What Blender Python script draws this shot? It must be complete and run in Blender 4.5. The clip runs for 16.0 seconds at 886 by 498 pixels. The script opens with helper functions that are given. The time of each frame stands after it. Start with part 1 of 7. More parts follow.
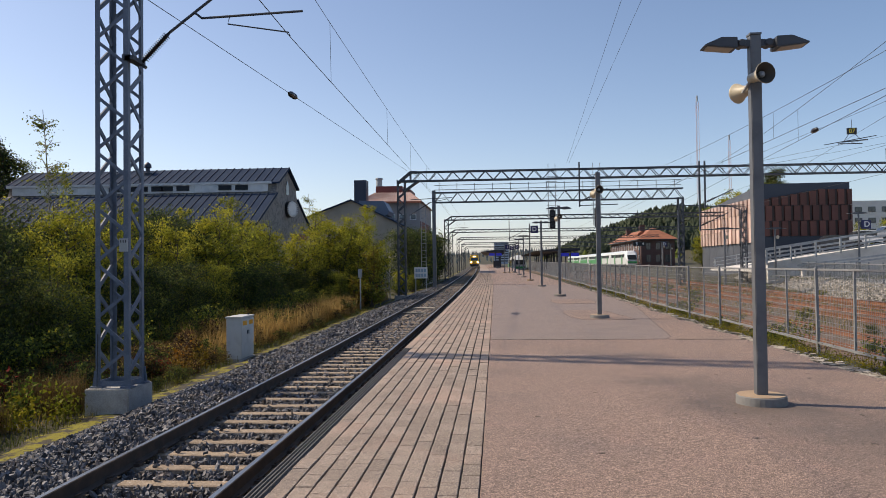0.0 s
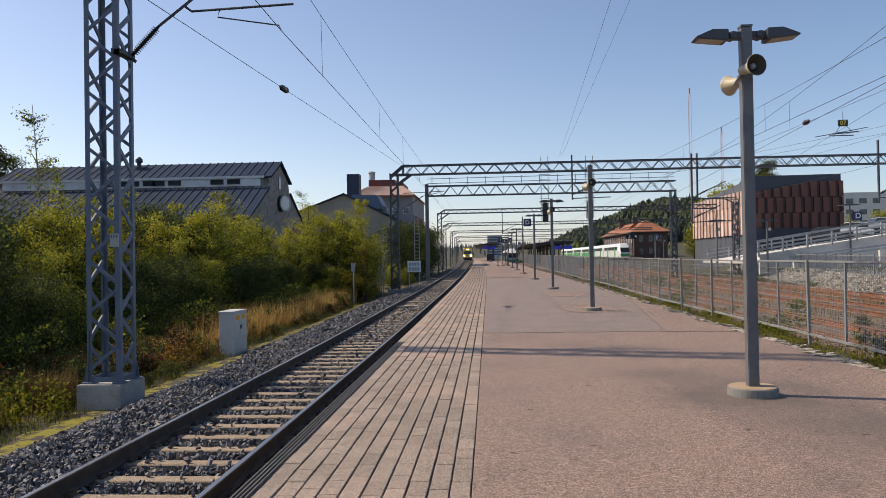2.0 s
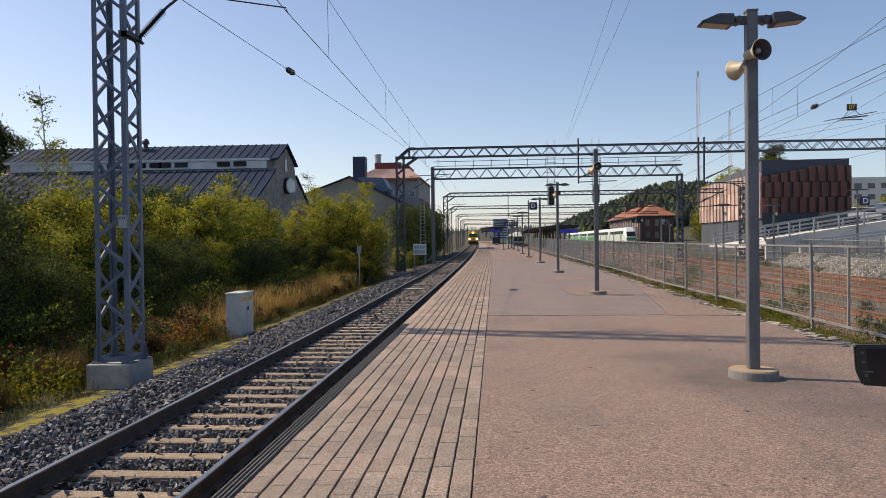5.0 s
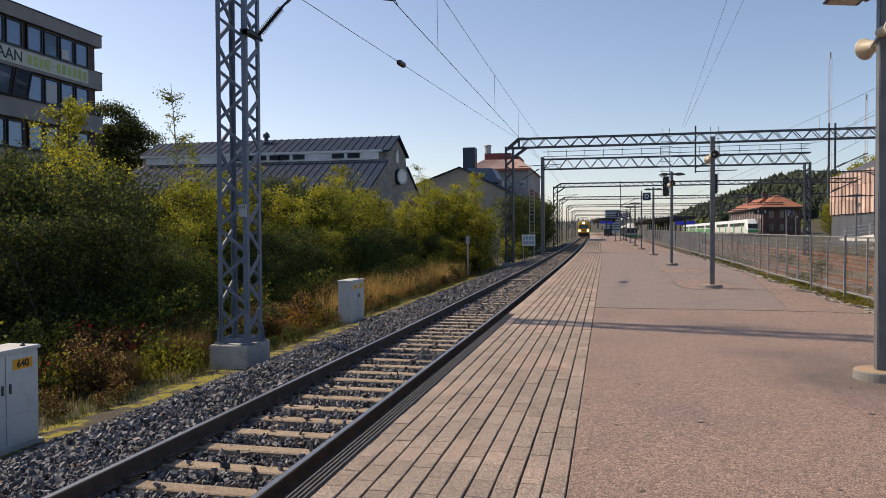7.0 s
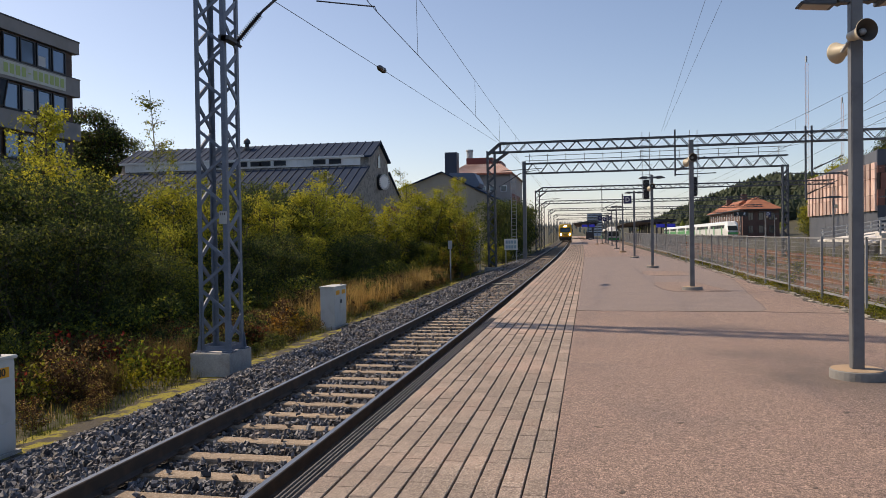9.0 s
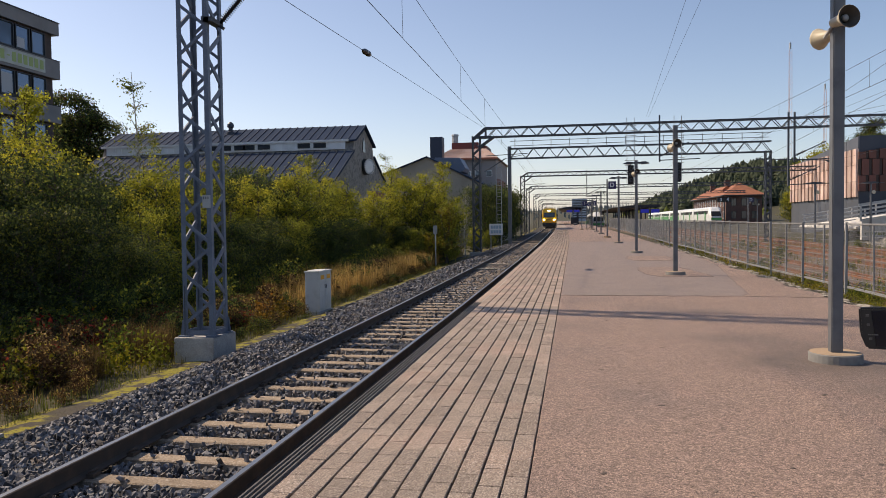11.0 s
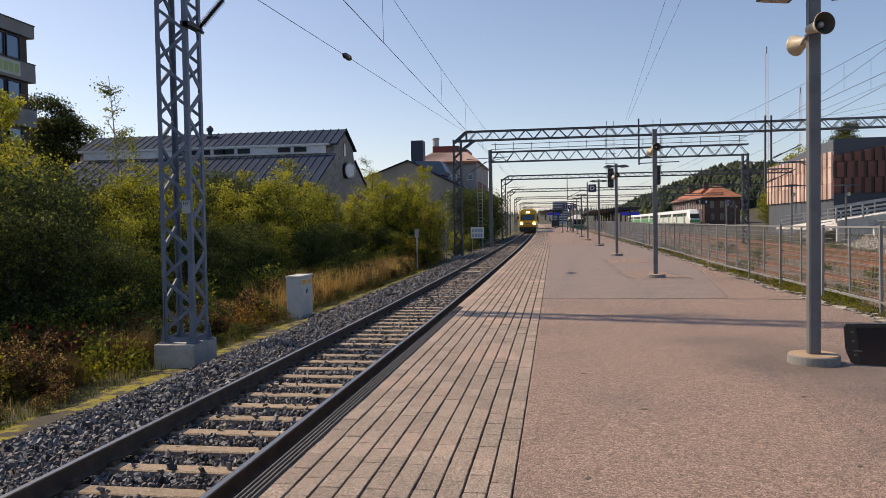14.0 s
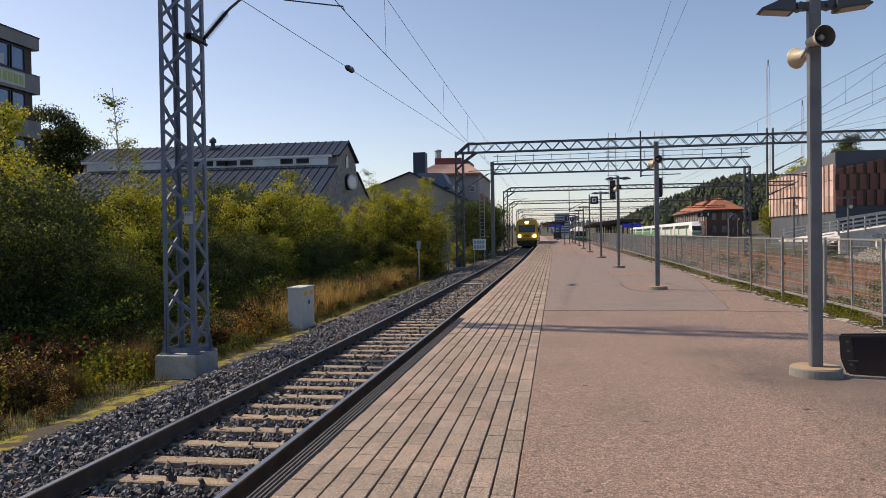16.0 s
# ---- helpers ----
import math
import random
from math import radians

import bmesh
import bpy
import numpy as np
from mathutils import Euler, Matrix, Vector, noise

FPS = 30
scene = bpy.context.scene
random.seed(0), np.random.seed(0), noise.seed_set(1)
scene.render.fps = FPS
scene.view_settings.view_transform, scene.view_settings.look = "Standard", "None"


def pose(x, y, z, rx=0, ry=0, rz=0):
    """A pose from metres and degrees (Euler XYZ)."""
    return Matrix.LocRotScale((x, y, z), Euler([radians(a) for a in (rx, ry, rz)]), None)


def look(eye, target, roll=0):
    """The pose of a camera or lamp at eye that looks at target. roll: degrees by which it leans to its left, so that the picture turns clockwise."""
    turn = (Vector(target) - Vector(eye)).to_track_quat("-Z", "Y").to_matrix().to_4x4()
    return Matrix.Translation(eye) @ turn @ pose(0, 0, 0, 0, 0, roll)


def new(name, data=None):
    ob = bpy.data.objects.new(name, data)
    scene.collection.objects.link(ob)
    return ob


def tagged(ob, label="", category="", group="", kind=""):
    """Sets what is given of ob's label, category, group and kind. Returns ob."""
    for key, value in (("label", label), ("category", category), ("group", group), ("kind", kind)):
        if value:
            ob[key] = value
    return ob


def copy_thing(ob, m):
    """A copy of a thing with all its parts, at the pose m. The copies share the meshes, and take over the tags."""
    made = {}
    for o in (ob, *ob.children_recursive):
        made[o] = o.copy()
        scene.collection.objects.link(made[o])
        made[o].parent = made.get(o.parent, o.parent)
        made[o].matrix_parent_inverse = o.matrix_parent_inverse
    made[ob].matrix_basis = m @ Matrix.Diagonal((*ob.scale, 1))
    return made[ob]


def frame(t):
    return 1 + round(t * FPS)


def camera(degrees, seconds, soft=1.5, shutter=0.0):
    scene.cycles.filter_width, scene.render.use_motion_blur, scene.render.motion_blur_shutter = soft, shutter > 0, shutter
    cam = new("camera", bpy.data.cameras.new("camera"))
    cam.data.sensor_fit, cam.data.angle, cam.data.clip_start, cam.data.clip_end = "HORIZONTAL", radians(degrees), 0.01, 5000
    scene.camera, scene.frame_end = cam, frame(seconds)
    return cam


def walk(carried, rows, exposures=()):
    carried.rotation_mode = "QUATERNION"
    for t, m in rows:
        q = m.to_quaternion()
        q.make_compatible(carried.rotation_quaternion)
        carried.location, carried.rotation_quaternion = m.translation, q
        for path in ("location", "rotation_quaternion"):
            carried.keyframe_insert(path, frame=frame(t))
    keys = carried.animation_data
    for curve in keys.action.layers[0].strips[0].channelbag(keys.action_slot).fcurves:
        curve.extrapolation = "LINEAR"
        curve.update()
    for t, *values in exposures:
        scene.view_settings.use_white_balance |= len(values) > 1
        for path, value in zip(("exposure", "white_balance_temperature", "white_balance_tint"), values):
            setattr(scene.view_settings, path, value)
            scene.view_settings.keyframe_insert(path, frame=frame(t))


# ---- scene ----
# ---------- camera ----------
PATH = [
    (0.0, -0.008, 0.000, 1.531, 4.05, 1.22, 0.67),
    (0.5, 0.008, 0.002, 1.530, 3.95, 1.26, 0.84),
    (1.0, 0.005, -0.005, 1.533, 3.80, 1.03, 0.85),
    (1.5, 0.002, 0.002, 1.537, 3.66, 0.82, 0.81),
    (2.0, 0.007, 0.016, 1.532, 3.54, 0.71, 0.96),
    (2.5, 0.000, 0.013, 1.540, 3.17, 0.45, 1.00),
    (3.0, -0.002, -0.011, 1.525, 2.99, 0.31, 1.01),
    (3.5, 0.000, -0.009, 1.534, 3.05, -0.13, 0.91),
    (6.0, 0.072, -0.105, 1.521, 7.16, -0.93, 0.05),
    (6.5, 0.099, -0.099, 1.516, 10.74, -1.25, 0.16),
    (7.0, 0.094, -0.079, 1.509, 12.49, -1.24, 0.26),
    (7.5, 0.099, -0.077, 1.518, 12.27, -1.16, 0.40),
    (8.0, 0.109, -0.082, 1.511, 12.13, -0.61, 0.60),
    (8.5, 0.113, -0.067, 1.512, 11.63, -0.72, 0.74),
    (9.0, 0.124, -0.086, 1.508, 11.16, -0.87, 0.82),
    (11.5, 0.131, -0.099, 1.501, 9.58, -2.33, 0.70),
    (12.0, 0.125, -0.106, 1.509, 9.08, -2.48, 0.77),
    (12.5, 0.136, -0.107, 1.508, 8.85, -2.47, 0.86),
    (13.0, 0.120, -0.094, 1.510, 8.66, -2.43, 0.94),
    (13.5, 0.126, -0.096, 1.515, 8.63, -2.02, 0.95),
    (14.0, 0.117, -0.102, 1.524, 8.55, -1.82, 0.96),
    (14.5, 0.121, -0.113, 1.521, 8.62, -1.47, 1.03),
    (15.0, 0.121, -0.107, 1.515, 8.69, -1.24, 0.96),
    (15.5, 0.122, -0.107, 1.518, 8.69, -1.09, 0.87),
    (16.0, 0.126, -0.104, 1.520, 8.71, -0.91, 0.83),
]
cam = camera(62.0, 16.0, soft=0.65)
walk(cam, [(t, pose(x, y, z, 90 + pitch, roll, yaw)) for t, x, y, z, yaw, pitch, roll in PATH],
     exposures=[(0.0, 0.37, 7350, 14), (4.0, 0.38, 7420, 14), (7.0, 0.38, 7650, 15), (11.0, 0.39, 7800, 16), (16.0, 0.38, 7750, 15.5)])

# ---------- sky, sun ----------
SUN_ELEV, SUN_FROM = 44.0, (-0.974, 0.226)
world = bpy.data.worlds.new("sky")
scene.world = world
world.use_nodes = True
sky = world.node_tree.nodes.new("ShaderNodeTexSky")
sky.sky_type, sky.sun_disc = "NISHITA", False
sky.sun_elevation = radians(SUN_ELEV)
sky.sun_rotation = math.atan2(SUN_FROM[0], SUN_FROM[1])
sky.air_density, sky.dust_density, sky.ozone_density = 1.0, 0.9, 5.8
wn, wl = world.node_tree.nodes, world.node_tree.links
# haze brightens the sky smoothly towards the horizon all round
co, sep = wn.new("ShaderNodeTexCoord"), wn.new("ShaderNodeSeparateXYZ")
wl.new(co.outputs["Generated"], sep.inputs[0])
inv, pw, hz = wn.new("ShaderNodeMath"), wn.new("ShaderNodeMath"), wn.new("ShaderNodeMix")
inv.operation, pw.operation, hz.data_type, hz.blend_type = "SUBTRACT", "POWER", "RGBA", "ADD"
inv.use_clamp, inv.inputs[0].default_value, pw.inputs[1].default_value = True, 1.0, 9.0
wl.new(sep.outputs["Z"], inv.inputs[1])
wl.new(inv.outputs[0], pw.inputs[0])
wl.new(pw.outputs[0], hz.inputs[0])
wl.new(sky.outputs["Color"], hz.inputs[6])
hz.inputs[7].default_value = (0.8, 0.86, 1.36, 1)
# and it glows wider on the sun's side
side, sharp, low, fade, glare = wn.new("ShaderNodeVectorMath"), wn.new("ShaderNodeMath"), wn.new("ShaderNodeMath"), wn.new("ShaderNodeMath"), wn.new("ShaderNodeMix")
side.operation, sharp.operation, low.operation, fade.operation = "DOT_PRODUCT", "POWER", "POWER", "MULTIPLY"
glare.data_type, glare.blend_type = "RGBA", "ADD"
side.inputs[1].default_value = (SUN_FROM[0], SUN_FROM[1], 0.0)
wl.new(co.outputs["Generated"], side.inputs[0])
lift = wn.new("ShaderNodeMapRange")
wl.new(side.outputs["Value"], lift.inputs["Value"])
lift.inputs["From Min"].default_value = -0.5
wl.new(lift.outputs["Result"], sharp.inputs[0])
sharp.inputs[1].default_value, low.inputs[1].default_value = 1.5, 2.0
wl.new(inv.outputs[0], low.inputs[0])
wl.new(sharp.outputs[0], fade.inputs[0])
wl.new(low.outputs[0], fade.inputs[1])
wl.new(fade.outputs[0], glare.inputs[0])
wl.new(hz.outputs[2], glare.inputs[6])
glare.inputs[7].default_value = (1.15, 0.78, 0.42, 1)
wl.new(glare.outputs[2], wn["Background"].inputs["Color"])
world.node_tree.nodes["Background"].inputs["Strength"].default_value = 0.118
sun_data = bpy.data.lights.new("sun", "SUN")
sun_data.energy, sun_data.angle, sun_data.color = 3.75, radians(1.0), (1.0, 0.91, 0.77)
sun = new("sun", sun_data)
ce = math.cos(radians(SUN_ELEV))
sun.matrix_world = look((SUN_FROM[0] * ce * 100, SUN_FROM[1] * ce * 100, math.sin(radians(SUN_ELEV)) * 100), (0, 0, 0))

# ---------- helpers ----------
def bend(y):
    """How far the track and the platform swing to one side at the distance y."""
    return -0.00102 * max(0.0, y - 40) ** 1.53


def rise(y):
    """How far the railway climbs at the distance y."""
    return 0.005 * (min(y, 300.0) - 17) if y > 17 else 0.0


def box(bm, x0, x1, y0, y1, z0, z1, m=None):
    v = [bm.verts.new((x, y, z)) for z in (z0, z1) for y in (y0, y1) for x in (x0, x1)]
    if m is not None:
        for w in v:
            w.co = m @ w.co
    for q in ((0, 2, 3, 1), (4, 5, 7, 6), (0, 1, 5, 4), (2, 6, 7, 3), (0, 4, 6, 2), (1, 3, 7, 5)):
        bm.faces.new([v[i] for i in q])
    return v


def bar(bm, a, b, w, h=None, up=(0, 0, 1)):
    """A square bar from a to b."""
    a, b = Vector(a), Vector(b)
    h = h or w
    d = (b - a).normalized()
    u = Vector(up)
    if abs(d.dot(u)) > 0.95:
        u = Vector((0, 1, 0))
    s = d.cross(u).normalized()
    u = s.cross(d)
    v = [bm.verts.new(p + s * i * w / 2 + u * j * h / 2) for p in (a, b) for i, j in ((-1, -1), (1, -1), (1, 1), (-1, 1))]
    for i in range(4):
        j = (i + 1) % 4
        bm.faces.new((v[i], v[j], v[4 + j], v[4 + i]))
    bm.faces.new(v[3::-1])
    bm.faces.new(v[4:])


def tube(bm, pts, radii, n=8, cap=True):
    """A round tube through the points."""
    pts = [Vector(p) for p in pts]
    if not isinstance(radii, (list, tuple)):
        radii = [radii] * len(pts)
    rings = []
    for i, p in enumerate(pts):
        d = (pts[min(i + 1, len(pts) - 1)] - pts[max(i - 1, 0)]).normalized()
        u = Vector((0, 0, 1)) if abs(d.z) < 0.9 else Vector((0, 1, 0))
        s = d.cross(u).normalized()
        u = s.cross(d)
        rings.append([bm.verts.new(p + (s * math.cos(k * math.tau / n) + u * math.sin(k * math.tau / n)) * radii[i]) for k in range(n)])
    for a, b in zip(rings, rings[1:]):
        for k in range(n):
            bm.faces.new((a[k], a[(k + 1) % n], b[(k + 1) % n], b[k]))
    if cap:
        bm.faces.new(rings[0][::-1])
        bm.faces.new(rings[-1])


def lathe(bm, profile, n=24, m=None, cap=True):
    """Turns (radius, z) pairs about the z axis."""
    rings = []
    for r, z in profile:
        rings.append([bm.verts.new((r * math.cos(k * math.tau / n), r * math.sin(k * math.tau / n), z)) for k in range(n)])
    for a, b in zip(rings, rings[1:]):
        for k in range(n):
            bm.faces.new((a[k], a[(k + 1) % n], b[(k + 1) % n], b[k]))
    if cap:
        bm.faces.new(rings[0][::-1])
        bm.faces.new(rings[-1])
    if m is not None:
        for ring in rings:
            for w in ring:
                w.co = m @ w.co


def prism(bm, outline, axis, a, b):
    """Pushes a closed outline of 2D points along x, y or z from a to b."""
    def at(p, t):
        return {"x": (t, p[0], p[1]), "y": (p[0], t, p[1]), "z": (p[0], p[1], t)}[axis]
    lo = [bm.verts.new(at(p, a)) for p in outline]
    hi = [bm.verts.new(at(p, b)) for p in outline]
    n = len(outline)
    for i in range(n):
        j = (i + 1) % n
        bm.faces.new((lo[i], lo[j], hi[j], hi[i]))
    bm.faces.new(lo[::-1])
    bm.faces.new(hi)


def mesh_of(name, bm, material, smooth=False, bevel=0.0):
    if bevel:
        bmesh.ops.bevel(bm, geom=bm.edges[:], offset=bevel, segments=2, affect="EDGES", clamp_overlap=True)
    bmesh.ops.recalc_face_normals(bm, faces=bm.faces[:])
    me = bpy.data.meshes.new(name)
    bm.to_mesh(me)
    bm.free()
    me.materials.append(material)
    if smooth:
        for p in me.polygons:
            p.use_smooth = True
    return me


def part(name, bm, material, parent=None, label="", smooth=False, bevel=0.0):
    ob = new(name, mesh_of(name, bm, material, smooth, bevel))
    if parent is not None:
        ob.parent = parent
    if label:
        tagged(ob, label)
    return ob


def raw(name, verts, faces, material, parent=None):
    me = bpy.data.meshes.new(name)
    me.from_pydata(verts, [], faces)
    me.materials.append(material)
    ob = new(name, me)
    ob.parent = parent
    return ob


def thing(name, label, category, at=(0, 0, 0), group="", kind="", turn=0):
    ob = new(name)
    ob.matrix_basis = pose(*at, 0, 0, turn)
    ob.empty_display_size = 0.3
    return tagged(ob, label, category, group, kind)


# ---------- materials ----------
def mat(name, colour, rough=0.7, metal=0.0, spots=(), bump=0.0, bump_scale=40.0, vary=0.0, island=False, coat=0.0, spec=0.5, specks=()):
    """colour, with layers of spots: (scale, colour, low, high, detail); bump in metres; vary: lightness from piece to piece."""
    m = bpy.data.materials.new(name)
    m.use_nodes = True
    nt = m.node_tree
    b = nt.nodes["Principled BSDF"]
    b.inputs["Roughness"].default_value, b.inputs["Metallic"].default_value = rough, metal
    b.inputs["Coat Weight"].default_value = coat
    b.inputs["Specular IOR Level"].default_value = spec
    geo = nt.nodes.new("ShaderNodeNewGeometry")
    tex = geo.outputs["Position"]
    rgb = nt.nodes.new("ShaderNodeRGB")
    rgb.outputs[0].default_value = (*colour, 1)
    out = rgb.outputs[0]
    for scale, col, lo, hi, detail in spots:
        n = nt.nodes.new("ShaderNodeTexNoise")
        n.inputs["Scale"].default_value, n.inputs["Detail"].default_value = scale, detail
        nt.links.new(tex, n.inputs["Vector"])
        r = nt.nodes.new("ShaderNodeMapRange")
        r.inputs["From Min"].default_value, r.inputs["From Max"].default_value = lo, hi
        nt.links.new(n.outputs["Fac"], r.inputs["Value"])
        mix = nt.nodes.new("ShaderNodeMix")
        mix.data_type = "RGBA"
        nt.links.new(r.outputs["Result"], mix.inputs["Factor"])
        nt.links.new(out, mix.inputs["A"])
        mix.inputs["B"].default_value = (*col, 1)
        out = mix.outputs["Result"]
    if vary:
        hsv = nt.nodes.new("ShaderNodeHueSaturation")
        r = nt.nodes.new("ShaderNodeMapRange")
        r.inputs["To Min"].default_value, r.inputs["To Max"].default_value = 1 - vary, 1 + vary
        src = geo.outputs["Random Per Island"] if island else nt.nodes.new("ShaderNodeObjectInfo").outputs["Random"]
        nt.links.new(src, r.inputs["Value"])
        nt.links.new(r.outputs["Result"], hsv.inputs["Value"])
        nt.links.new(out, hsv.inputs["Color"])
        out = hsv.outputs["Color"]
    for scale, amount in specks:
        vo = nt.nodes.new("ShaderNodeTexVoronoi")
        vo.inputs["Scale"].default_value = scale
        nt.links.new(tex, vo.inputs["Vector"])
        sep = nt.nodes.new("ShaderNodeSeparateColor")
        nt.links.new(vo.outputs["Color"], sep.inputs["Color"])
        r = nt.nodes.new("ShaderNodeMapRange")
        r.inputs["To Min"].default_value, r.inputs["To Max"].default_value = 1 - amount, 1 + amount
        nt.links.new(sep.outputs["Red"], r.inputs["Value"])
        hsv = nt.nodes.new("ShaderNodeHueSaturation")
        nt.links.new(r.outputs["Result"], hsv.inputs["Value"])
        nt.links.new(out, hsv.inputs["Color"])
        out = hsv.outputs["Color"]
    nt.links.new(out, b.inputs["Base Color"])
    if bump:
        n = nt.nodes.new("ShaderNodeTexNoise")
        n.inputs["Scale"].default_value, n.inputs["Detail"].default_value = bump_scale, 5
        nt.links.new(tex, n.inputs["Vector"])
        bp = nt.nodes.new("ShaderNodeBump")
        bp.inputs["Distance"].default_value = bump
        bp.inputs["Strength"].default_value = 1.0
        nt.links.new(n.outputs["Fac"], bp.inputs["Height"])
        nt.links.new(bp.outputs["Normal"], b.inputs["Normal"])
    return m


def leafy(name, colour, other, vary=0.35):
    """Leaves: light shines through them, and the colour changes from leaf to leaf."""
    m = mat(name, colour, 0.7, spots=((0.5, other, 0.4, 0.62, 3),), vary=vary, island=True, spec=0.12)
    nt = m.node_tree
    b = nt.nodes["Principled BSDF"]
    tr = nt.nodes.new("ShaderNodeBsdfTranslucent")
    src = b.inputs["Base Color"].links[0].from_socket
    nt.links.new(src, tr.inputs["Color"])
    mix = nt.nodes.new("ShaderNodeMixShader")
    mix.inputs[0].default_value = 0.45
    nt.links.new(b.outputs[0], mix.inputs[1])
    nt.links.new(tr.outputs[0], mix.inputs[2])
    nt.links.new(mix.outputs[0], nt.nodes["Material Output"].inputs["Surface"])
    return m


def glow(name, colour, strength):
    m = mat(name, colour, 0.3)
    b = m.node_tree.nodes["Principled BSDF"]
    b.inputs["Emission Color"].default_value = (*colour, 1)
    b.inputs["Emission Strength"].default_value = strength
    return m


ASPHALT = mat("red_asphalt", (0.25, 0.175, 0.137), 0.75, spots=((0.45, (0.185, 0.137, 0.115), 0.46, 0.68, 5), (2.2, (0.27, 0.18, 0.145), 0.5, 0.8, 4), (14, (0.205, 0.142, 0.115), 0.5, 0.68, 4)), bump=0.006, bump_scale=120, specks=((60, 0.22), (120, 0.6), (240, 0.6)))
ASPHALT_PATCH = mat("grey_asphalt", (0.222, 0.172, 0.15), 0.75, specks=((95, 0.5),), spots=((1.2, (0.185, 0.148, 0.133), 0.45, 0.7, 5),), bump=0.006, bump_scale=130)
PAVER = mat("paver", (0.25, 0.196, 0.157), 0.88, spots=((5, (0.22, 0.175, 0.145), 0.42, 0.7, 5), (0.8, (0.34, 0.235, 0.185), 0.5, 0.68, 3), (90, (0.42, 0.355, 0.30), 0.50, 0.64, 3), (110, (0.14, 0.11, 0.09), 0.54, 0.66, 3)), bump=0.005, bump_scale=130, vary=0.15, specks=((90, 0.25), (200, 0.35)))
# the paver colour lightened to stand in for glancing sheen farther off
PAVER_SHEEN = mat("paver_sheen", (0.30, 0.236, 0.19), 0.88, spots=((5, (0.265, 0.21, 0.173), 0.42, 0.7, 5), (0.8, (0.38, 0.27, 0.213), 0.5, 0.68, 3)), vary=0.13, island=True)
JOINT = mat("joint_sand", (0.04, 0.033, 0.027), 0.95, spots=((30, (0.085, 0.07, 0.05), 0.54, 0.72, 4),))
CONCRETE = mat("concrete", (0.40, 0.385, 0.36), 0.85, specks=((90, 0.15),), spots=((3, (0.29, 0.275, 0.255), 0.45, 0.72, 6), (60, (0.47, 0.455, 0.43), 0.55, 0.75, 3)), bump=0.004, bump_scale=45)
LAMP_FOOT = mat("lamp_foot_concrete", (0.37, 0.26, 0.165), 0.85, spots=((4, (0.31, 0.225, 0.15), 0.45, 0.72, 6), (80, (0.45, 0.34, 0.23), 0.55, 0.75, 3)), bump=0.004, bump_scale=60)
SLEEPER = mat("sleeper_concrete", (0.275, 0.21, 0.15), 0.9, specks=((90, 0.25),), spots=((7, (0.22, 0.165, 0.115), 0.42, 0.68, 6), (50, (0.46, 0.40, 0.33), 0.55, 0.75, 3)), bump=0.004, bump_scale=60, vary=0.14)
STONE = mat("ballast_stone", (0.105, 0.108, 0.118), 0.7, spots=((25, (0.21, 0.205, 0.205), 0.52, 0.7, 3), (3, (0.10, 0.08, 0.07), 0.5, 0.68, 4)), vary=0.75, island=True, bump=0.003, bump_scale=90)
BALLAST = mat("ballast_bed", (0.035, 0.033, 0.032), 0.95, spots=((18, (0.085, 0.08, 0.078), 0.5, 0.64, 5), (30, (0.03, 0.028, 0.027), 0.55, 0.68, 4)), bump=0.05, bump_scale=18)
RUST_BALLAST = mat("rusty_ballast", (0.155, 0.115, 0.088), 0.95, spots=((0.35, (0.12, 0.085, 0.062), 0.42, 0.62, 5), (14, (0.22, 0.165, 0.125), 0.48, 0.66, 5), (20, (0.06, 0.05, 0.045), 0.55, 0.68, 4)), bump=0.05, bump_scale=14)
PALE_STONE = mat("pale_crushed_stone", (0.38, 0.355, 0.315), 0.9, spots=((9, (0.26, 0.24, 0.215), 0.5, 0.62, 5),), vary=0.3, island=True, bump=0.03, bump_scale=16)
RAIL_SIDE = mat("rail_side", (0.062, 0.047, 0.038), 0.85, 0.0, spots=((6, (0.10, 0.07, 0.05), 0.45, 0.7, 5),), bump=0.001, bump_scale=80)
RAIL_TOP = mat("rail_head", (0.36, 0.36, 0.36), 0.38, 1.0)
RUST_RAIL = mat("rusty_rail", (0.22, 0.095, 0.05), 0.9, spots=((4, (0.13, 0.06, 0.036), 0.42, 0.68, 5),))
OLD_WOOD = mat("old_sleeper_wood", (0.16, 0.105, 0.075), 0.9, spots=((5, (0.08, 0.055, 0.045), 0.42, 0.66, 5),), vary=0.25)
GALV = mat("blue_grey_painted_steel", (0.12, 0.155, 0.21), 0.5, 0.0, spots=((3, (0.088, 0.115, 0.16), 0.42, 0.7, 6), (40, (0.19, 0.22, 0.27), 0.55, 0.8, 3)), bump=0.0008, bump_scale=60)
STEEL = mat("galvanised_steel", (0.36, 0.38, 0.39), 0.5, 0.2, spots=((4, (0.28, 0.295, 0.305), 0.42, 0.68, 5),))
FENCE_STEEL = mat("weathered_fence_steel", (0.25, 0.26, 0.265), 0.55, 0.15, spots=((4, (0.19, 0.197, 0.2), 0.42, 0.68, 5),))
DARK_STEEL = mat("dark_grey_steel", (0.05, 0.06, 0.075), 0.5, 0.05, spots=((2, (0.065, 0.072, 0.085), 0.42, 0.7, 4),))
POLE_PAINT = mat("grey_painted_pole", (0.135, 0.145, 0.158), 0.5, 0.1, spots=((5, (0.092, 0.10, 0.112), 0.45, 0.75, 6), (25, (0.135, 0.145, 0.155), 0.6, 0.8, 3)))
BLACK = mat("black_plastic", (0.012, 0.012, 0.014), 0.4)
INSULATOR = mat("brown_glazed_insulator", (0.014, 0.010, 0.010), 0.3)
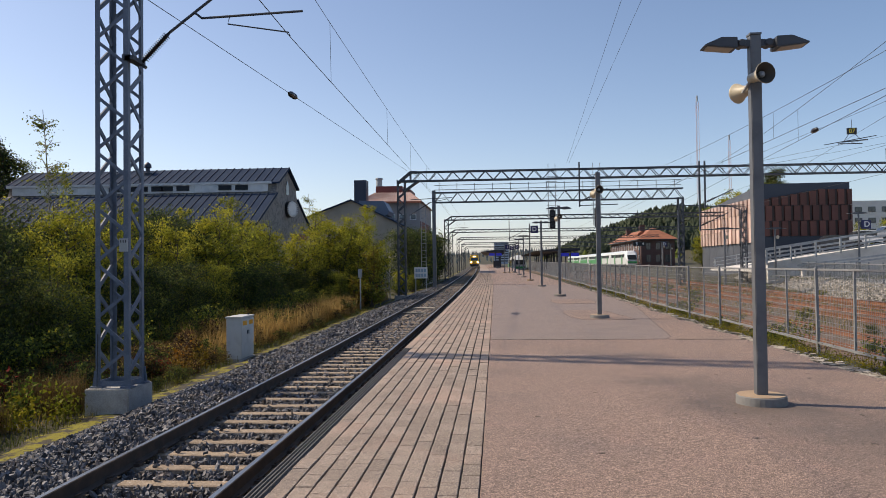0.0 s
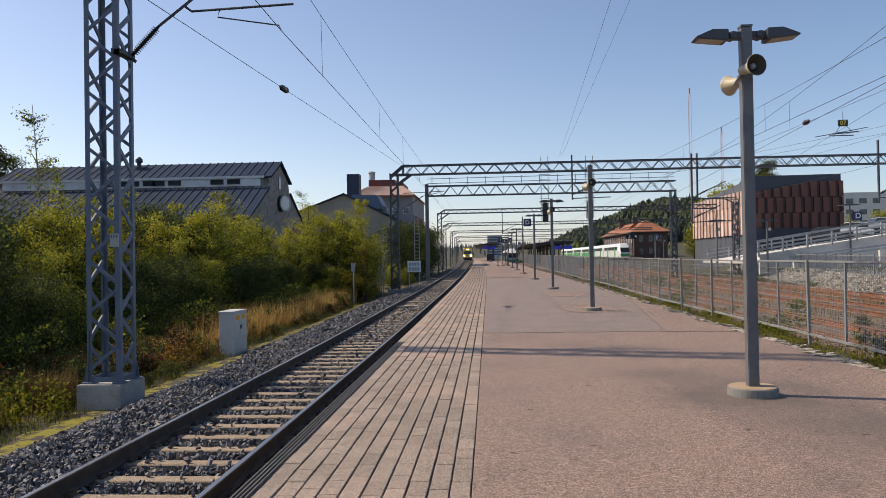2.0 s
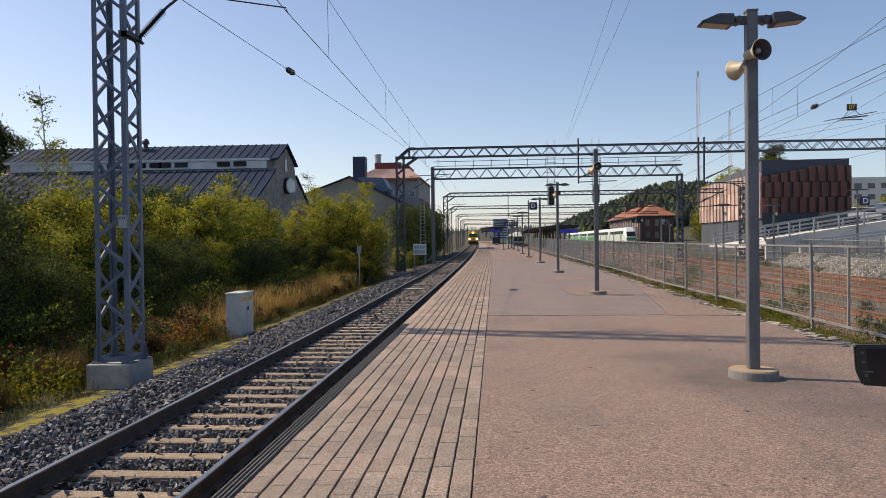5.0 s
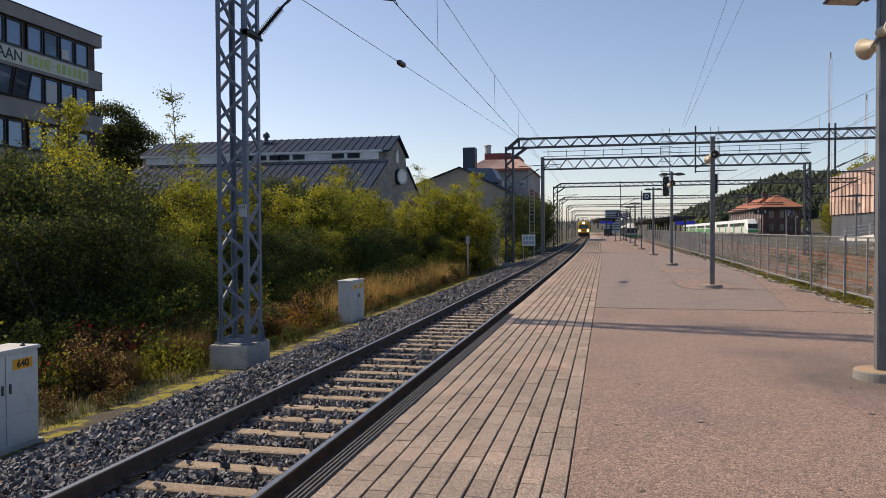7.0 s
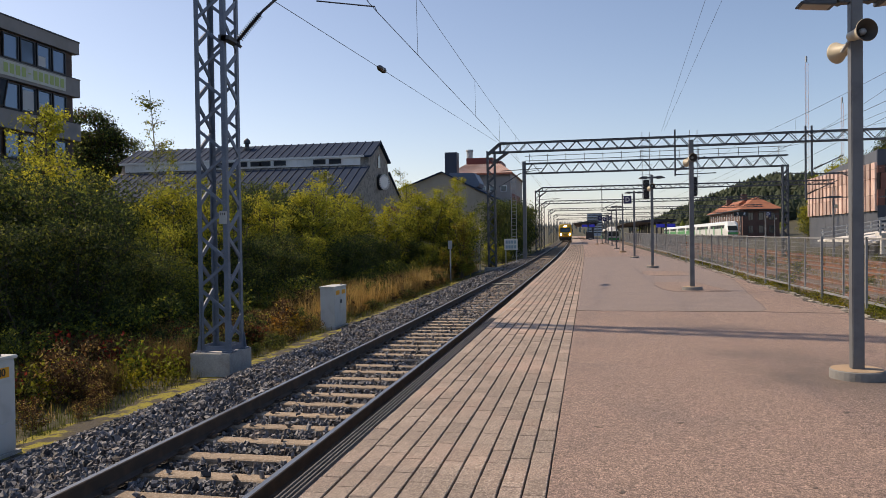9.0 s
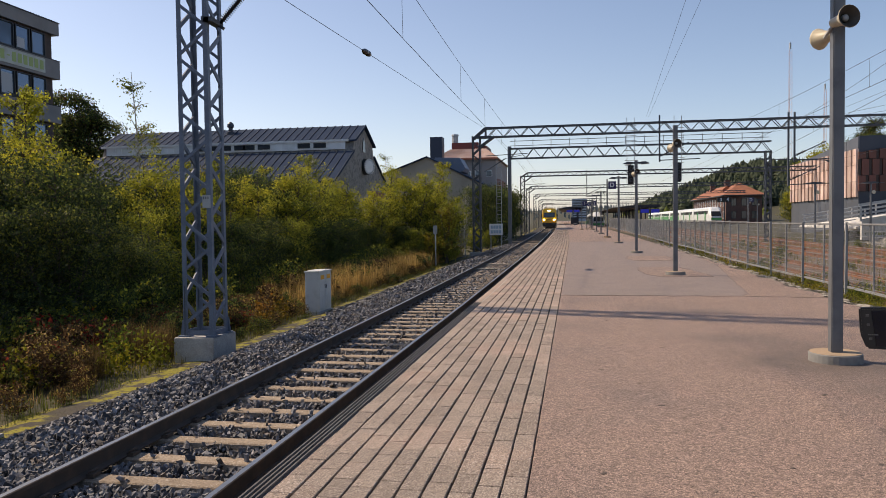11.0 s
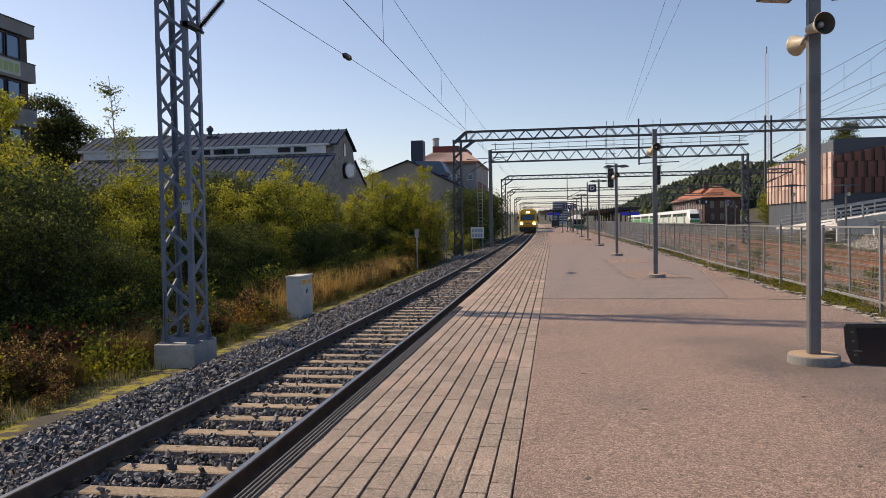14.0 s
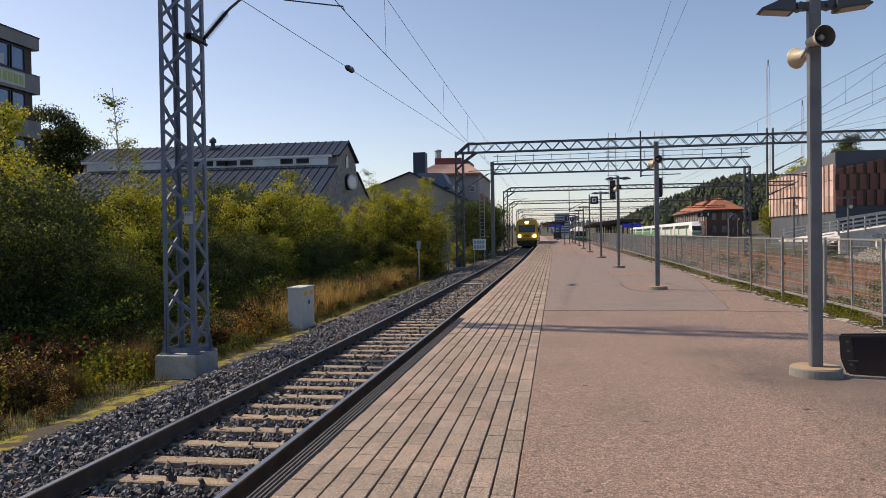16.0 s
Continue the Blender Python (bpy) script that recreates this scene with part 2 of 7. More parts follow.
WIRE = mat("wire", (0.05, 0.055, 0.06), 0.6, 0.3)
CREAM = mat("cream_horn_paint", (0.50, 0.44, 0.32), 0.5, spots=((8, (0.40, 0.345, 0.25), 0.5, 0.75, 4),))
CABINET = mat("pale_grey_cabinet_paint", (0.56, 0.56, 0.54), 0.45, spots=((5, (0.47, 0.465, 0.44), 0.5, 0.78, 6),))
ORANGE = mat("orange_plate", (0.80, 0.36, 0.02), 0.5)
WHITE = mat("white_paint", (0.76, 0.76, 0.74), 0.45, spots=((3, (0.66, 0.655, 0.63), 0.5, 0.75, 5),))
GLASS_DARK = mat("dark_window_glass", (0.03, 0.037, 0.045), 0.06, spec=0.8)
GLASS_BLUE = mat("sky_window_glass", (0.10, 0.135, 0.18), 0.05, metal=0.55, spots=((0.4, (0.05, 0.06, 0.075), 0.42, 0.65, 2),))
SIGN_BLUE = mat("sign_blue", (0.006, 0.010, 0.085), 0.35)
BLUE_LED = glow("blue_display", (0.008, 0.016, 0.30), 0.35)
GRASS_GROUND = mat("weedy_soil", (0.045, 0.04, 0.022), 0.95, spots=((1.5, (0.07, 0.056, 0.03), 0.45, 0.65, 5), (14, (0.035, 0.048, 0.016), 0.5, 0.66, 4)), bump=0.03, bump_scale=12)
MOSS = mat("mossy_strip", (0.05, 0.041, 0.03), 0.95, spots=((9, (0.035, 0.03, 0.021), 0.46, 0.66, 6), (3.1, (0.20, 0.175, 0.012), 0.45, 0.53, 9), (13, (0.05, 0.042, 0.022), 0.54, 0.6, 6)), bump=0.02, bump_scale=25)


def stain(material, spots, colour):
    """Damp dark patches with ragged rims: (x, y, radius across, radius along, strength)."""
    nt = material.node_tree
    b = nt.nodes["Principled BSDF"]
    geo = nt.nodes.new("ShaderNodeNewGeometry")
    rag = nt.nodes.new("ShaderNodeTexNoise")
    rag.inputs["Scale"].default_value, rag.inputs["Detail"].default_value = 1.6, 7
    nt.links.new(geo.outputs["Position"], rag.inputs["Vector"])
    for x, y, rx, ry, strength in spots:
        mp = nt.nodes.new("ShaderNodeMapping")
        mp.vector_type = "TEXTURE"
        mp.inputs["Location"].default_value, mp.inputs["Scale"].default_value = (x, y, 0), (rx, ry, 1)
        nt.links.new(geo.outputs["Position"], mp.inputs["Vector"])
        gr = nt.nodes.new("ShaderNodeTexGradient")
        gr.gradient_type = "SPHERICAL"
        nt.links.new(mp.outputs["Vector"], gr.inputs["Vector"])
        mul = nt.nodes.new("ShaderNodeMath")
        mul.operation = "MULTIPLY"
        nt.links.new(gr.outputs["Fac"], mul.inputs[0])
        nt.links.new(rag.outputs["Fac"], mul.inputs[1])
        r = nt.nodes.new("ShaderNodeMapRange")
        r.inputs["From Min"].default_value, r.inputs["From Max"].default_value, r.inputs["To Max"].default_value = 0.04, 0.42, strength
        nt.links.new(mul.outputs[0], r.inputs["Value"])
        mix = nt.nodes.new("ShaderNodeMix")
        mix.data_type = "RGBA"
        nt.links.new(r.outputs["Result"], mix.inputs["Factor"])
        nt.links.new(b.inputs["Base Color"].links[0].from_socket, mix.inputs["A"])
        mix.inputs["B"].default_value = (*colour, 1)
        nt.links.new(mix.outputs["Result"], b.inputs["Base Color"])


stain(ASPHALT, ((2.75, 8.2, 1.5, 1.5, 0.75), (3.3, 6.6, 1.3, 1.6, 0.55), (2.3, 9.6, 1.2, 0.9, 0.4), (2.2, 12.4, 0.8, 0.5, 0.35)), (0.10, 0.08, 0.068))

# ---------- the lie of the land ----------
RAIL_Z, TRACK_X, GAUGE = -0.55, -3.40, 1.60
LOW, YARD = -1.27, -0.72


def smooth(a, b, v):
    v = min(1.0, max(0.0, (v - a) / (b - a)))
    return v * v * (3 - 2 * v)


def road_line(y):
    """Where the road's bank begins beyond the yard."""
    return 20.0 + 0.188 * max(0.0, y - 38.6)


def land(x, y):
    x -= bend(y)
    if x < -5.3:
        z = YARD + (LOW - YARD) * smooth(-5.35, -6.9, x)
        z += 0.25 * smooth(-10, -30, x)
    elif x < 5.0:
        z = -0.95
    elif x < 6.6:
        z = -0.06 + (YARD + 0.06) * smooth(5.55, 6.6, x)
    else:
        r = road_line(y)
        z = YARD - YARD * smooth(r - 1.9, r - 0.3, x)
    z += rise(y)
    # the wooded hill beyond the station, and the far ridge
    z += 25.5 * math.exp(-((x - 112) / (51 if x < 112 else 70)) ** 2 - ((y - 430) / 110) ** 2)
    z += 30 * smooth(700, 1700, y) * (0.8 + 0.2 * math.sin(x / 170)) + 12 * smooth(60, 420, -x)
    return z


def steps(marks):
    out = []
    for a, b, s in marks:
        n = max(1, round((b - a) / s))
        out += [a + (b - a) * i / n for i in range(n)]
    return out + [marks[-1][1]]


gx = steps([(-2600, -200, 200), (-200, -40, 20), (-40, -12, 2), (-12, -4.6, 0.3), (-4.6, 5.2, 1.4), (5.2, 7, 0.2), (7, 45, 0.6), (45, 300, 12), (300, 2600, 200)])
gy = steps([(-300, -10, 40), (-10, 60, 1.5), (60, 160, 5), (160, 700, 20), (700, 3200, 160)])
gv = []
for y in gy:
    for x in gx:
        z = land(x, y)
        if -40 < x < -6 and y < 160:
            z += 0.05 * noise.noise((x * 0.9, y * 0.9, 3))
        gv.append((x, y, z))
nx = len(gx)
gf = [(j * nx + i, j * nx + i + 1, (j + 1) * nx + i + 1, (j + 1) * nx + i) for j in range(len(gy) - 1) for i in range(nx - 1)]
ground = tagged(raw("ground", gv, gf, GRASS_GROUND), "weedy soil and rough grass beside the railway", "ground", kind="structure")
for p in ground.data.polygons:
    p.use_smooth = True


def ribbon(name, x0, x1, ys, z, material, label, category, parent=None):
    """A strip that follows the track's swing. x0, x1 across, z the height at both sides."""
    za, zb = z if isinstance(z, tuple) else (z, z)
    v = []
    for y in ys:
        v += [(x0 + bend(y), y, za + rise(y)), (x1 + bend(y), y, zb + rise(y))]
    f = [(2 * i, 2 * i + 1, 2 * i + 3, 2 * i + 2) for i in range(len(ys) - 1)]
    return tagged(raw(name, v, f, material, parent), label, category, kind="structure")


LONG = steps([(-8, 60, 2), (60, 320, 6)])
# the platform: a long slab under asphalt and pavers
bm = bmesh.new()
prof = [(-1.565, -0.012), (5.0, -0.012), (5.0, -0.9), (-1.50, -0.9), (-1.50, -0.22), (-1.565, -0.20)]
rings = [[bm.verts.new((px + bend(y), y, pz + rise(y))) for px, pz in prof] for y in LONG]
for a, b in zip(rings, rings[1:]):
    for i in range(len(prof)):
        j = (i + 1) % len(prof)
        bm.faces.new((a[i], a[j], b[j], b[i]))
bm.faces.new(rings[0][::-1])
bm.faces.new(rings[-1])
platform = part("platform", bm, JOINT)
tagged(platform, "long railway platform of red asphalt edged with pavers", "platform", kind="structure")

bm = bmesh.new()
rings = [[bm.verts.new((px + bend(y), y, pz + rise(y))) for px, pz in ((-0.129, -0.01), (-0.124, 0.0), (4.86 + 0.07 * math.sin(y * 2.1) + 0.05 * math.sin(y * 5.3), 0.0), (4.95, -0.05))] for y in steps([(-8, 60, 0.35), (60, 320, 6)])]
for a, b in zip(rings, rings[1:]):
    for i in range(3):
        bm.faces.new((a[i], a[i + 1], b[i + 1], b[i]))
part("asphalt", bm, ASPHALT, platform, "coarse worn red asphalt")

# repairs in the asphalt: (height over the surface, across at y: left, right)
SEAM = mat("crumbled_seam", (0.085, 0.07, 0.06), 0.95, spots=((12, (0.19, 0.145, 0.12), 0.46, 0.6, 5),))
REPAIRS = (
    (0.003, ASPHALT_PATCH, "broad greyer stretch of older asphalt", ((15.0, -0.115, 3.36), (15.5, -0.115, 3.58), (17.6, -0.115, 3.82), (20.2, -0.115, 4.12), (24.4, -0.115, 4.62), (29.8, -0.115, 4.8), (48, -0.115, 4.8))),
    (0.006, ASPHALT, "redder patch let into the older asphalt", ((19.9, 2.35, 3.72), (20.6, 2.1, 3.66), (22.2, 2.0, 3.5), (23.6, 2.12, 3.3))),
    (0.006, ASPHALT, "redder patch let into the older asphalt", ((27.2, 2.3, 3.6), (28.4, 2.1, 3.8), (30.2, 2.2, 3.7))),
)


def wander(y):
    """How an asphalt seam strays from its line."""
    return 0.012 * math.sin(y * 3.1) + 0.008 * math.sin(y * 7.7 + 1)


for lift, material, label, strip in REPAIRS:
    fine = []
    for (ya, la, ra), (yb, lb, rb) in zip(strip, strip[1:]):
        n = max(1, round((yb - ya) / 0.3)) if ya < 32 else 4
        fine += [(ya + (yb - ya) * i / n, la + (lb - la) * i / n, ra + (rb - ra) * i / n) for i in range(n)]
    fine.append(strip[-1])
    v, seam = [], bmesh.new()
    for y, a, b in fine:
        w, lw = wander(y), wander(y + 5) if a > 0 else 0.0
        v += [(a + lw + bend(y), y, rise(y) + lift), (b + w + bend(y), y, rise(y) + lift), (b + w + bend(y) + 0.004, y, rise(y) - 0.01)]
    f = [q for i in range(len(fine) - 1) for q in ((3 * i, 3 * i + 1, 3 * i + 4, 3 * i + 3), (3 * i + 1, 3 * i + 2, 3 * i + 5, 3 * i + 4))]
    repair = tagged(raw("asphalt_repair", v, f, material, platform), label)
    for i in range(len(fine) - 1):
        wide = 0.014 + 0.007 * math.sin(i * 2.3)
        for k in ((1,) if strip[0][1] < 0 else (0, 1)):
            p, q = v[3 * i + k], v[3 * i + 3 + k]
            bar(seam, (p[0], p[1], p[2] + 0.001), (q[0], q[1], q[2] + 0.001), wide, 0.003)
    if strip[0][1] > 0:
        bar(seam, (v[0][0], v[0][1], v[0][2] + 0.001), (v[1][0], v[1][1], v[1][2] + 0.001), 0.03, 0.003)
    part("crumbled_edge", seam, SEAM, repair)
bm = bmesh.new()
for i in range(46):
    x = -0.13 + i * 0.108
    w = [0.03 * math.sin(k * 0.85) + 0.02 * math.sin(k * 2.1) - 0.016 * k * (k > 32) + 0.016 * 32 * (k > 32) for k in (i, i + 1)]
    bar(bm, (x, 14.97 + w[0], 0.002), (x + 0.107, 14.97 + w[1], 0.002), 0.034 + 0.014 * math.sin(i * 1.9), 0.006)
part("asphalt_joint", bm, SEAM, platform, "dark seam across the asphalt")
# crumbs and small holes in the asphalt
bm = bmesh.new()
pr = random.Random(4)
for i in range(60):
    x, y, q = pr.uniform(0.1, 4.6), 3.0 + 16 * pr.random() ** 1.4, pr.uniform(0.008, 0.03)
    box(bm, -q, q, -q * 0.45, q * 0.45, -0.004, 0.003, pose(x, y, rise(y), 0, 0, pr.uniform(0, 180)))
tagged(part("asphalt_crumbs", bm, SEAM, platform, "small dark crumbs and pits in the asphalt"), kind="stuff")

# the edge: ribbed metal strip, then the outermost pavers
bm = bmesh.new()
for k in range(4):
    x = -1.702 + k * 0.032
    prof = [(x, -0.05), (x, -0.004), (x + 0.006, 0.003), (x + 0.017, 0.003), (x + 0.022, -0.012), (x + 0.032, -0.012), (x + 0.032, -0.05)]
    prism(bm, prof, "y", -8, 13.6)
part("edge_strip", bm, mat("edge_strip_grey", (0.10, 0.092, 0.085), 0.7, spots=((12, (0.07, 0.063, 0.058), 0.45, 0.7, 5),)), platform, "ribbed strip along the platform edge")
bm = bmesh.new()
prism(bm, [(-1.70, -0.06), (-1.57, -0.06), (-1.51, -0.35), (-1.56, -0.35)], "y", -8, 20)
part("edge_beam", bm, CONCRETE, platform)

# ground covers along the track
ribbon("ballast_inner_bed", -4.72, -1.42, LONG, -0.79, BALLAST, "grey crushed ballast between the sleepers", "ballast")
ribbon("ballast_bed", -5.45, -4.72, LONG, (-0.74, -0.76), BALLAST, "bed of grey crushed ballast under the track", "ballast")
ribbon("ballast_slope", -6.78, -5.45, LONG, (-1.185, -0.735), BALLAST, "sloping shoulder of grey crushed ballast", "ballast")
v, f = [], []
ys = steps([(0, 70, 0.4), (70, 200, 4)])
for y in ys:
    w = 0.12 * math.sin(y * 1.3) + 0.1 * math.sin(y * 3.1)
    v += [(-6.72 + bend(y), y, rise(y) - 1.17), (-7.25 + w * 0.4 + bend(y), y, rise(y) - 1.19), (-7.65 + w + bend(y), y, rise(y) - 1.245)]
f = [q for i in range(len(ys) - 1) for q in ((3 * i + 1, 3 * i, 3 * i + 3, 3 * i + 4), (3 * i + 2, 3 * i + 1, 3 * i + 4, 3 * i + 5))]
tagged(raw("cable_path", v, f, MOSS), "narrow concrete path with yellow-green moss along the ballast", "path", kind="structure")

# the yard beyond the fence
ribbon("yard_ballast", 6.4, 18.9, LONG, -0.70, RUST_BALLAST, "rust-stained old ballast of the yard tracks", "ballast")
road_ys = steps([(-8, 160, 4)])
v = []
for y in road_ys:
    r = road_line(y)
    v += [(r + 1.2, y, 0.03 + rise(y)), (r + 60, y, 0.03 + rise(y))]
f = [(2 * i, 2 * i + 1, 2 * i + 3, 2 * i + 2) for i in range(len(road_ys) - 1)]
tagged(raw("road", v, f, mat("grey_road", (0.33, 0.325, 0.315), 0.9, spots=((0.4, (0.38, 0.37, 0.355), 0.45, 0.65, 5), (60, (0.26, 0.255, 0.25), 0.5, 0.7, 3)))), "grey asphalt road and car park", "road", kind="structure")


# ---------- tracks ----------
def rail_profile(w=0.07):
    return [(-0.075, -0.172), (0.075, -0.172), (0.075, -0.160), (0.012, -0.140), (0.010, -0.045), (w / 2, -0.032), (w / 2, -0.006), (w / 2 - 0.010, 0.0), (-w / 2 + 0.010, 0.0), (-w / 2, -0.006), (-w / 2, -0.032), (-0.010, -0.045), (-0.012, -0.140), (-0.075, -0.160)]


def lay_rail(parent, x, ys, z, side, top, swing=True):
    prof = rail_profile()
    v, f, n = [], [], len(prof)
    for y in ys:
        v += [(x + px + (bend(y) if swing else 0), y, z + rise(y) + pz) for px, pz in prof]
    me_top = []
    for i in range(len(ys) - 1):
        for k in range(n):
            j = (k + 1) % n
            f.append((i * n + j, i * n + k, (i + 1) * n + k, (i + 1) * n + j))
            me_top.append(k == 7)
    ob = raw("rail", v, f, side, parent)
    ob.data.materials.append(top)
    for p, t in zip(ob.data.polygons, me_top):
        p.material_index = int(t)
    return ob


track = thing("railway_track", "railway track of worn steel rails on pale concrete sleepers", "railway track", kind="structure")
RAIL_YS = steps([(-8, 30, 3), (30, 320, 4)])
for s in (-1, 1):
    tagged(lay_rail(track, TRACK_X + s * GAUGE / 2, RAIL_YS, RAIL_Z, RAIL_SIDE, RAIL_TOP), "dark rusty rail with a polished head")


def sleeper_mesh(name, material, length=2.6, width=0.235, dip=0.012):
    bm = bmesh.new()
    h = length / 2
    sect = [(-h, 0.0), (-0.95, 0.0), (-0.5, -dip), (0.5, -dip), (0.95, 0.0), (h, 0.0)]
    rows = []
    for x, z in sect:
        rows.append([bm.verts.new((x, yy, zz)) for yy, zz in ((-width / 2, z - 0.15), (-width / 2 + 0.02, z - 0.012), (-width / 2 + 0.035, z), (width / 2 - 0.035, z), (width / 2 - 0.02, z - 0.012), (width / 2, z - 0.15))])
    for a, b in zip(rows, rows[1:]):
        for k in range(5):
            bm.faces.new((a[k], a[k + 1], b[k + 1], b[k]))
    bm.faces.new(rows[0])
    bm.faces.new(rows[-1][::-1])
    return mesh_of(name, bm, material)


def clip_mesh():
    bm = bmesh.new()
    for s in (-1, 1):
        box(bm, s * 0.105 - 0.035, s * 0.105 + 0.035, -0.06, 0.06, 0.0, 0.035)
        tube(bm, [(s * 0.085, -0.05, 0.045), (s * 0.12, -0.03, 0.06), (s * 0.12, 0.03, 0.06), (s * 0.085, 0.05, 0.045)], 0.011, 5)
    return mesh_of("rail_clip", bm, RAIL_SIDE)


SLEEPER_Z = RAIL_Z - 0.170
sl_me, clip_me = sleeper_mesh("sleeper", SLEEPER), clip_mesh()
rng = random.Random(5)
for i in range(-15, 110):
    y = 2.1 + i * 0.61
    ob = new("sleeper", sl_me)
    ob.parent = track
    ob.matrix_basis = pose(TRACK_X + bend(y) + rng.uniform(-0.02, 0.02), y, SLEEPER_Z + rise(y), 0, 0, rng.uniform(-0.4, 0.4))
    if i < 42:
        for s in (-1, 1):
            c = new("rail_clip", clip_me)
            c.parent = track
            c.matrix_basis = pose(TRACK_X + bend(y) + s * GAUGE / 2, y, SLEEPER_Z + rise(y))
bm = bmesh.new()
for i in range(110, 420):
    y = 2.1 + i * 0.61
    x = TRACK_X + bend(y)
    box(bm, x - 1.3, x + 1.3, y - 0.11, y + 0.11, SLEEPER_Z - 0.1 + rise(y), SLEEPER_Z - 0.01 + rise(y))
tagged(part("far_sleepers", bm, SLEEPER, track), kind="stuff")
# two short boards between the rails
PALE_BOARD = mat("pale_board", (0.52, 0.46, 0.37), 0.85, spots=((9, (0.42, 0.36, 0.28), 0.45, 0.7, 5),))
for x, y in ((-3.55, 36.4), (-3.75, 33.2)):
    bm = bmesh.new()
    box(bm, -0.55, 0.55, -0.12, 0.12, 0, 0.04)
    ob = part("track_board", bm, PALE_BOARD, None, bevel=0.008)
    ob.matrix_basis = pose(x, y, RAIL_Z - 0.165 + rise(y), 0, 0, 4)
    tagged(ob, "pale short board lying between the rails", "board", "boards in the track")


def stones(name, count, place, material, size=(0.025, 0.055), seed=1, label="loose grey crushed stones", parent=None, flat=False):
    """Many small angular stones in one mesh."""
    r = np.random.RandomState(seed)
    base = np.array([(-1, -1, -1), (1, -1, -1), (1, 1, -1), (-1, 1, -1), (-1, -1, 1), (1, -1, 1), (1, 1, 1), (-1, 1, 1)], float)
    base *= np.array([0.8, 0.8, 0.7])
    quads = np.array([(0, 3, 2, 1), (4, 5, 6, 7), (0, 1, 5, 4), (1, 2, 6, 5), (2, 3, 7, 6), (3, 0, 4, 7)])
    vs, fs = [], []
    for i in range(count):
        x, y, z = place(r)
        s = r.uniform(*size) * np.array((r.uniform(0.9, 1.45), r.uniform(0.6, 0.95), r.uniform(0.4, 0.75)))
        p = base * s * r.uniform(0.35, 1.25, (8, 3))
        a, b, c = r.uniform(0, 6.28, 3)
        if flat:
            p, a, b = p * (1.0, 1.0, 0.45), 0.0, 0.0
        e = np.array(Euler((a, b, c)).to_matrix())
        vs.append(p @ e.T + (x, y, z))
        fs.append(quads + 8 * i)
    ob = raw(name, np.concatenate(vs).tolist(), np.concatenate(fs).tolist(), material, parent)
    return tagged(ob, label, "stones", kind="stuff")


def ballast_spot(r):
    y = 3.2 + 19 * r.uniform() ** 1.7
    while True:
        x = r.uniform(-6.85, -1.6)
        near_rail = min(abs(x - TRACK_X - GAUGE / 2), abs(x - TRACK_X + GAUGE / 2)) < 0.09
        k = (y - 2.1) / 0.61
        on_sleeper = -4.28 < x < TRACK_X + 1.3 and abs(k - round(k)) * 0.61 < 0.125
        if not near_rail and (not on_sleeper or r.uniform() < 0.02):
            break
    z = -0.735 if x > -5.45 else -0.735 - (-5.45 - x) / 1.33 * 0.45
    lift = r.uniform(-0.01, 0.05)
    if x > -4.3:
        lift = r.uniform(-0.07, -0.006)
    if on_sleeper:
        lift = 0.03
    return x, y, z + lift + rise(y)


stones("ballast_stones", 42000, ballast_spot, STONE, (0.022, 0.05), 3)


def ballast_far(r):
    y = 20 + 45 * r.uniform() ** 1.3
    x = r.choice([r.uniform(-6.85, -4.3), r.uniform(-4.1, -1.5)], p=[0.45, 0.55])
    z = -0.735 if x > -5.45 else -0.735 - (-5.45 - x) / 1.33 * 0.385
    return x + bend(y), y, z + rise(y) + (r.uniform(-0.01, 0.05) if x < -4.4 else r.uniform(-0.06, -0.015))


stones("ballast_stones_far", 17000, ballast_far, STONE, (0.04, 0.075), 4)

# rusty yard tracks
wood_me = sleeper_mesh("sleeper", OLD_WOOD, dip=0.0)
for cx in (9.3, 13.6, 17.1):
    yt = thing("yard_track", "disused yard track of rusty rails on old dark sleepers", "railway track", group="yard tracks", kind="structure")
    for s in (-1, 1):
        lay_rail(yt, cx + s * GAUGE / 2, steps([(-5, 200, 25)]), -0.52, RUST_RAIL, RUST_RAIL, False)
    for i in range(90):
        ob = new("sleeper", wood_me)
        ob.parent = yt
        ob.matrix_basis = pose(cx + rng.uniform(-0.05, 0.05), 10 + i * 0.72, rise(10 + i * 0.72) - 0.69 + rng.uniform(-0.015, 0.01), 0, 0, rng.uniform(-1.2, 1.2))


def bank_spot(r):
    y = 24 + 60 * r.uniform()
    rl = road_line(y)
    t = r.uniform()
    x = rl - 2.1 + 2.6 * t
    return x, y, land(x, y) + 0.03


stones("bank_stones", 14000, bank_spot, PALE_STONE, (0.05, 0.11), 8, "pale crushed stones on the bank below the road")


def verge_spot(r):
    y = 5 + 40 * r.uniform() ** 1.3
    return 5.0 + r.normal() * 0.07, y, rise(y) - 0.012


stones("verge_stones", 560, verge_spot, mat("verge_stone", (0.33, 0.295, 0.25), 0.9, vary=0.35, island=True, spots=((20, (0.22, 0.195, 0.16), 0.48, 0.66, 4),)), (0.035, 0.1), 9, "flat pale stones along the asphalt's broken edge", flat=True)


# ---------- platform lamps ----------
LAMP_H = 3.98


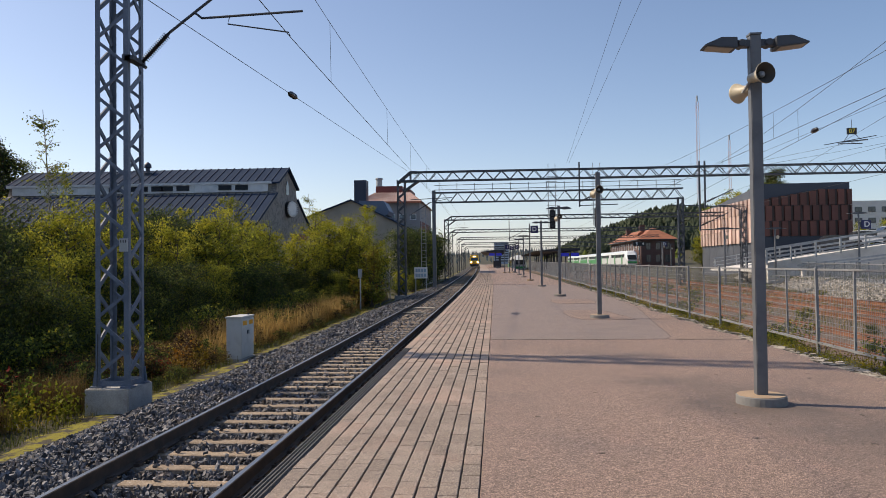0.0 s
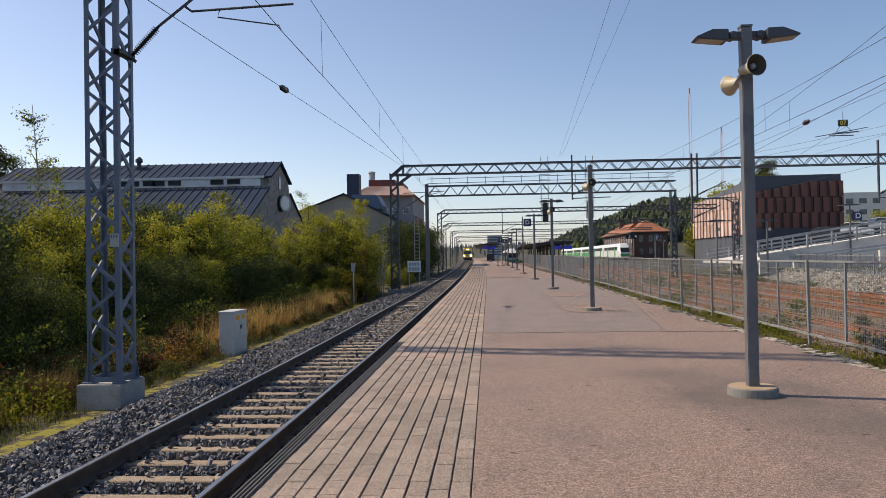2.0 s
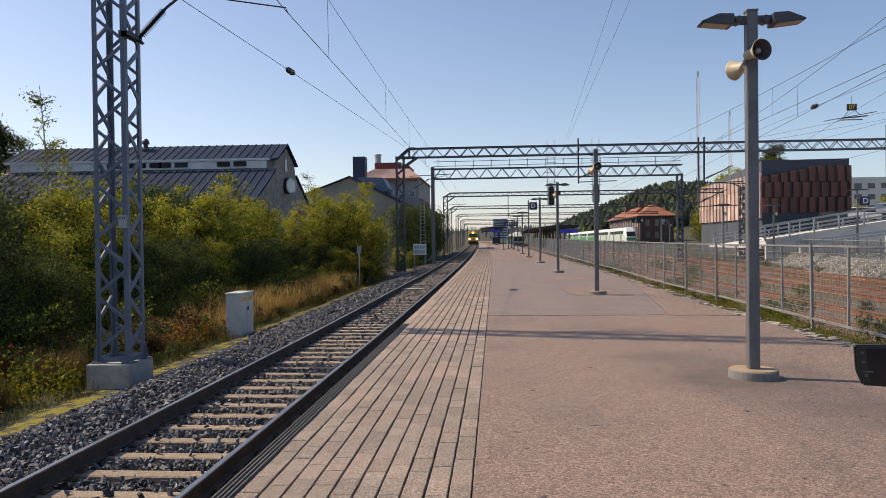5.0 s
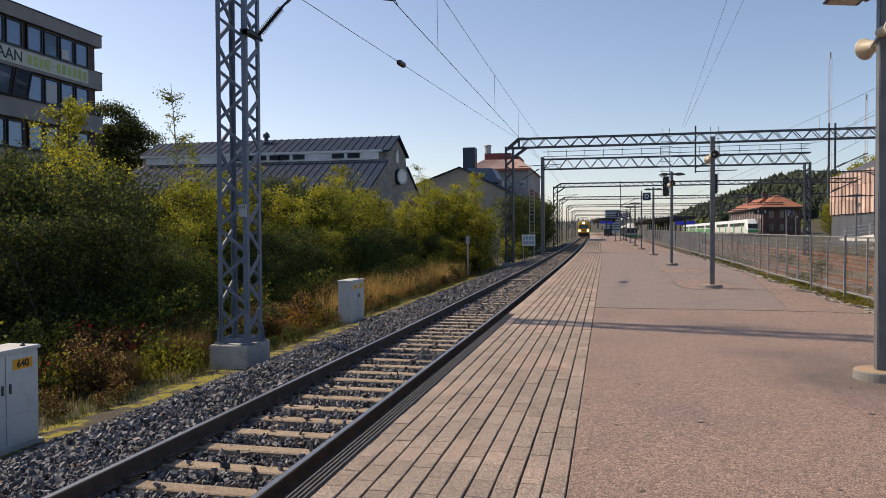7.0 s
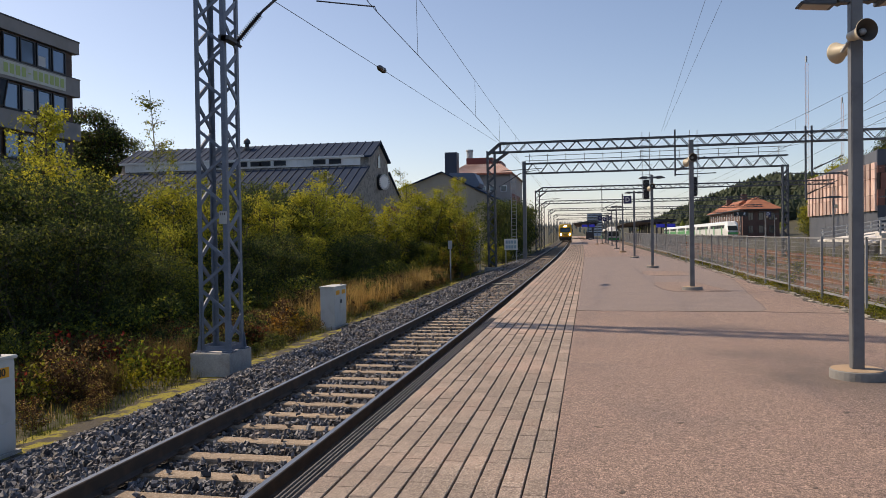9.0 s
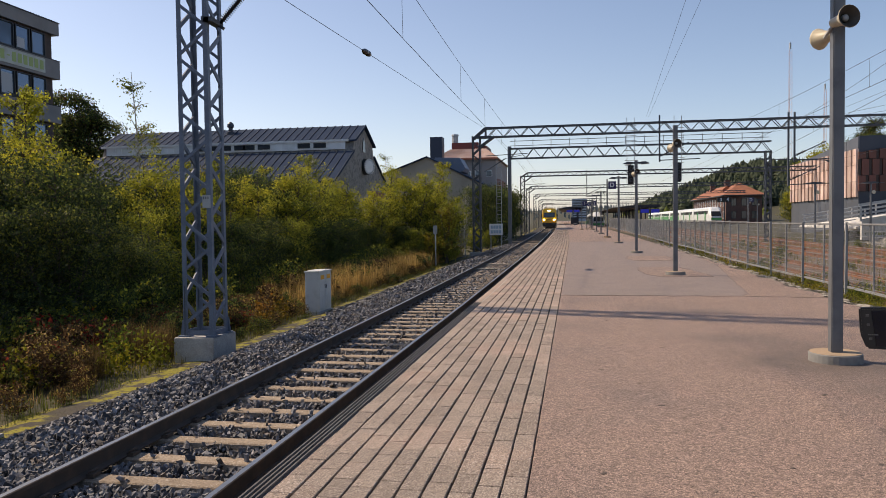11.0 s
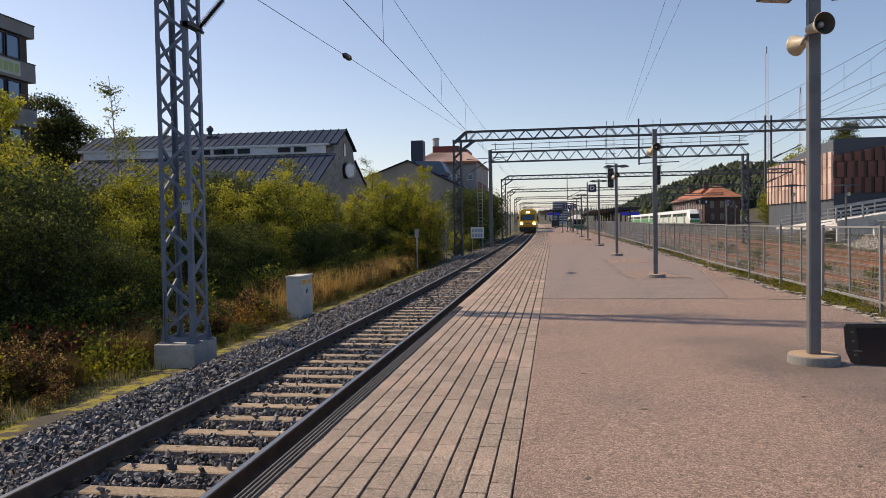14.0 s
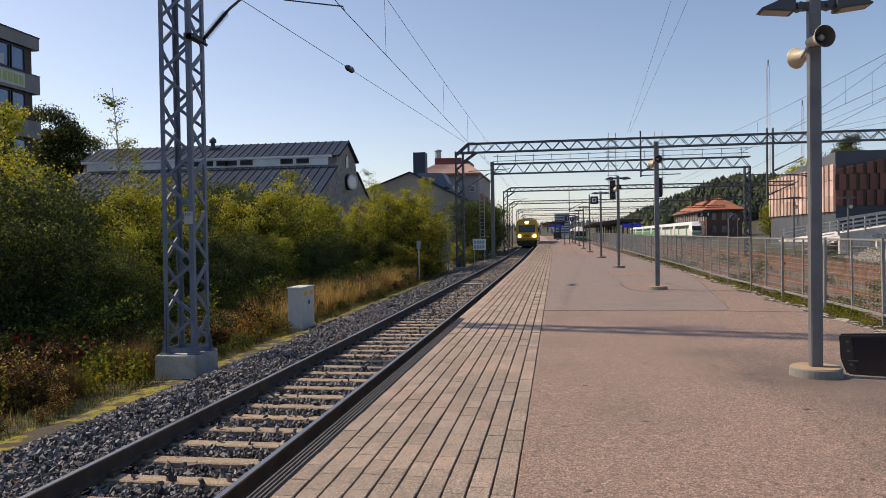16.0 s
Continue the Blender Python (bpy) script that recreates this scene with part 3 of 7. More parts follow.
def floodlight(parent, side):
    """A flat wedge-shaped lamp head on a hinge."""
    bm = bmesh.new()
    prism(bm, [(0.205 * side, 3.835), (0.205 * side, 3.945), (0.37 * side, 3.95), (0.55 * side, 3.875), (0.55 * side, 3.862), (0.215 * side, 3.825)], "y", -0.11, 0.11)
    ob = part("lamp_head", bm, DARK_STEEL, parent, bevel=0.008)
    bm = bmesh.new()
    v = [bm.verts.new(p) for p in ((0.25 * side, -0.09, 3.829), (0.25 * side, 0.09, 3.829), (0.52 * side, 0.09, 3.858), (0.52 * side, -0.09, 3.858))]
    bm.faces.new(v)
    geo = bmesh.ops.extrude_face_region(bm, geom=bm.faces[:])
    for w in geo["geom"]:
        if isinstance(w, bmesh.types.BMVert):
            w.co.z -= 0.006
    part("lamp_glass", bm, LENS, ob, "frosted lamp glass")
    bm = bmesh.new()
    lathe(bm, [(0.034, -0.075), (0.042, -0.068), (0.042, 0.068), (0.034, 0.075)], 12, Matrix.Translation((0.145 * side, 0, 3.89)) @ Matrix.Rotation(math.pi / 2, 4, "X"))
    box(bm, 0.055 if side > 0 else -0.145, 0.145 if side > 0 else -0.055, -0.045, 0.045, 3.855, 3.93)
    box(bm, 0.145 if side > 0 else -0.24, 0.24 if side > 0 else -0.145, -0.045, 0.045, 3.855, 3.93)
    part("hinge", bm, DARK_STEEL, ob)


LENS = mat("frosted_glass", (0.30, 0.27, 0.23), 0.3)


def horn(parent, at, aim):
    """A bell-mouthed loudspeaker; aim: degrees about z from straight towards -y."""
    m = Matrix.Translation(at) @ Matrix.Rotation(radians(aim), 4, "Z") @ Matrix.Rotation(math.pi / 2, 4, "X")
    bm = bmesh.new()
    lathe(bm, [(0.03, -0.16), (0.052, -0.15), (0.055, -0.05), (0.066, 0.0), (0.086, 0.06), (0.108, 0.10), (0.115, 0.11), (0.112, 0.116), (0.098, 0.10), (0.072, 0.06), (0.05, 0.02), (0.03, 0.0)], 24, m)
    ob = part("loudspeaker", bm, CREAM, parent, "cream bell-mouthed loudspeaker", smooth=True)
    bm = bmesh.new()
    lathe(bm, [(0.034, 0.0), (0.036, 0.05), (0.02, 0.07), (0.004, 0.072)], 14, m)
    part("horn_core", bm, STEEL, ob, smooth=True)
    # the inside of the bell is coloured darker than the outside
    bm = bmesh.new()
    lathe(bm, [(0.111, 0.1175), (0.097, 0.102), (0.071, 0.066), (0.049, 0.026), (0.03, 0.008)], 24, m, False)
    part("horn_throat", bm, mat("dark_horn_lining", (0.06, 0.052, 0.042), 0.7), ob, smooth=True)


LAMP_SIDE = mat("grey_foot_concrete", (0.20, 0.20, 0.195), 0.85, spots=((9, (0.15, 0.148, 0.14), 0.45, 0.7, 5),), bump=0.002, bump_scale=60)


def lamp_post(at, speakers=True, heads=True, label="tall grey square steel platform lamp with two flat heads"):
    lp = thing("platform_lamp", label, "street lamp", at, "lamps along the platform")
    bm = bmesh.new()
    box(bm, -0.057, 0.057, -0.057, 0.057, 0.08, LAMP_H)
    part("pole", bm, POLE_PAINT, lp, bevel=0.008)
    bm = bmesh.new()
    box(bm, -0.062, 0.062, -0.062, 0.062, LAMP_H, LAMP_H + 0.02)
    part("cap", bm, POLE_PAINT, lp)
    bm = bmesh.new()
    lathe(bm, [(0.258, -0.02), (0.26, 0.0), (0.257, 0.085), (0.247, 0.093), (0.02, 0.094)], 32)
    foot = part("foot", bm, LAMP_SIDE, lp, "round weathered concrete foot")
    bm = bmesh.new()
    lathe(bm, [(0.246, 0.0935), (0.245, 0.0975), (0.02, 0.099)], 32)
    part("foot_top", bm, LAMP_FOOT, foot, "tan stained top face")
    if heads:
        for s in (-1, 1):
            floodlight(lp, s)
    if speakers:
        horn(lp, (-0.01, -0.17, 3.505), 14)
        horn(lp, (-0.035, 0.24, 3.43), 200)
        bm = bmesh.new()
        bar(bm, (-0.075, 0.16, 3.40), (-0.07, 0.0, 3.45), 0.03, 0.02)
        bar(bm, (-0.07, 0.0, 3.45), (-0.03, -0.1, 3.50), 0.03, 0.02)
        part("speaker_bracket", bm, STEEL, lp)
    return lp


lamp_ys = (8.19, 20.5, 32.8, 45.1, 69.7, 82.0, 94.3, 106.6)
first = lamp_post((2.83, lamp_ys[0], 0), label="tall grey square platform lamp with two flat heads and two loudspeakers")
second = lamp_post((2.83, lamp_ys[1], rise(20.5)), heads=False, label="grey square steel platform pole carrying a loudspeaker")
for y in lamp_ys[2:]:
    if y == lamp_ys[2]:
        third = lamp_post((2.82, y, rise(y)), label="grey square steel platform lamp with two flat heads and a loudspeaker")
    elif y == lamp_ys[3]:
        fourth = lamp_post((2.80, y, rise(y)), speakers=False, label="grey square steel platform lamp with two flat heads")
    else:
        copy_thing(fourth, pose({45.1: 2.80, 69.7: 2.66}.get(y, 2.62 - 0.006 * (y - 82)), y, rise(y)))


# ---------- writing ----------
def words(text, parent, at, size, material, name="lettering", rot=(90, 0, 0)):
    cu = bpy.data.curves.new(name, "FONT")
    cu.body, cu.size, cu.align_x, cu.align_y, cu.extrude = text, size, "CENTER", "CENTER", 0.004
    cu.offset = 0.014 * size
    tmp = bpy.data.objects.new(name, cu)
    me = bpy.data.meshes.new_from_object(tmp)
    bpy.data.objects.remove(tmp)
    me.materials.clear()
    me.materials.append(material)
    ob = new(name, me)
    ob.parent = parent
    ob.matrix_basis = pose(*at, *rot)
    return ob


LETTER_WHITE = mat("sign_white", (0.75, 0.75, 0.75), 0.5)
LETTER_BLACK = mat("sign_black", (0.02, 0.02, 0.02), 0.5)


def sign_post(at, text, h=3.9, size=0.78, w=None):
    sp = thing("platform_sign", "dark blue platform sign with the white text " + text, "sign", at, "blue platform signs")
    bm = bmesh.new()
    box(bm, -0.05, 0.05, -0.05, 0.05, 0, h + 0.45)
    part("pole", bm, POLE_PAINT, sp)
    bm = bmesh.new()
    w = w or size
    box(bm, 0.08, 0.08 + w, -0.05, 0.05, h - size / 2, h + size / 2)
    part("panel", bm, SIGN_BLUE, sp, bevel=0.01)
    words(text, sp, (0.08 + w / 2, -0.055, h), size * 0.8, LETTER_WHITE)
    bm = bmesh.new()
    lathe(bm, [(0.25, 0.0), (0.25, 0.12), (0.02, 0.13)], 20)
    part("foot", bm, LAMP_FOOT, sp)
    return sp


sign_post((2.68, 57.4, rise(57.4)), "D", 3.98, 0.58)
sign_post((1.2, 95.0, rise(95)), "1", 3.3, 0.58)
sign_post((1.85, 97.0, rise(95)), "C", 3.25, 0.58)
sign_post((2.4, 95.0, rise(95)), "2", 3.3, 0.58)


# ---------- fence beside the platform ----------
FENCE_X = 5.36


def fence_panel(parent_y, length=2.62, height=1.22):
    fp = thing("fence_panel", "galvanised welded mesh fence panel on square posts", "fence", (FENCE_X, parent_y, 0.02), "fence panels along the platform")
    bm = bmesh.new()
    box(bm, -0.023, 0.023, -0.023, 0.023, -0.06, height + 0.17)
    part("post", bm, FENCE_STEEL, fp)
    bm = bmesh.new()
    box(bm, -0.017, 0.017, length / 2 - 0.017, length / 2 + 0.017, 0.08, height + 0.14)
    part("middle_post", bm, FENCE_STEEL, fp)
    bm = bmesh.new()
    box(bm, -0.016, 0.016, 0.03, length - 0.03, height + 0.12, height + 0.15)
    part("top_rail", bm, FENCE_STEEL, fp)
    bm = bmesh.new()
    box(bm, -0.02, 0.02, 0.03, length - 0.03, 0.10, 0.14)
    part("bottom_rail", bm, FENCE_STEEL, fp)
    v, f = [], []

    def wire(a, b, r):
        a, b = Vector(a), Vector(b)
        d = (b - a).normalized()
        s = Vector((1, 0, 0)) * r
        t = d.cross(s)
        n = len(v)
        for p in (a, b):
            v.extend([tuple(p + s), tuple(p + t), tuple(p - s), tuple(p - t)])
        for k in range(4):
            f.append((n + k, n + (k + 1) % 4, n + 4 + (k + 1) % 4, n + 4 + k))
    y = 0.06
    while y < length - 0.04:
        wire((0.006, y, 0.12), (0.006, y, height + 0.14), 0.0024)
        y += 0.055
    z = 0.18
    while z < height + 0.12:
        wire((-0.004, 0.03, z), (-0.004, length - 0.03, z), 0.0034)
        z += 0.105
    raw("wire_mesh", v, f, FENCE_STEEL, fp)
    return fp


panel = fence_panel(7.66)
for i in range(1, 40):
    y = 7.66 + 2.62 * i
    p = copy_thing(panel, pose(FENCE_X + 0.06 * math.sin(i * 0.8), y, 0.02 + rise(y), 0, 0.6 * math.sin(i * 2.3), -0.4 * math.sin(i)))
for i in (-3, -2, -1):
    copy_thing(panel, pose(FENCE_X, 7.66 + 2.62 * i, 0.02))

# the second fence, along the road
rail_fence = None
for i in range(42):
    y = 26 + i * 2.5 * math.cos(math.atan(0.188))
    at = pose(road_line(y) + 0.15 - (0.188 * (38.6 - y) if y < 38.6 else 0), y, rise(y), 0, 0, -math.degrees(math.atan(0.188)))
    if rail_fence is None:
        rail_fence = thing("road_fence", "grey steel picket fence along the road", "fence", (0, 0, 0), "fence panels along the road")
        bm = bmesh.new()
        for k in range(18):
            box(bm, -0.008, 0.008, 0.10 + k * 0.135, 0.118 + k * 0.135, 0.12, 1.15)
        tagged(part("picket_infill", bm, FENCE_STEEL, rail_fence), kind="stuff")
        bm = bmesh.new()
        box(bm, -0.025, 0.025, 0.05, 2.5, 1.13, 1.17)
        part("top_rail", bm, FENCE_STEEL, rail_fence)
        bm = bmesh.new()
        box(bm, -0.02, 0.02, 0.05, 2.5, 0.10, 0.14)
        part("bottom_rail", bm, FENCE_STEEL, rail_fence)
        bm = bmesh.new()
        box(bm, -0.035, 0.035, -0.035, 0.035, -0.3, 1.25)
        part("post", bm, FENCE_STEEL, rail_fence)
        rail_fence.matrix_basis = at
    else:
        copy_thing(rail_fence, at)


# ---------- the lattice mast ----------
def angle_leg(bm, x, y, z0, z1, leg=0.07):
    """An L-shaped corner leg that opens towards the mast's middle."""
    sx, sy, t = -math.copysign(1, x), -math.copysign(1, y), 0.012
    prism(bm, [(x, y), (x + sx * leg, y), (x + sx * leg, y + sy * t), (x + sx * t, y + sy * t), (x + sx * t, y + sy * leg), (x, y + sy * leg)], "z", z0, z1)


mast = thing("catenary_mast", "tall blue-grey steel lattice mast on a concrete block", "mast", (-7.26, 13.82, -0.10))
MX, MY = 0.325, 0.31
for x, y in ((-MX, -MY), (MX, -MY), (MX, MY), (-MX, MY)):
    bm = bmesh.new()
    angle_leg(bm, x, y, -0.62, 15.0, 0.095)
    part("leg", bm, GALV, mast)
for k, (sx, sy) in enumerate(((0, -1), (1, 0), (0, 1), (-1, 0))):
    z, flip = -0.3575, k < 2
    while z < 14.4:
        u0, u1 = (-1, 1) if flip else (1, -1)
        bm = bmesh.new()
        if sy:
            bar(bm, (u0 * (MX - 0.04), sy * (MY - 0.02), z), (u1 * (MX - 0.04), sy * (MY - 0.02), z + 0.45), 0.06, 0.03, up=(0, 1, 0))
        else:
            bar(bm, (sx * (MX - 0.02), u0 * (MY - 0.04), z), (sx * (MX - 0.02), u1 * (MY - 0.04), z + 0.45), 0.085, 0.03, up=(1, 0, 0))
        part("brace", bm, GALV, mast)
        z, flip = z + 0.535, not flip
for s in (-1, 1):
    bm = bmesh.new()
    box(bm, -MX, MX, s * (MY - 0.012) - 0.006, s * (MY - 0.012) + 0.006, -0.60, -0.50)
    part("tie_plate", bm, GALV, mast)
    bm = bmesh.new()
    box(bm, s * (MX - 0.012) - 0.006, s * (MX - 0.012) + 0.006, -MY, MY, -0.60, -0.50)
    part("tie_plate", bm, GALV, mast)
    for q in (-1, 1):
        x, y = s * (MX - 0.03), q * (MY - 0.03)
        bm = bmesh.new()
        box(bm, x - 0.11, x + 0.11, y - 0.10, y + 0.10, -0.625, -0.595)
        prism(bm, [(x - 0.09, -0.6), (x + 0.09, -0.6), (x + s * 0.04 + 0.01, -0.3), (x + s * 0.04 - 0.01, -0.3)], "y", y - 0.008 + q * 0.03, y + 0.008 + q * 0.03)
        part("base_plate", bm, GALV, mast)
bm = bmesh.new()
box(bm, -0.45, 0.40, -0.48, 0.50, -1.5, -0.625)
part("concrete_block", bm, CONCRETE, mast, "weathered grey concrete block", bevel=0.015)
bm = bmesh.new()
box(bm, 0.16, 0.32, -MY - 0.03, -MY - 0.001, 1.95, 2.20)
part("number_plate", bm, STEEL, mast, "small pale plate with dark bars")
bm = bmesh.new()
for q in range(3):
    box(bm, 0.185 + q * 0.045, 0.2 + q * 0.045, -MY - 0.036, -MY - 0.031, 2.12, 2.17)
part("plate_bars", bm, LETTER_BLACK, mast)
bm = bmesh.new()
tube(bm, [(-0.30, -0.475, -1.2), (-0.30, -0.47, -0.7), (-0.27, -0.36, -0.60), (-0.27, -0.33, 0.4)], 0.009, 6)
part("earth_wire", bm, WIRE, mast)


def insulator(bm, a, b, r=0.055, n=9):
    """A rod with ribs from a to b."""
    a, b = Vector(a), Vector(b)
    d = b - a
    m = Matrix.Translation(a) @ d.to_track_quat("Z", "Y").to_matrix().to_4x4()
    L = d.length
    prof = [(0.03, 0)]
    for i in range(n):
        z = L * (0.12 + 0.76 * i / (n - 1))
        prof += [(0.034, z - 0.012), (r, z - 0.004), (r, z + 0.004), (0.034, z + 0.01)]
    prof.append((0.022, L))
    lathe(bm, prof, 12, m)


arm = thing("cantilever_arm", "steel cantilever arm with a ribbed brown insulator", "cantilever", (0, 13.8, 0))
bm = bmesh.new()
insulator(bm, (-6.80, 0, 5.53), (-6.24, 0, 6.10), 0.078, 15)
part("insulator", bm, INSULATOR, arm, smooth=True)
bm = bmesh.new()
tube(bm, [(-6.24, 0, 6.10), (-5.30, 0, 6.80), (-4.0, 0, 7.42)], 0.028)
part("strut", bm, DARK_STEEL, arm)
bm = bmesh.new()
tube(bm, [(-5.74, 0, 6.46), (-5.60, 0, 6.35), (-3.62, 0, 6.42)], 0.024)
part("registration_tube", bm, DARK_STEEL, arm)
bm = bmesh.new()
tube(bm, [(-5.05, 0, 6.38), (-5.09, 0, 6.22), (-3.90, 0, 6.02), (-3.87, 0, 5.94)], 0.014)
part("steady_arm", bm, DARK_STEEL, arm)
bm = bmesh.new()
box(bm, -7.0, -6.84, -0.40, -0.33, 5.48, 5.58)
box(bm, -6.95, -6.78, -0.40, 0.1, 5.48, 5.56)
bar(bm, (-6.98, 0.0, 5.62), (-6.72, 0.0, 5.42), 0.06)
part("clamp", bm, DARK_STEEL, arm)


# ---------- gantries over the tracks ----------
def truss(bm, a, b, h, pitch, ch=0.1, lace=0.045, depth=0.5):
    """A box truss between two points, with zigzag lacing."""
    a, b = Vector(a), Vector(b)
    n = max(2, round((b - a).length / pitch))
    for dy in (-depth / 2, depth / 2):
        o = Vector((0, dy, 0))
        for dz in (0, h):
            u = Vector((0, 0, dz))
            bar(bm, a + o + u, b + o + u, ch)
        for i in range(n):
            p, q = a.lerp(b, i / n) + o, a.lerp(b, (i + 1) / n) + o
            mid = (p + q) / 2 + Vector((0, 0, h))
            bar(bm, p, mid, lace)
            bar(bm, mid, q, lace)


def leg_lattice(bm, x, y, z0, z1, w=0.55, leg=0.095):
    for sx in (-1, 1):
        for sy in (-1, 1):
            box(bm, x + sx * w / 2 - leg / 2, x + sx * w / 2 + leg / 2, y + sy * w / 2 - leg / 2, y + sy * w / 2 + leg / 2, z0, z1)
    z, f = z0, 1
    while z < z1 - 0.4:
        for s in (-1, 1):
            bar(bm, (x - f * w / 2, y + s * w / 2, z), (x + f * w / 2, y + s * w / 2, z + 0.45), 0.07)
            bar(bm, (x + s * w / 2, y - f * w / 2, z), (x + s * w / 2, y + f * w / 2, z + 0.45), 0.07)
        z, f = z + 0.45, -f


def gantry(y, x0, x1, z, h=0.55, legs=(), chord=0.14, pitch=1.15, corner=True, label="grey steel lattice gantry over the tracks", drops=()):
    g = thing("gantry", label, "gantry", (0, y, 0), "catenary gantries")
    bm = bmesh.new()
    truss(bm, (x0 + (0.9 if corner else 0), 0, z), (x1, 0, z), h, pitch, chord)
    part("beam", bm, DARK_STEEL, g)
    for lx, w in legs:
        bm = bmesh.new()
        leg_lattice(bm, lx, 0, -1.0, z + 0.1, w)
        part("leg", bm, DARK_STEEL, g)
        bm = bmesh.new()
        box(bm, lx - 0.5, lx + 0.5, -0.5, 0.5, -1.5, -0.6)
        part("foot_block", bm, CONCRETE, g)
    if corner:
        lx = legs[0][0]
        for dy in (-0.25, 0.25):
            for p, q, w in (((lx - 0.2, dy, z - 0.1), (lx + 0.65, dy, z + h), 0.14), ((lx + 0.65, dy, z + h), (x0 + 1.2, dy, z + h), 0.13), ((lx + 0.2, dy, z - 0.7), (lx + 1.2, dy, z), 0.12), ((lx, dy, z), (x0 + 1.2, dy, z), 0.13), ((lx + 0.65, dy, z), (lx + 0.65, dy, z + h), 0.08)):
                bm = bmesh.new()
                bar(bm, p, q, w)
                part("corner_brace", bm, DARK_STEEL, g)
    for dx, top, bottom in drops:
        bm = bmesh.new()
        box(bm, dx - 0.045, dx + 0.045, -0.08, 0.08, bottom, top)
        part("drop_post", bm, DARK_STEEL, g)
        bm = bmesh.new()
        bar(bm, (dx, 0, bottom + 0.1), (dx + 2.6, 0, bottom + 0.15), 0.06)
        bar(bm, (dx, 0, bottom + 0.35), (dx + 1.9, 0, bottom + 1.25), 0.06)
        part("bracket", bm, DARK_STEEL, g)
        bm = bmesh.new()
        insulator(bm, (dx + 0.1, 0, bottom + 0.4), (dx + 0.7, 0, bottom + 0.7), 0.09, 6)
        part("insulator", bm, INSULATOR, g)
    return g


gantry(51.3, -6.6, 44, 7.40, 0.62, ((-6.5, 0.5),), 0.09, 1.12, drops=((5.85, 8.5, 5.4), (13.95, 8.4, 3.6), (14.32, 8.4, 5.2), (26.3, 9.0, 5.0)))
gantry(64, -5.2, 16.0, 6.95, 0.85, ((15.8, 0.4),), 0.105, 1.3, corner=False, label="double grey lattice gantry with a guard rail on top")
gantry(93, -6.1, 40, 7.15, 0.45, ((-6.1, 0.5),), 0.12, 1.1, drops=((1.8, 7.8, 4.4),))
for y in (128, 165, 205, 250):
    gantry(y, -6.6 + bend(y), 36, 7.1, 0.45, ((-6.6 + bend(y), 0.5),), 0.12, 1.3)
# the double gantry's guard rail and slim post
bm = bmesh.new()
for z in (8.05, 8.45):
    bar(bm, (-5.2, 64, z), (15.9, 64, z + 0.1), 0.05)
for i in range(14):
    bar(bm, (-4.8 + i * 1.55, 64, 7.9), (-4.8 + i * 1.55, 64, 8.6), 0.05)
tagged(part("guard_rail", bm, STEEL), "thin steel guard rail along the top of a gantry", "railing")
bm = bmesh.new()
box(bm, -5.42, -5.12, 63.85, 64.15, -1.3, 8.0)
tagged(part("gantry_post", bm, POLE_PAINT), "slim grey steel post carrying a gantry", "post")
bm = bmesh.new()
for dx in (-0.2, 0.2):
    bar(bm, (-6.15 + dx, 63.4, 0.5), (-6.15 + dx, 63.4, 6.4), 0.05)
for i in range(19):
    bar(bm, (-6.35, 63.4, 0.6 + i * 0.31), (-5.95, 63.4, 0.6 + i * 0.31), 0.035)
tagged(part("service_ladder", bm, STEEL), "narrow steel ladder beside the gantry post", "ladder")
# arms that hold the wires over the near track
for y in (51.2, 92.9, 127.9):
    b = bend(y)
    a = thing("cantilever_arm", "thin steel cantilever arm reaching over the track", "cantilever", (b, y, 0), "cantilever arms")
    for name, p, q, w in (("strut", (-5.9, 0, 5.0), (-4.4, 0, 5.9), 0.06), ("registration_tube", (-5.8, 0, 6.1), (-2.9, 0, 6.2), 0.05), ("steady_arm", (-4.6, 0, 5.85), (-3.3, 0, 6.1), 0.035)):
        bm = bmesh.new()
        tube(bm, [p, q], w * 0.55, 6)
        part(name, bm, DARK_STEEL, a)


# ---------- wires ----------
def wire(name, pts, r=0.011, label="thin dark overhead wire"):
    bm = bmesh.new()
    tube(bm, pts, r, 6)
    return tagged(part(name, bm, WIRE), label, "wire", "overhead wires")


def sag(a, b, d, n=10):
    a, b = Vector(a), Vector(b)
    return [a.lerp(b, i / n) - Vector((0, 0, d * 4 * (i / n) * (1 - i / n))) for i in range(n + 1)]


MAST_Y, G1, G3 = 13.8, 51.3, 93.0
wire("contact_wire", [(-3.2, -20, 5.95), (-3.87, MAST_Y, 5.93), (-3.75, G1, 5.80), (-4.2, G3, 5.8), (-5.3, 165, 5.8), (-8.3, 250, 5.8)], 0.008)
wire("messenger_wire", sag((-3.3, -20, 7.4), (-3.9, MAST_Y, 7.45), 0.25) + sag((-3.9, MAST_Y, 7.45), (-3.9, G1, 7.35), 0.16)[1:] + sag((-3.9, G1, 7.35), (-4.0, G3, 7.4), 0.3)[1:] + [(-8.3, 250, 7.4)], 0.007)
for y in (17.3, 26.6, 34, 42):
    t = (y - MAST_Y) / (G1 - MAST_Y)
    wire("dropper", [(-3.86, y, 5.9), (-3.88, y, 7.44 - 0.1 * t - 0.64 * t * (1 - t))], 0.005)
wire("feeder_wire", [(-6.9, MAST_Y, 6.9), (-6.1, G1, 8.15)], 0.008)
wire("return_wire", [(-5.6, G1, 8.1), (-6.1, 250, 8.1)], 0.008)
bm = bmesh.new()
f0, f1 = Vector((-6.9, MAST_Y, 6.9)), Vector((-6.1, G1, 8.15))
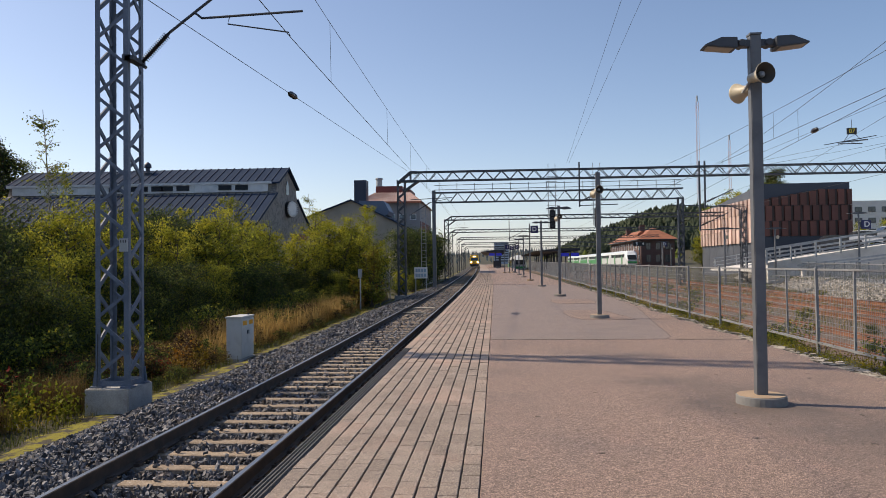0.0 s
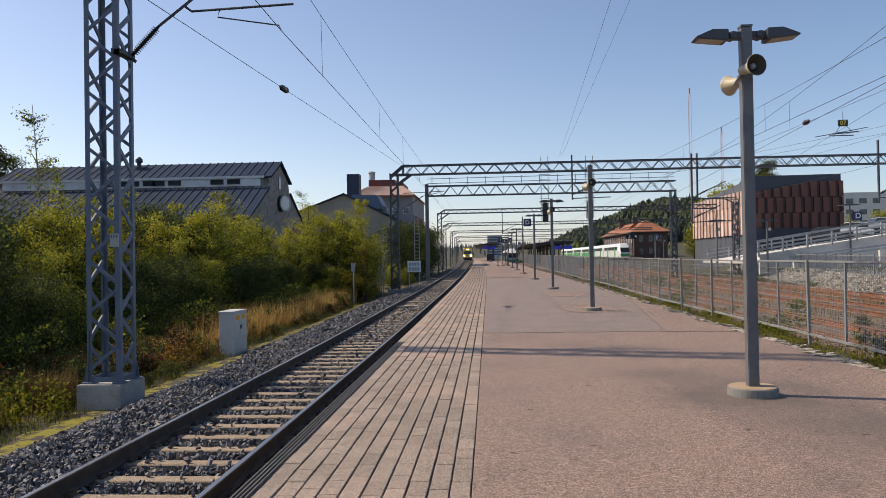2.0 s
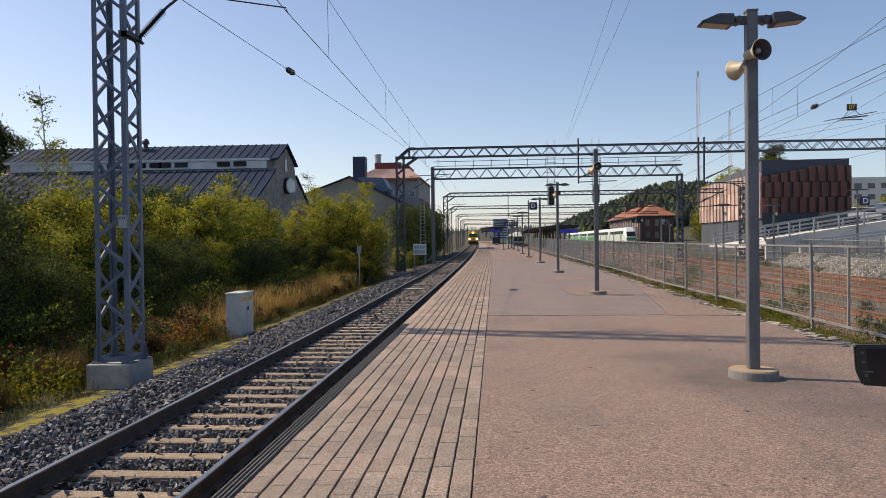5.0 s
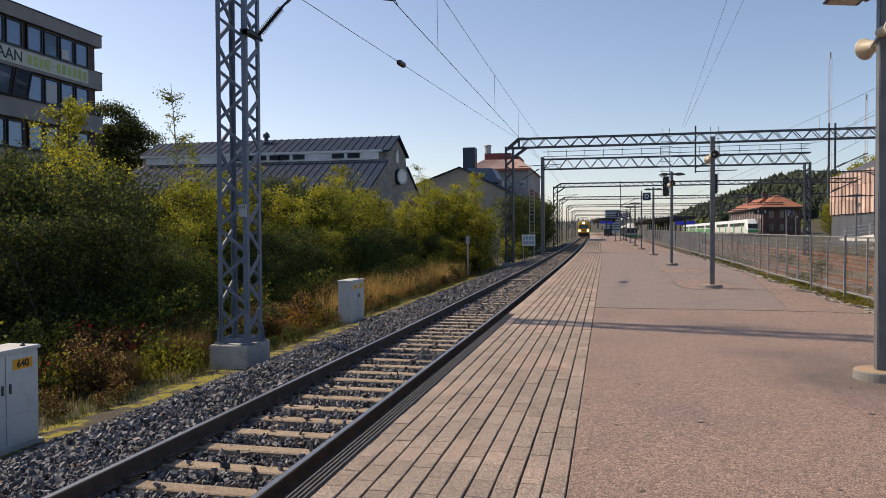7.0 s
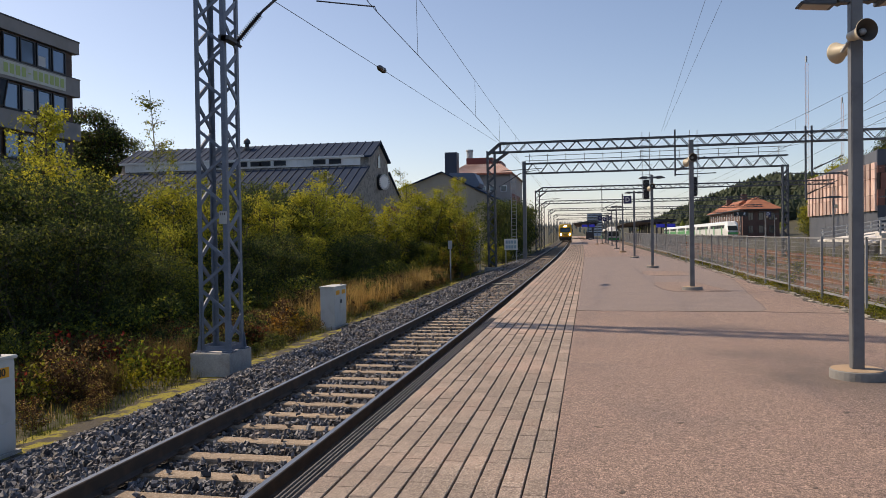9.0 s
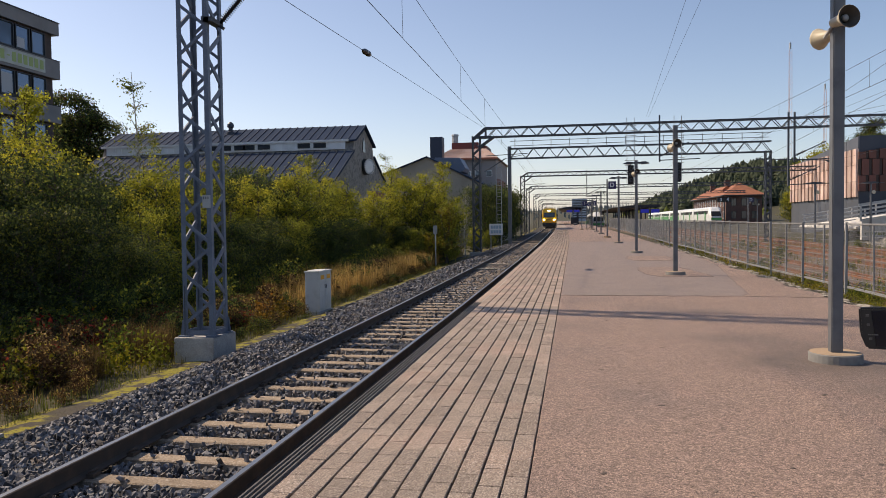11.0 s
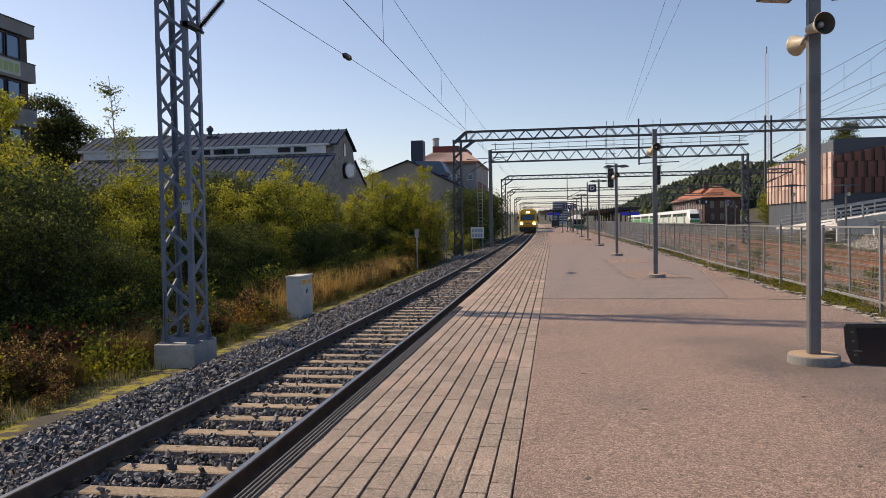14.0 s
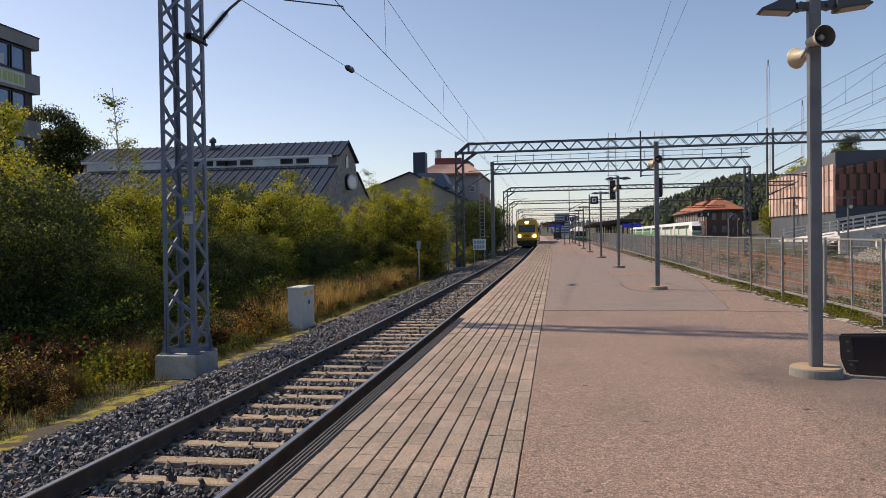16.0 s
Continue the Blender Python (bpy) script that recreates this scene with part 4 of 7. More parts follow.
fp, fd = f0.lerp(f1, 0.275), (f1 - f0).normalized()
lathe(bm, [(0.015, -0.55), (0.03, -0.45), (0.07, -0.34), (0.10, -0.22), (0.10, -0.05), (0.075, 0.0), (0.10, 0.06), (0.10, 0.2), (0.07, 0.34), (0.03, 0.45), (0.015, 0.55)], 12, Matrix.Translation(fp) @ fd.to_track_quat("Z", "Y").to_matrix().to_4x4())
tagged(part("wire_insulator", bm, INSULATOR, smooth=True), "egg-shaped dark insulator on an overhead wire", "insulator")
wire("platform_wire", [(5.0, G1, 8.44), (3.75, 0, 12.29)], 0.006)
wire("platform_wire", [(5.15, G1, 8.44), (4.92, 0, 12.25)], 0.006)
wire("contact_wire", [(9.9, -10, 5.9), (9.95, G1, 5.85), (10.0, 250, 5.8)], 0.008)
wire("messenger_wire", sag((9.9, -6, 7.5), (9.95, G1, 7.5), 0.69, 20) + sag((9.95, G1, 7.5), (10.0, 108, 7.5), 0.5)[1:], 0.007)
wire("contact_wire", [(8.0, -8, 5.95), (13.1, G1, 5.85), (14.6, 250, 5.8)], 0.008)
wire("messenger_wire", [(8.6 + 0.088 * y, y, 6.9 + 0.00158 * (y - 36) ** 2) for y in steps([(4, G1, 4)])] + sag((13.1, G1, 7.27), (14.0, 108, 7.3), 0.35)[1:], 0.007)
wire("contact_wire", [(19.6, -10, 5.9), (19.6, G1, 5.85), (19.6, 250, 5.8)], 0.008)
wire("messenger_wire", sag((19.6, -6, 7.5), (19.6, G1, 7.5), 0.35) + sag((19.6, G1, 7.5), (19.6, 108, 7.5), 0.35)[1:], 0.007)
for x, y, z in ((9.93, 26.9, 6.82), (11.02, 27.5, 7.01), (9.94, 38.0, 6.95), (12.1, 40.0, 6.92)):
    wire("dropper", [(x, y, 5.88), (x, y, z)], 0.005)
wire("cross_wire", [(17.4, G1, 8.6), (17.2, 20, 8.45)], 0.008)
wire("cross_wire", [(20.1, G1, 7.5), (16.3, 31.9, 7.5), (12.0, 10, 7.5)], 0.008)
wire("cross_wire", [(14.2, G1, 7.6), (24.0, 36, 8.4)], 0.008)
wire("cross_wire", [(12.0, G1, 7.0), (30.0, 40, 9.2)], 0.008)
# hanging section sign with two guide horns
hs = thing("hanging_sign", "small dark sign with yellow figures hanging from a wire", "sign", (21.1, 45, 0))
bm = bmesh.new()
box(bm, -0.28, 0.28, -0.03, 0.03, 8.95, 9.33)
part("panel", bm, LETTER_BLACK, hs)
words("07", hs, (0, -0.035, 9.14), 0.36, mat("sign_yellow", (0.75, 0.55, 0.05), 0.5))
bm = bmesh.new()
bar(bm, (-0.15, 0, 9.0), (-0.45, 0, 8.55), 0.025)
bar(bm, (0.15, 0, 9.0), (0.5, 0, 8.65), 0.025)
bar(bm, (0, 0, 9.3), (0, 0, 9.8), 0.02)
bar(bm, (-1.6, 0, 8.35), (1.4, 0, 8.85), 0.04)
bar(bm, (-0.6, 0, 8.5), (0.9, 0, 8.62), 0.07)
bar(bm, (-0.8, 0, 8.4), (0.6, 0, 8.4), 0.05)
part("horn_gap", bm, DARK_STEEL, hs)
bm = bmesh.new()
lathe(bm, [(0.02, -0.4), (0.12, -0.25), (0.15, 0.0), (0.12, 0.25), (0.02, 0.4)], 10, pose(17.3, 41, 8.55, 90, 0, 0))
tagged(part("wire_insulator", bm, INSULATOR, smooth=True), "egg-shaped dark insulator on an overhead wire", "insulator")


# ---------- signals ----------
def signal(x, y, z):
    s = thing("railway_signal", "black railway signal head hanging below a gantry", "signal", (x, y, 0), "railway signals")
    bm = bmesh.new()
    box(bm, -0.19, 0.19, -0.12, 0.12, z, z + 1.3)
    part("board", bm, BLACK, s, bevel=0.04)
    for k in range(3):
        bm = bmesh.new()
        lathe(bm, [(0.12, 0.0), (0.13, 0.02), (0.13, 0.2), (0.12, 0.2), (0.11, 0.03), (0.02, 0.03)], 16, Matrix.Translation((0, -0.12, z + 0.28 + k * 0.37)) @ Matrix.Rotation(math.pi / 2, 4, "X"))
        part("lens_hood", bm, DARK_STEEL, s)
    bm = bmesh.new()
    for dx in (-0.24, 0.24):
        bar(bm, (dx, 0.1, z + 0.1), (dx, 0.1, 8.4), 0.035)
    for k in range(9):
        bar(bm, (-0.38, 0.1, z + 1.3 + k * 0.33), (0.38, 0.1, z + 1.3 + k * 0.33), 0.03)
    part("hanger", bm, STEEL, s)


signal(3.95, 51.0, 3.9)
signal(7.0, 51.0, 4.0)

# ---------- buildings ----------
ROOF_METAL = mat("dark_blue_grey_metal_roof", (0.024, 0.042, 0.078), 0.75, 0.0, spec=0.06, spots=((0.6, (0.033, 0.053, 0.09), 0.45, 0.7, 4), (8, (0.02, 0.032, 0.056), 0.5, 0.75, 4)))
STONE_WALL = mat("grey_stone_wall", (0.27, 0.25, 0.225), 0.9, spots=((3.2, (0.16, 0.15, 0.14), 0.45, 0.6, 5), (9, (0.36, 0.34, 0.31), 0.52, 0.7, 4)), bump=0.03, bump_scale=6)
WHITE_BOARD = mat("white_boarding", (0.82, 0.83, 0.82), 0.6, spots=((1.5, (0.70, 0.71, 0.70), 0.45, 0.7, 5),))
BEIGE = mat("beige_render", (0.36, 0.32, 0.26), 0.9, spots=((0.5, (0.30, 0.265, 0.215), 0.45, 0.7, 5),))
GREY_RENDER = mat("grey_render", (0.31, 0.29, 0.275), 0.9, spots=((0.4, (0.26, 0.245, 0.235), 0.45, 0.7, 5),))
RED_ROOF = mat("faded_red_metal_roof", (0.38, 0.25, 0.21), 0.6, 0.1, spots=((0.7, (0.46, 0.35, 0.31), 0.45, 0.65, 5),))
RED_DARK = mat("dark_red_paint", (0.16, 0.035, 0.03), 0.6)
TILE_ROOF = mat("orange_tile_roof", (0.30, 0.115, 0.06), 0.85, spots=((0.8, (0.22, 0.08, 0.045), 0.42, 0.7, 5),))
BRICK = mat("dark_brick", (0.10, 0.055, 0.045), 0.9, spots=((0.6, (0.13, 0.07, 0.055), 0.45, 0.7, 5),))
SPANDREL = mat("grey_spandrel", (0.24, 0.225, 0.22), 0.8, spots=((0.8, (0.20, 0.188, 0.182), 0.45, 0.7, 5),))
CREAM_BAND = mat("pale_banner", (0.50, 0.52, 0.47), 0.7, spots=((1.5, (0.42, 0.41, 0.35), 0.45, 0.7, 4),))
# front cladding, its brown darkened for the shade on that face
COPPER_SHADED = mat("shaded_copper_cladding", (0.115, 0.042, 0.032), 0.6, 0.1, spots=((0.5, (0.09, 0.034, 0.027), 0.4, 0.7, 4),), vary=0.22)
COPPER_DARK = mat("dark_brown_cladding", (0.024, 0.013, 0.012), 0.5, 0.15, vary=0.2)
# side cladding, its pink lightened in the colour for the sun on it
PINK_SUNLIT = mat("sunlit_pink_cladding", (0.55, 0.405, 0.345), 0.6, 0.05, spots=((0.5, (0.44, 0.30, 0.25), 0.4, 0.7, 4),), vary=0.32)
DARK_CLAD = mat("dark_grey_cladding", (0.035, 0.045, 0.065), 0.45, 0.3)
GREY_CLAD = mat("grey_cladding", (0.095, 0.105, 0.125), 0.55, 0.2, spots=((0.4, (0.08, 0.09, 0.108), 0.45, 0.7, 4),), vary=0.08)
DARK_HOLE = mat("dark_frame", (0.03, 0.032, 0.035), 0.6)


def seamed_roof(parent, x0, x1, y0, z0, y1, z1, pitch, material, name="roof", thick=0.12):
    """A sloping metal roof between two eaves lines along x, with standing seams."""
    bm = bmesh.new()
    prism(bm, [(y0, z0), (y1, z1), (y1, z1 - thick), (y0, z0 - thick)], "x", x0, x1)
    ob = part(name, bm, material, parent)
    bm = bmesh.new()
    n = int((x1 - x0) / pitch)
    for i in range(n + 1):
        x = x0 + 0.05 + i * (x1 - x0 - 0.1) / n
        bar(bm, (x, y0, z0 + 0.02), (x, y1, z1 + 0.02), 0.05, 0.07)
    tagged(part("seams", bm, DARK_CLAD, ob), kind="stuff")
    return ob


def window(parent, m, w, h, panes=1, glass=None, frame_mat=None, name="window", depth=0.06):
    """A framed window whose face looks along -y of m."""
    fr = bmesh.new()
    t = 0.07
    box(fr, -w / 2, w / 2, -depth, 0.02, 0, t, m)
    box(fr, -w / 2, w / 2, -depth, 0.02, h - t, h, m)
    for k in range(panes + 1):
        x = -w / 2 + t / 2 + k * (w - t) / panes
        box(fr, x - t / 2, x + t / 2, -depth + 0.003, 0.017, t, h - t, m)
    win = part(name, fr, frame_mat or DARK_HOLE, parent)
    gl = bmesh.new()
    box(gl, -w / 2 + t, w / 2 - t, -0.02, 0.0, t, h - t, m)
    part("pane", gl, glass or GLASS_DARK, win)
    return win


# the long stone hall with a clerestory
hall = thing("stone_hall", "long grey stone hall with a dark metal clerestory roof", "building")
HX0, HX1, HYC, RIDGE = -36.3, -15.86, 55.4, 9.10
bm = bmesh.new()
prism(bm, [(48.3, -1.5), (62.5, -1.5), (62.5, 4.6), (58.2, 7.0), (57.9, 7.75), (HYC, 8.95), (52.9, 7.75), (52.6, 6.95), (48.3, 4.6)], "x", HX0, HX1)
part("wall", bm, STONE_WALL, hall)
seamed_roof(hall, HX0 - 0.3, HX1 + 0.25, 52.65, 7.72, HYC, RIDGE, 0.6, ROOF_METAL)
seamed_roof(hall, HX0 - 0.3, HX1 + 0.25, HYC, RIDGE, 58.15, 7.72, 0.6, ROOF_METAL)
seamed_roof(hall, HX0 - 0.3, HX1 + 0.15, 47.8, 4.42, 52.55, 6.92, 0.6, ROOF_METAL)
seamed_roof(hall, HX0 - 0.3, HX1 + 0.15, 58.25, 6.92, 63.0, 4.42, 0.6, ROOF_METAL)
bm = bmesh.new()
box(bm, HX0 + 0.4, HX1 - 0.6, 52.52, 52.66, 7.02, 7.72)
clere = part("clerestory", bm, WHITE_BOARD, hall, "white boarded clerestory wall")
bm = bmesh.new()
for i in range(36):
    box(bm, HX0 + 0.6 + i * 0.55, HX0 + 0.63 + i * 0.55, 52.49, 52.53, 7.05, 7.62)
tagged(part("boarding", bm, WHITE_BOARD, clere), kind="stuff")
bm = bmesh.new()
box(bm, HX0, HX1 - 0.3, 52.40, 52.60, 7.58, 7.74)
part("fascia", bm, WHITE, hall)
for x in (-19.0, -23.4, -25.3, -27.3):
    for s in (-0.62, 0.62):
        window(hall, pose(x + s, 52.50, 7.16), 0.95, 0.36, 1, GLASS_DARK)
bm = bmesh.new()
lathe(bm, [(0.28, 0.0), (0.28, 0.25), (0.14, 0.3), (0.14, 0.55), (0.24, 0.6), (0.22, 0.8), (0.08, 0.95)], 14, pose(-26.5, 54.7, 8.55) @ Matrix.Scale(1.15, 4))
part("roof_vent", bm, DARK_CLAD, hall)
# round toothed ornament, turned a little towards the railway, and arched window in the gable
face = Matrix.Translation((HX1 + 0.45, 55.3, 5.9)) @ Matrix.Rotation(radians(-24), 4, "Z") @ Matrix.Rotation(math.pi / 2, 4, "Y")
bm = bmesh.new()
lathe(bm, [(0.62, -0.45), (0.62, 0.0), (0.02, 0.01)], 28, face)
orn = part("round_ornament", bm, DARK_HOLE, hall, "round dark ornament with pale teeth")
bm = bmesh.new()
lathe(bm, [(0.46, 0.0), (0.46, 0.04), (0.02, 0.05)], 28, face)
part("disc", bm, WHITE, orn)
for k in range(22):
    a = k * math.tau / 22
    bm = bmesh.new()
    bar(bm, face @ Vector((0.45 * math.cos(a), 0.45 * math.sin(a), 0.03)), face @ Vector((0.60 * math.cos(a), 0.60 * math.sin(a), 0.03)), 0.085)
    part("tooth", bm, WHITE, orn)
bm = bmesh.new()
prism(bm, [(55.1, 7.0), (55.75, 7.0), (55.75, 7.7), (55.42, 8.1), (55.1, 7.7)], "x", HX1 + 0.0, HX1 + 0.05)
part("arched_window", bm, GLASS_DARK, hall)
bm = bmesh.new()
box(bm, HX1 + 0.02, HX1 + 0.25, 57.6, 60.6, 3.6, 4.1)
part("red_sign", bm, RED_DARK, hall, "small red sign board")

# beige gabled house
house = thing("beige_house", "beige rendered gable house with a low metal roof", "building")
HY = 78.0
bm = bmesh.new()
prism(bm, [(-24.6, -1.5), (-8.3, -1.5), (-8.3, 4.9), (-15.3, 8.5), (-24.6, 5.1)], "y", HY, 104)
part("wall", bm, BEIGE, house)
bm = bmesh.new()
prism(bm, [(-25.0, 4.95), (-15.3, 8.52), (-7.7, 4.7), (-7.7, 4.8), (-15.3, 8.64), (-25.0, 5.07)], "y", HY - 0.35, 104.3)
part("roof", bm, ROOF_METAL, house)
for i in range(4):
    window(house, pose(-8.28, 81 + i * 5.2, 1.8, 0, 0, 90), 1.5, 1.9, 2)
bm = bmesh.new()
prism(bm, [(-15.6, 7.2), (-12.0, 7.2), (-11.8, 7.6), (-12.4, 8.75), (-15.2, 8.85)], "y", 82, 86)
part("roof_box", bm, mat("blue_grey_box", (0.10, 0.14, 0.20), 0.5), house, "blue-grey metal box on the roof")
bm = bmesh.new()
box(bm, -9.9, -9.7, HY - 0.08, HY - 0.01, -1.2, 5.4)
part("drainpipe", bm, DARK_HOLE, house)
bm = bmesh.new()
for i in range(9):
    box(bm, -8.1 + 0.0, -8.0, 80 + i * 1.2, 80.9 + i * 1.2, 5.3, 6.3)
box(bm, -8.2, -8.1, 79.5, 91, 5.25, 5.4)
part("red_lettering", bm, RED_DARK, house, "row of dark red sign blocks along the eaves")

# tall grey house with a red roof
tall = thing("red_roofed_house", "tall grey house under a faded red metal roof", "building")
bm = bmesh.new()
box(bm, -18.2, -10.2, 100, 118, -1.5, 10.2)
part("wall", bm, GREY_RENDER, tall)
bm = bmesh.new()
z0, z1 = 10.2, 11.9
lo = [bm.verts.new(p) for p in ((-18.7, 99.5, z0), (-9.8, 99.5, z0), (-9.8, 118.5, z0), (-18.7, 118.5, z0))]
hi = [bm.verts.new(p) for p in ((-17.0, 104.5, z1), (-12.1, 104.5, z1), (-12.1, 113, z1), (-17.0, 113, z1))]
for i in range(4):
    j = (i + 1) % 4
    bm.faces.new((lo[i], lo[j], hi[j], hi[i]))
bm.faces.new(hi)
bm.faces.new(lo[::-1])
roof = part("roof", bm, RED_ROOF, tall)
bm = bmesh.new()
for i in range(22):
    t = i / 21
    bar(bm, (-18.6 + 8.7 * t, 99.6, z0 + 0.06), (-17.0 + 4.9 * t, 104.4, z1 + 0.04), 0.07)
tagged(part("seams", bm, RED_ROOF, roof), kind="stuff")
bm = bmesh.new()
box(bm, -18.6, -9.9, 99.4, 99.55, 9.97, 10.22)
part("eaves", bm, mat("red_eaves", (0.40, 0.13, 0.07), 0.6), tall)
bm = bmesh.new()
box(bm, -17.0, -13.2, 104.9, 112, 11.9, 12.9)
box(bm, -13.2, -12.1, 106, 112, 11.9, 12.5)
part("ridge_hood", bm, RED_DARK, tall)
for x in (-14.0, -12.6, -11.1):
    window(tall, pose(x, 99.98, 7.7), 0.85, 0.8, 1, GLASS_BLUE, WHITE)
bm = bmesh.new()
box(bm, -18.45, -16.85, 96, 97.8, -1, 12.8)
part("dark_chimney", bm, mat("dark_blue_shaft", (0.02, 0.03, 0.055), 0.5), tall, "dark blue square shaft")
bm = bmesh.new()
lathe(bm, [(0.45, 0.0), (0.45, 1.0), (0.55, 1.05), (0.5, 1.25), (0.1, 1.3)], 14, pose(-16.6, 105.5, 12.9))
part("roof_vent", bm, STEEL, tall)

# office block
office = thing("office_block", "grey office block with window bands and a faded banner", "building")
OX, OY = -34.15, 44.35
BROWN_PIER = mat("brown_pier_board", (0.075, 0.045, 0.035), 0.7, spots=((2.5, (0.055, 0.033, 0.027), 0.45, 0.7, 4),))
FRAME_DARK = mat("dark_window_frame", (0.02, 0.022, 0.026), 0.5)
bm = bmesh.new()
box(bm, OX - 14, OX, -10, OY, -1.5, 14.9)
part("core", bm, BROWN_PIER, office)
for zz, h in ((14.32, 0.8), (11.4, 1.19), (8.45, 1.12), (5.45, 1.12), (2.45, 1.12), (-1.0, 1.6)):
    bm = bmesh.new()
    box(bm, OX - 0.02, OX + 0.32, -10, OY + 0.35, zz, zz + h)
    box(bm, OX - 14, OX - 0.02, OY + 0.0, OY + 0.35, zz, zz + h)
    sp = part("spandrel", bm, SPANDREL, office)
    bm = bmesh.new()
    box(bm, OX - 0.02, OX + 0.35, -10, OY + 0.38, zz + h, zz + h + 0.05)
    part("flashing", bm, FRAME_DARK, sp)
bm = bmesh.new()
box(bm, OX - 14.3, OX + 0.36, -10.3, OY + 0.39, 15.12, 15.2)
part("roof_edge", bm, FRAME_DARK, office)
PANE_LIGHT = mat("pale_reflecting_glass", (0.16, 0.21, 0.28), 0.05, metal=0.6)
BLIND = mat("pale_blind", (0.45, 0.46, 0.47), 0.8)
for row, (zz, hgt) in enumerate(((0.70, 1.6), (3.68, 1.6), (6.68, 1.6), (9.68, 1.6), (12.70, 1.5))):
    for g in range(6):
        for i in range(4):
            y = OY - 1.45 - g * 5.75 - i * 1.38
            opened = row == 3 and g == 1 and i < 2
            w = window(office, pose(OX + (0.42 if opened else 0.10), y, zz, 13 if opened else 0, 0, 90), 1.24, hgt, 1, PANE_LIGHT if (g * 7 + i * 3 + row) % 5 else GLASS_BLUE, FRAME_DARK, name="tilted_window" if opened else "window", depth=0.1)
            if (row, g, i) in ((4, 0, 1), (3, 0, 1), (3, 0, 2)):
                bm = bmesh.new()
                box(bm, OX + 0.125, OX + 0.132, y - 0.45, y + (0.2 if i == 1 else 0.45), zz + 0.12, zz + (0.75 if row == 4 or i == 1 else 1.35))
                part("blind", bm, BLIND, w, "pale blind behind the glass")
bm = bmesh.new()
box(bm, OX + 0.33, OX + 0.36, 18, 43.25, 11.58, 12.5)
banner = part("banner", bm, CREAM_BAND, office, "faded pale banner with letters and bars")
words("TAAN", banner, (OX + 0.365, 36.32, 12.04), 0.92, LETTER_BLACK, rot=(90, 0, 90))
FADED = mat("faded_green", (0.36, 0.44, 0.16), 0.7)
for i in range(11):
    if i != 4:
        bm = bmesh.new()
        box(bm, OX + 0.362, OX + 0.37, 37.95 + i * 0.48, 38.28 + i * 0.48, 11.76, 12.34)
        part("faded_bar", bm, FADED, banner)
bm = bmesh.new()
box(bm, OX + 0.362, OX + 0.37, 39.92, 40.16, 12.02, 12.10)
part("faded_bar", bm, FADED, banner)

# copper-clad building beyond the yard
clad = thing("clad_building", "metal-clad modern building, sunlit side coloured pale pink, shaded front brown, with a dark base", "building")
CX0, CX1, CY0, CY1 = 28.2, 37.35, 80.0, 103.0
bm = bmesh.new()
prism(bm, [(CX0 + 0.2, -0.5), (CX1 - 0.1, -0.5), (CX1 - 0.1, 9.75), (CX0 + 0.2, 9.68)], "y", CY0 + 0.2, CY0 + 0.6)
prism(bm, [(CY0 + 0.3, -0.5), (CY1, -0.5), (CY1, 8.3), (CY0 + 0.3, 9.68)], "x", CX0 + 0.2, CX1 - 0.1)
part("core", bm, DARK_CLAD, clad)
bm = bmesh.new()
box(bm, CX0 + 0.1, CX1, CY0 + 0.05, CY0 + 0.22, -0.4, 4.1)
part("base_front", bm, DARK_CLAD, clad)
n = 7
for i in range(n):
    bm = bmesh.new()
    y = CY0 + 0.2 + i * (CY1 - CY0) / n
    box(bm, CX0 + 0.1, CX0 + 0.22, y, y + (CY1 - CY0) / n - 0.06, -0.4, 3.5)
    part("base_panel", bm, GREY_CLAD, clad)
    bm = bmesh.new()
    yb = y + (CY1 - CY0) / n - 0.06
    za, zb = 9.62 - (y - CY0) * 0.0575, 9.62 - (yb - CY0) * 0.0575
    prism(bm, [(y, 7.3), (yb, 7.3), (yb, zb), (y, za)], "x", CX0 + 0.08, CX0 + 0.21)
    part("attic_panel", bm, GREY_CLAD, clad)
for row in range(3):
    z0, z1 = 4.1 + row * 1.62, 4.1 + row * 1.62 + 1.6
    x = CX0 + 0.02
    k = row % 2
    while x < CX1 - 0.1:
        w = (0.66, 0.30)[k % 2]
        w = min(w, CX1 - x)
        top = z1
        if row == 2:
            top = min(z1 + 0.05, 8.05 + (x - CX0) * 0.165)
        if top > z0 + 0.3:
            bm = bmesh.new()
            d = 0.0 if k % 2 == 0 else 0.12
            box(bm, x + 0.02, x + w - 0.01, CY0 - 0.15 + d, CY0 + 0.1, z0 + 0.02, top)
            part("cladding_panel", bm, COPPER_SHADED if k % 2 == 0 else COPPER_DARK, clad)
        x += w
        k += 1
    y = CY0 + 0.1
    k = 0
    while y < CY1:
        w = (0.95, 0.45)[(k + row) % 2]
        bm = bmesh.new()
        d = 0.0 if k % 2 == 0 else 0.14
        box(bm, CX0 - 0.15 + d, CX0 + 0.1, y + 0.02, min(y + w, CY1) - 0.02, z0 - 0.55 + 0.02, z1 - 0.55)
        part("cladding_panel", bm, PINK_SUNLIT, clad)
        y += w
        k += 1

# station building with a hipped tile roof
st = thing("station_building", "dark brick station building with an orange hipped tile roof", "building", (0, 0, 0.4))
bm = bmesh.new()
box(bm, 38.9, 47.7, 200, 252, -0.6, 7.5)
part("wall", bm, BRICK, st)
bm = bmesh.new()
lo = [bm.verts.new(p) for p in ((37.9, 199, 7.2), (48.7, 199, 7.2), (48.7, 253, 7.2), (37.9, 253, 7.2))]
hi = [bm.verts.new(p) for p in ((43.1, 205, 10.5), (43.5, 205, 10.5), (43.5, 247, 10.5), (43.1, 247, 10.5))]
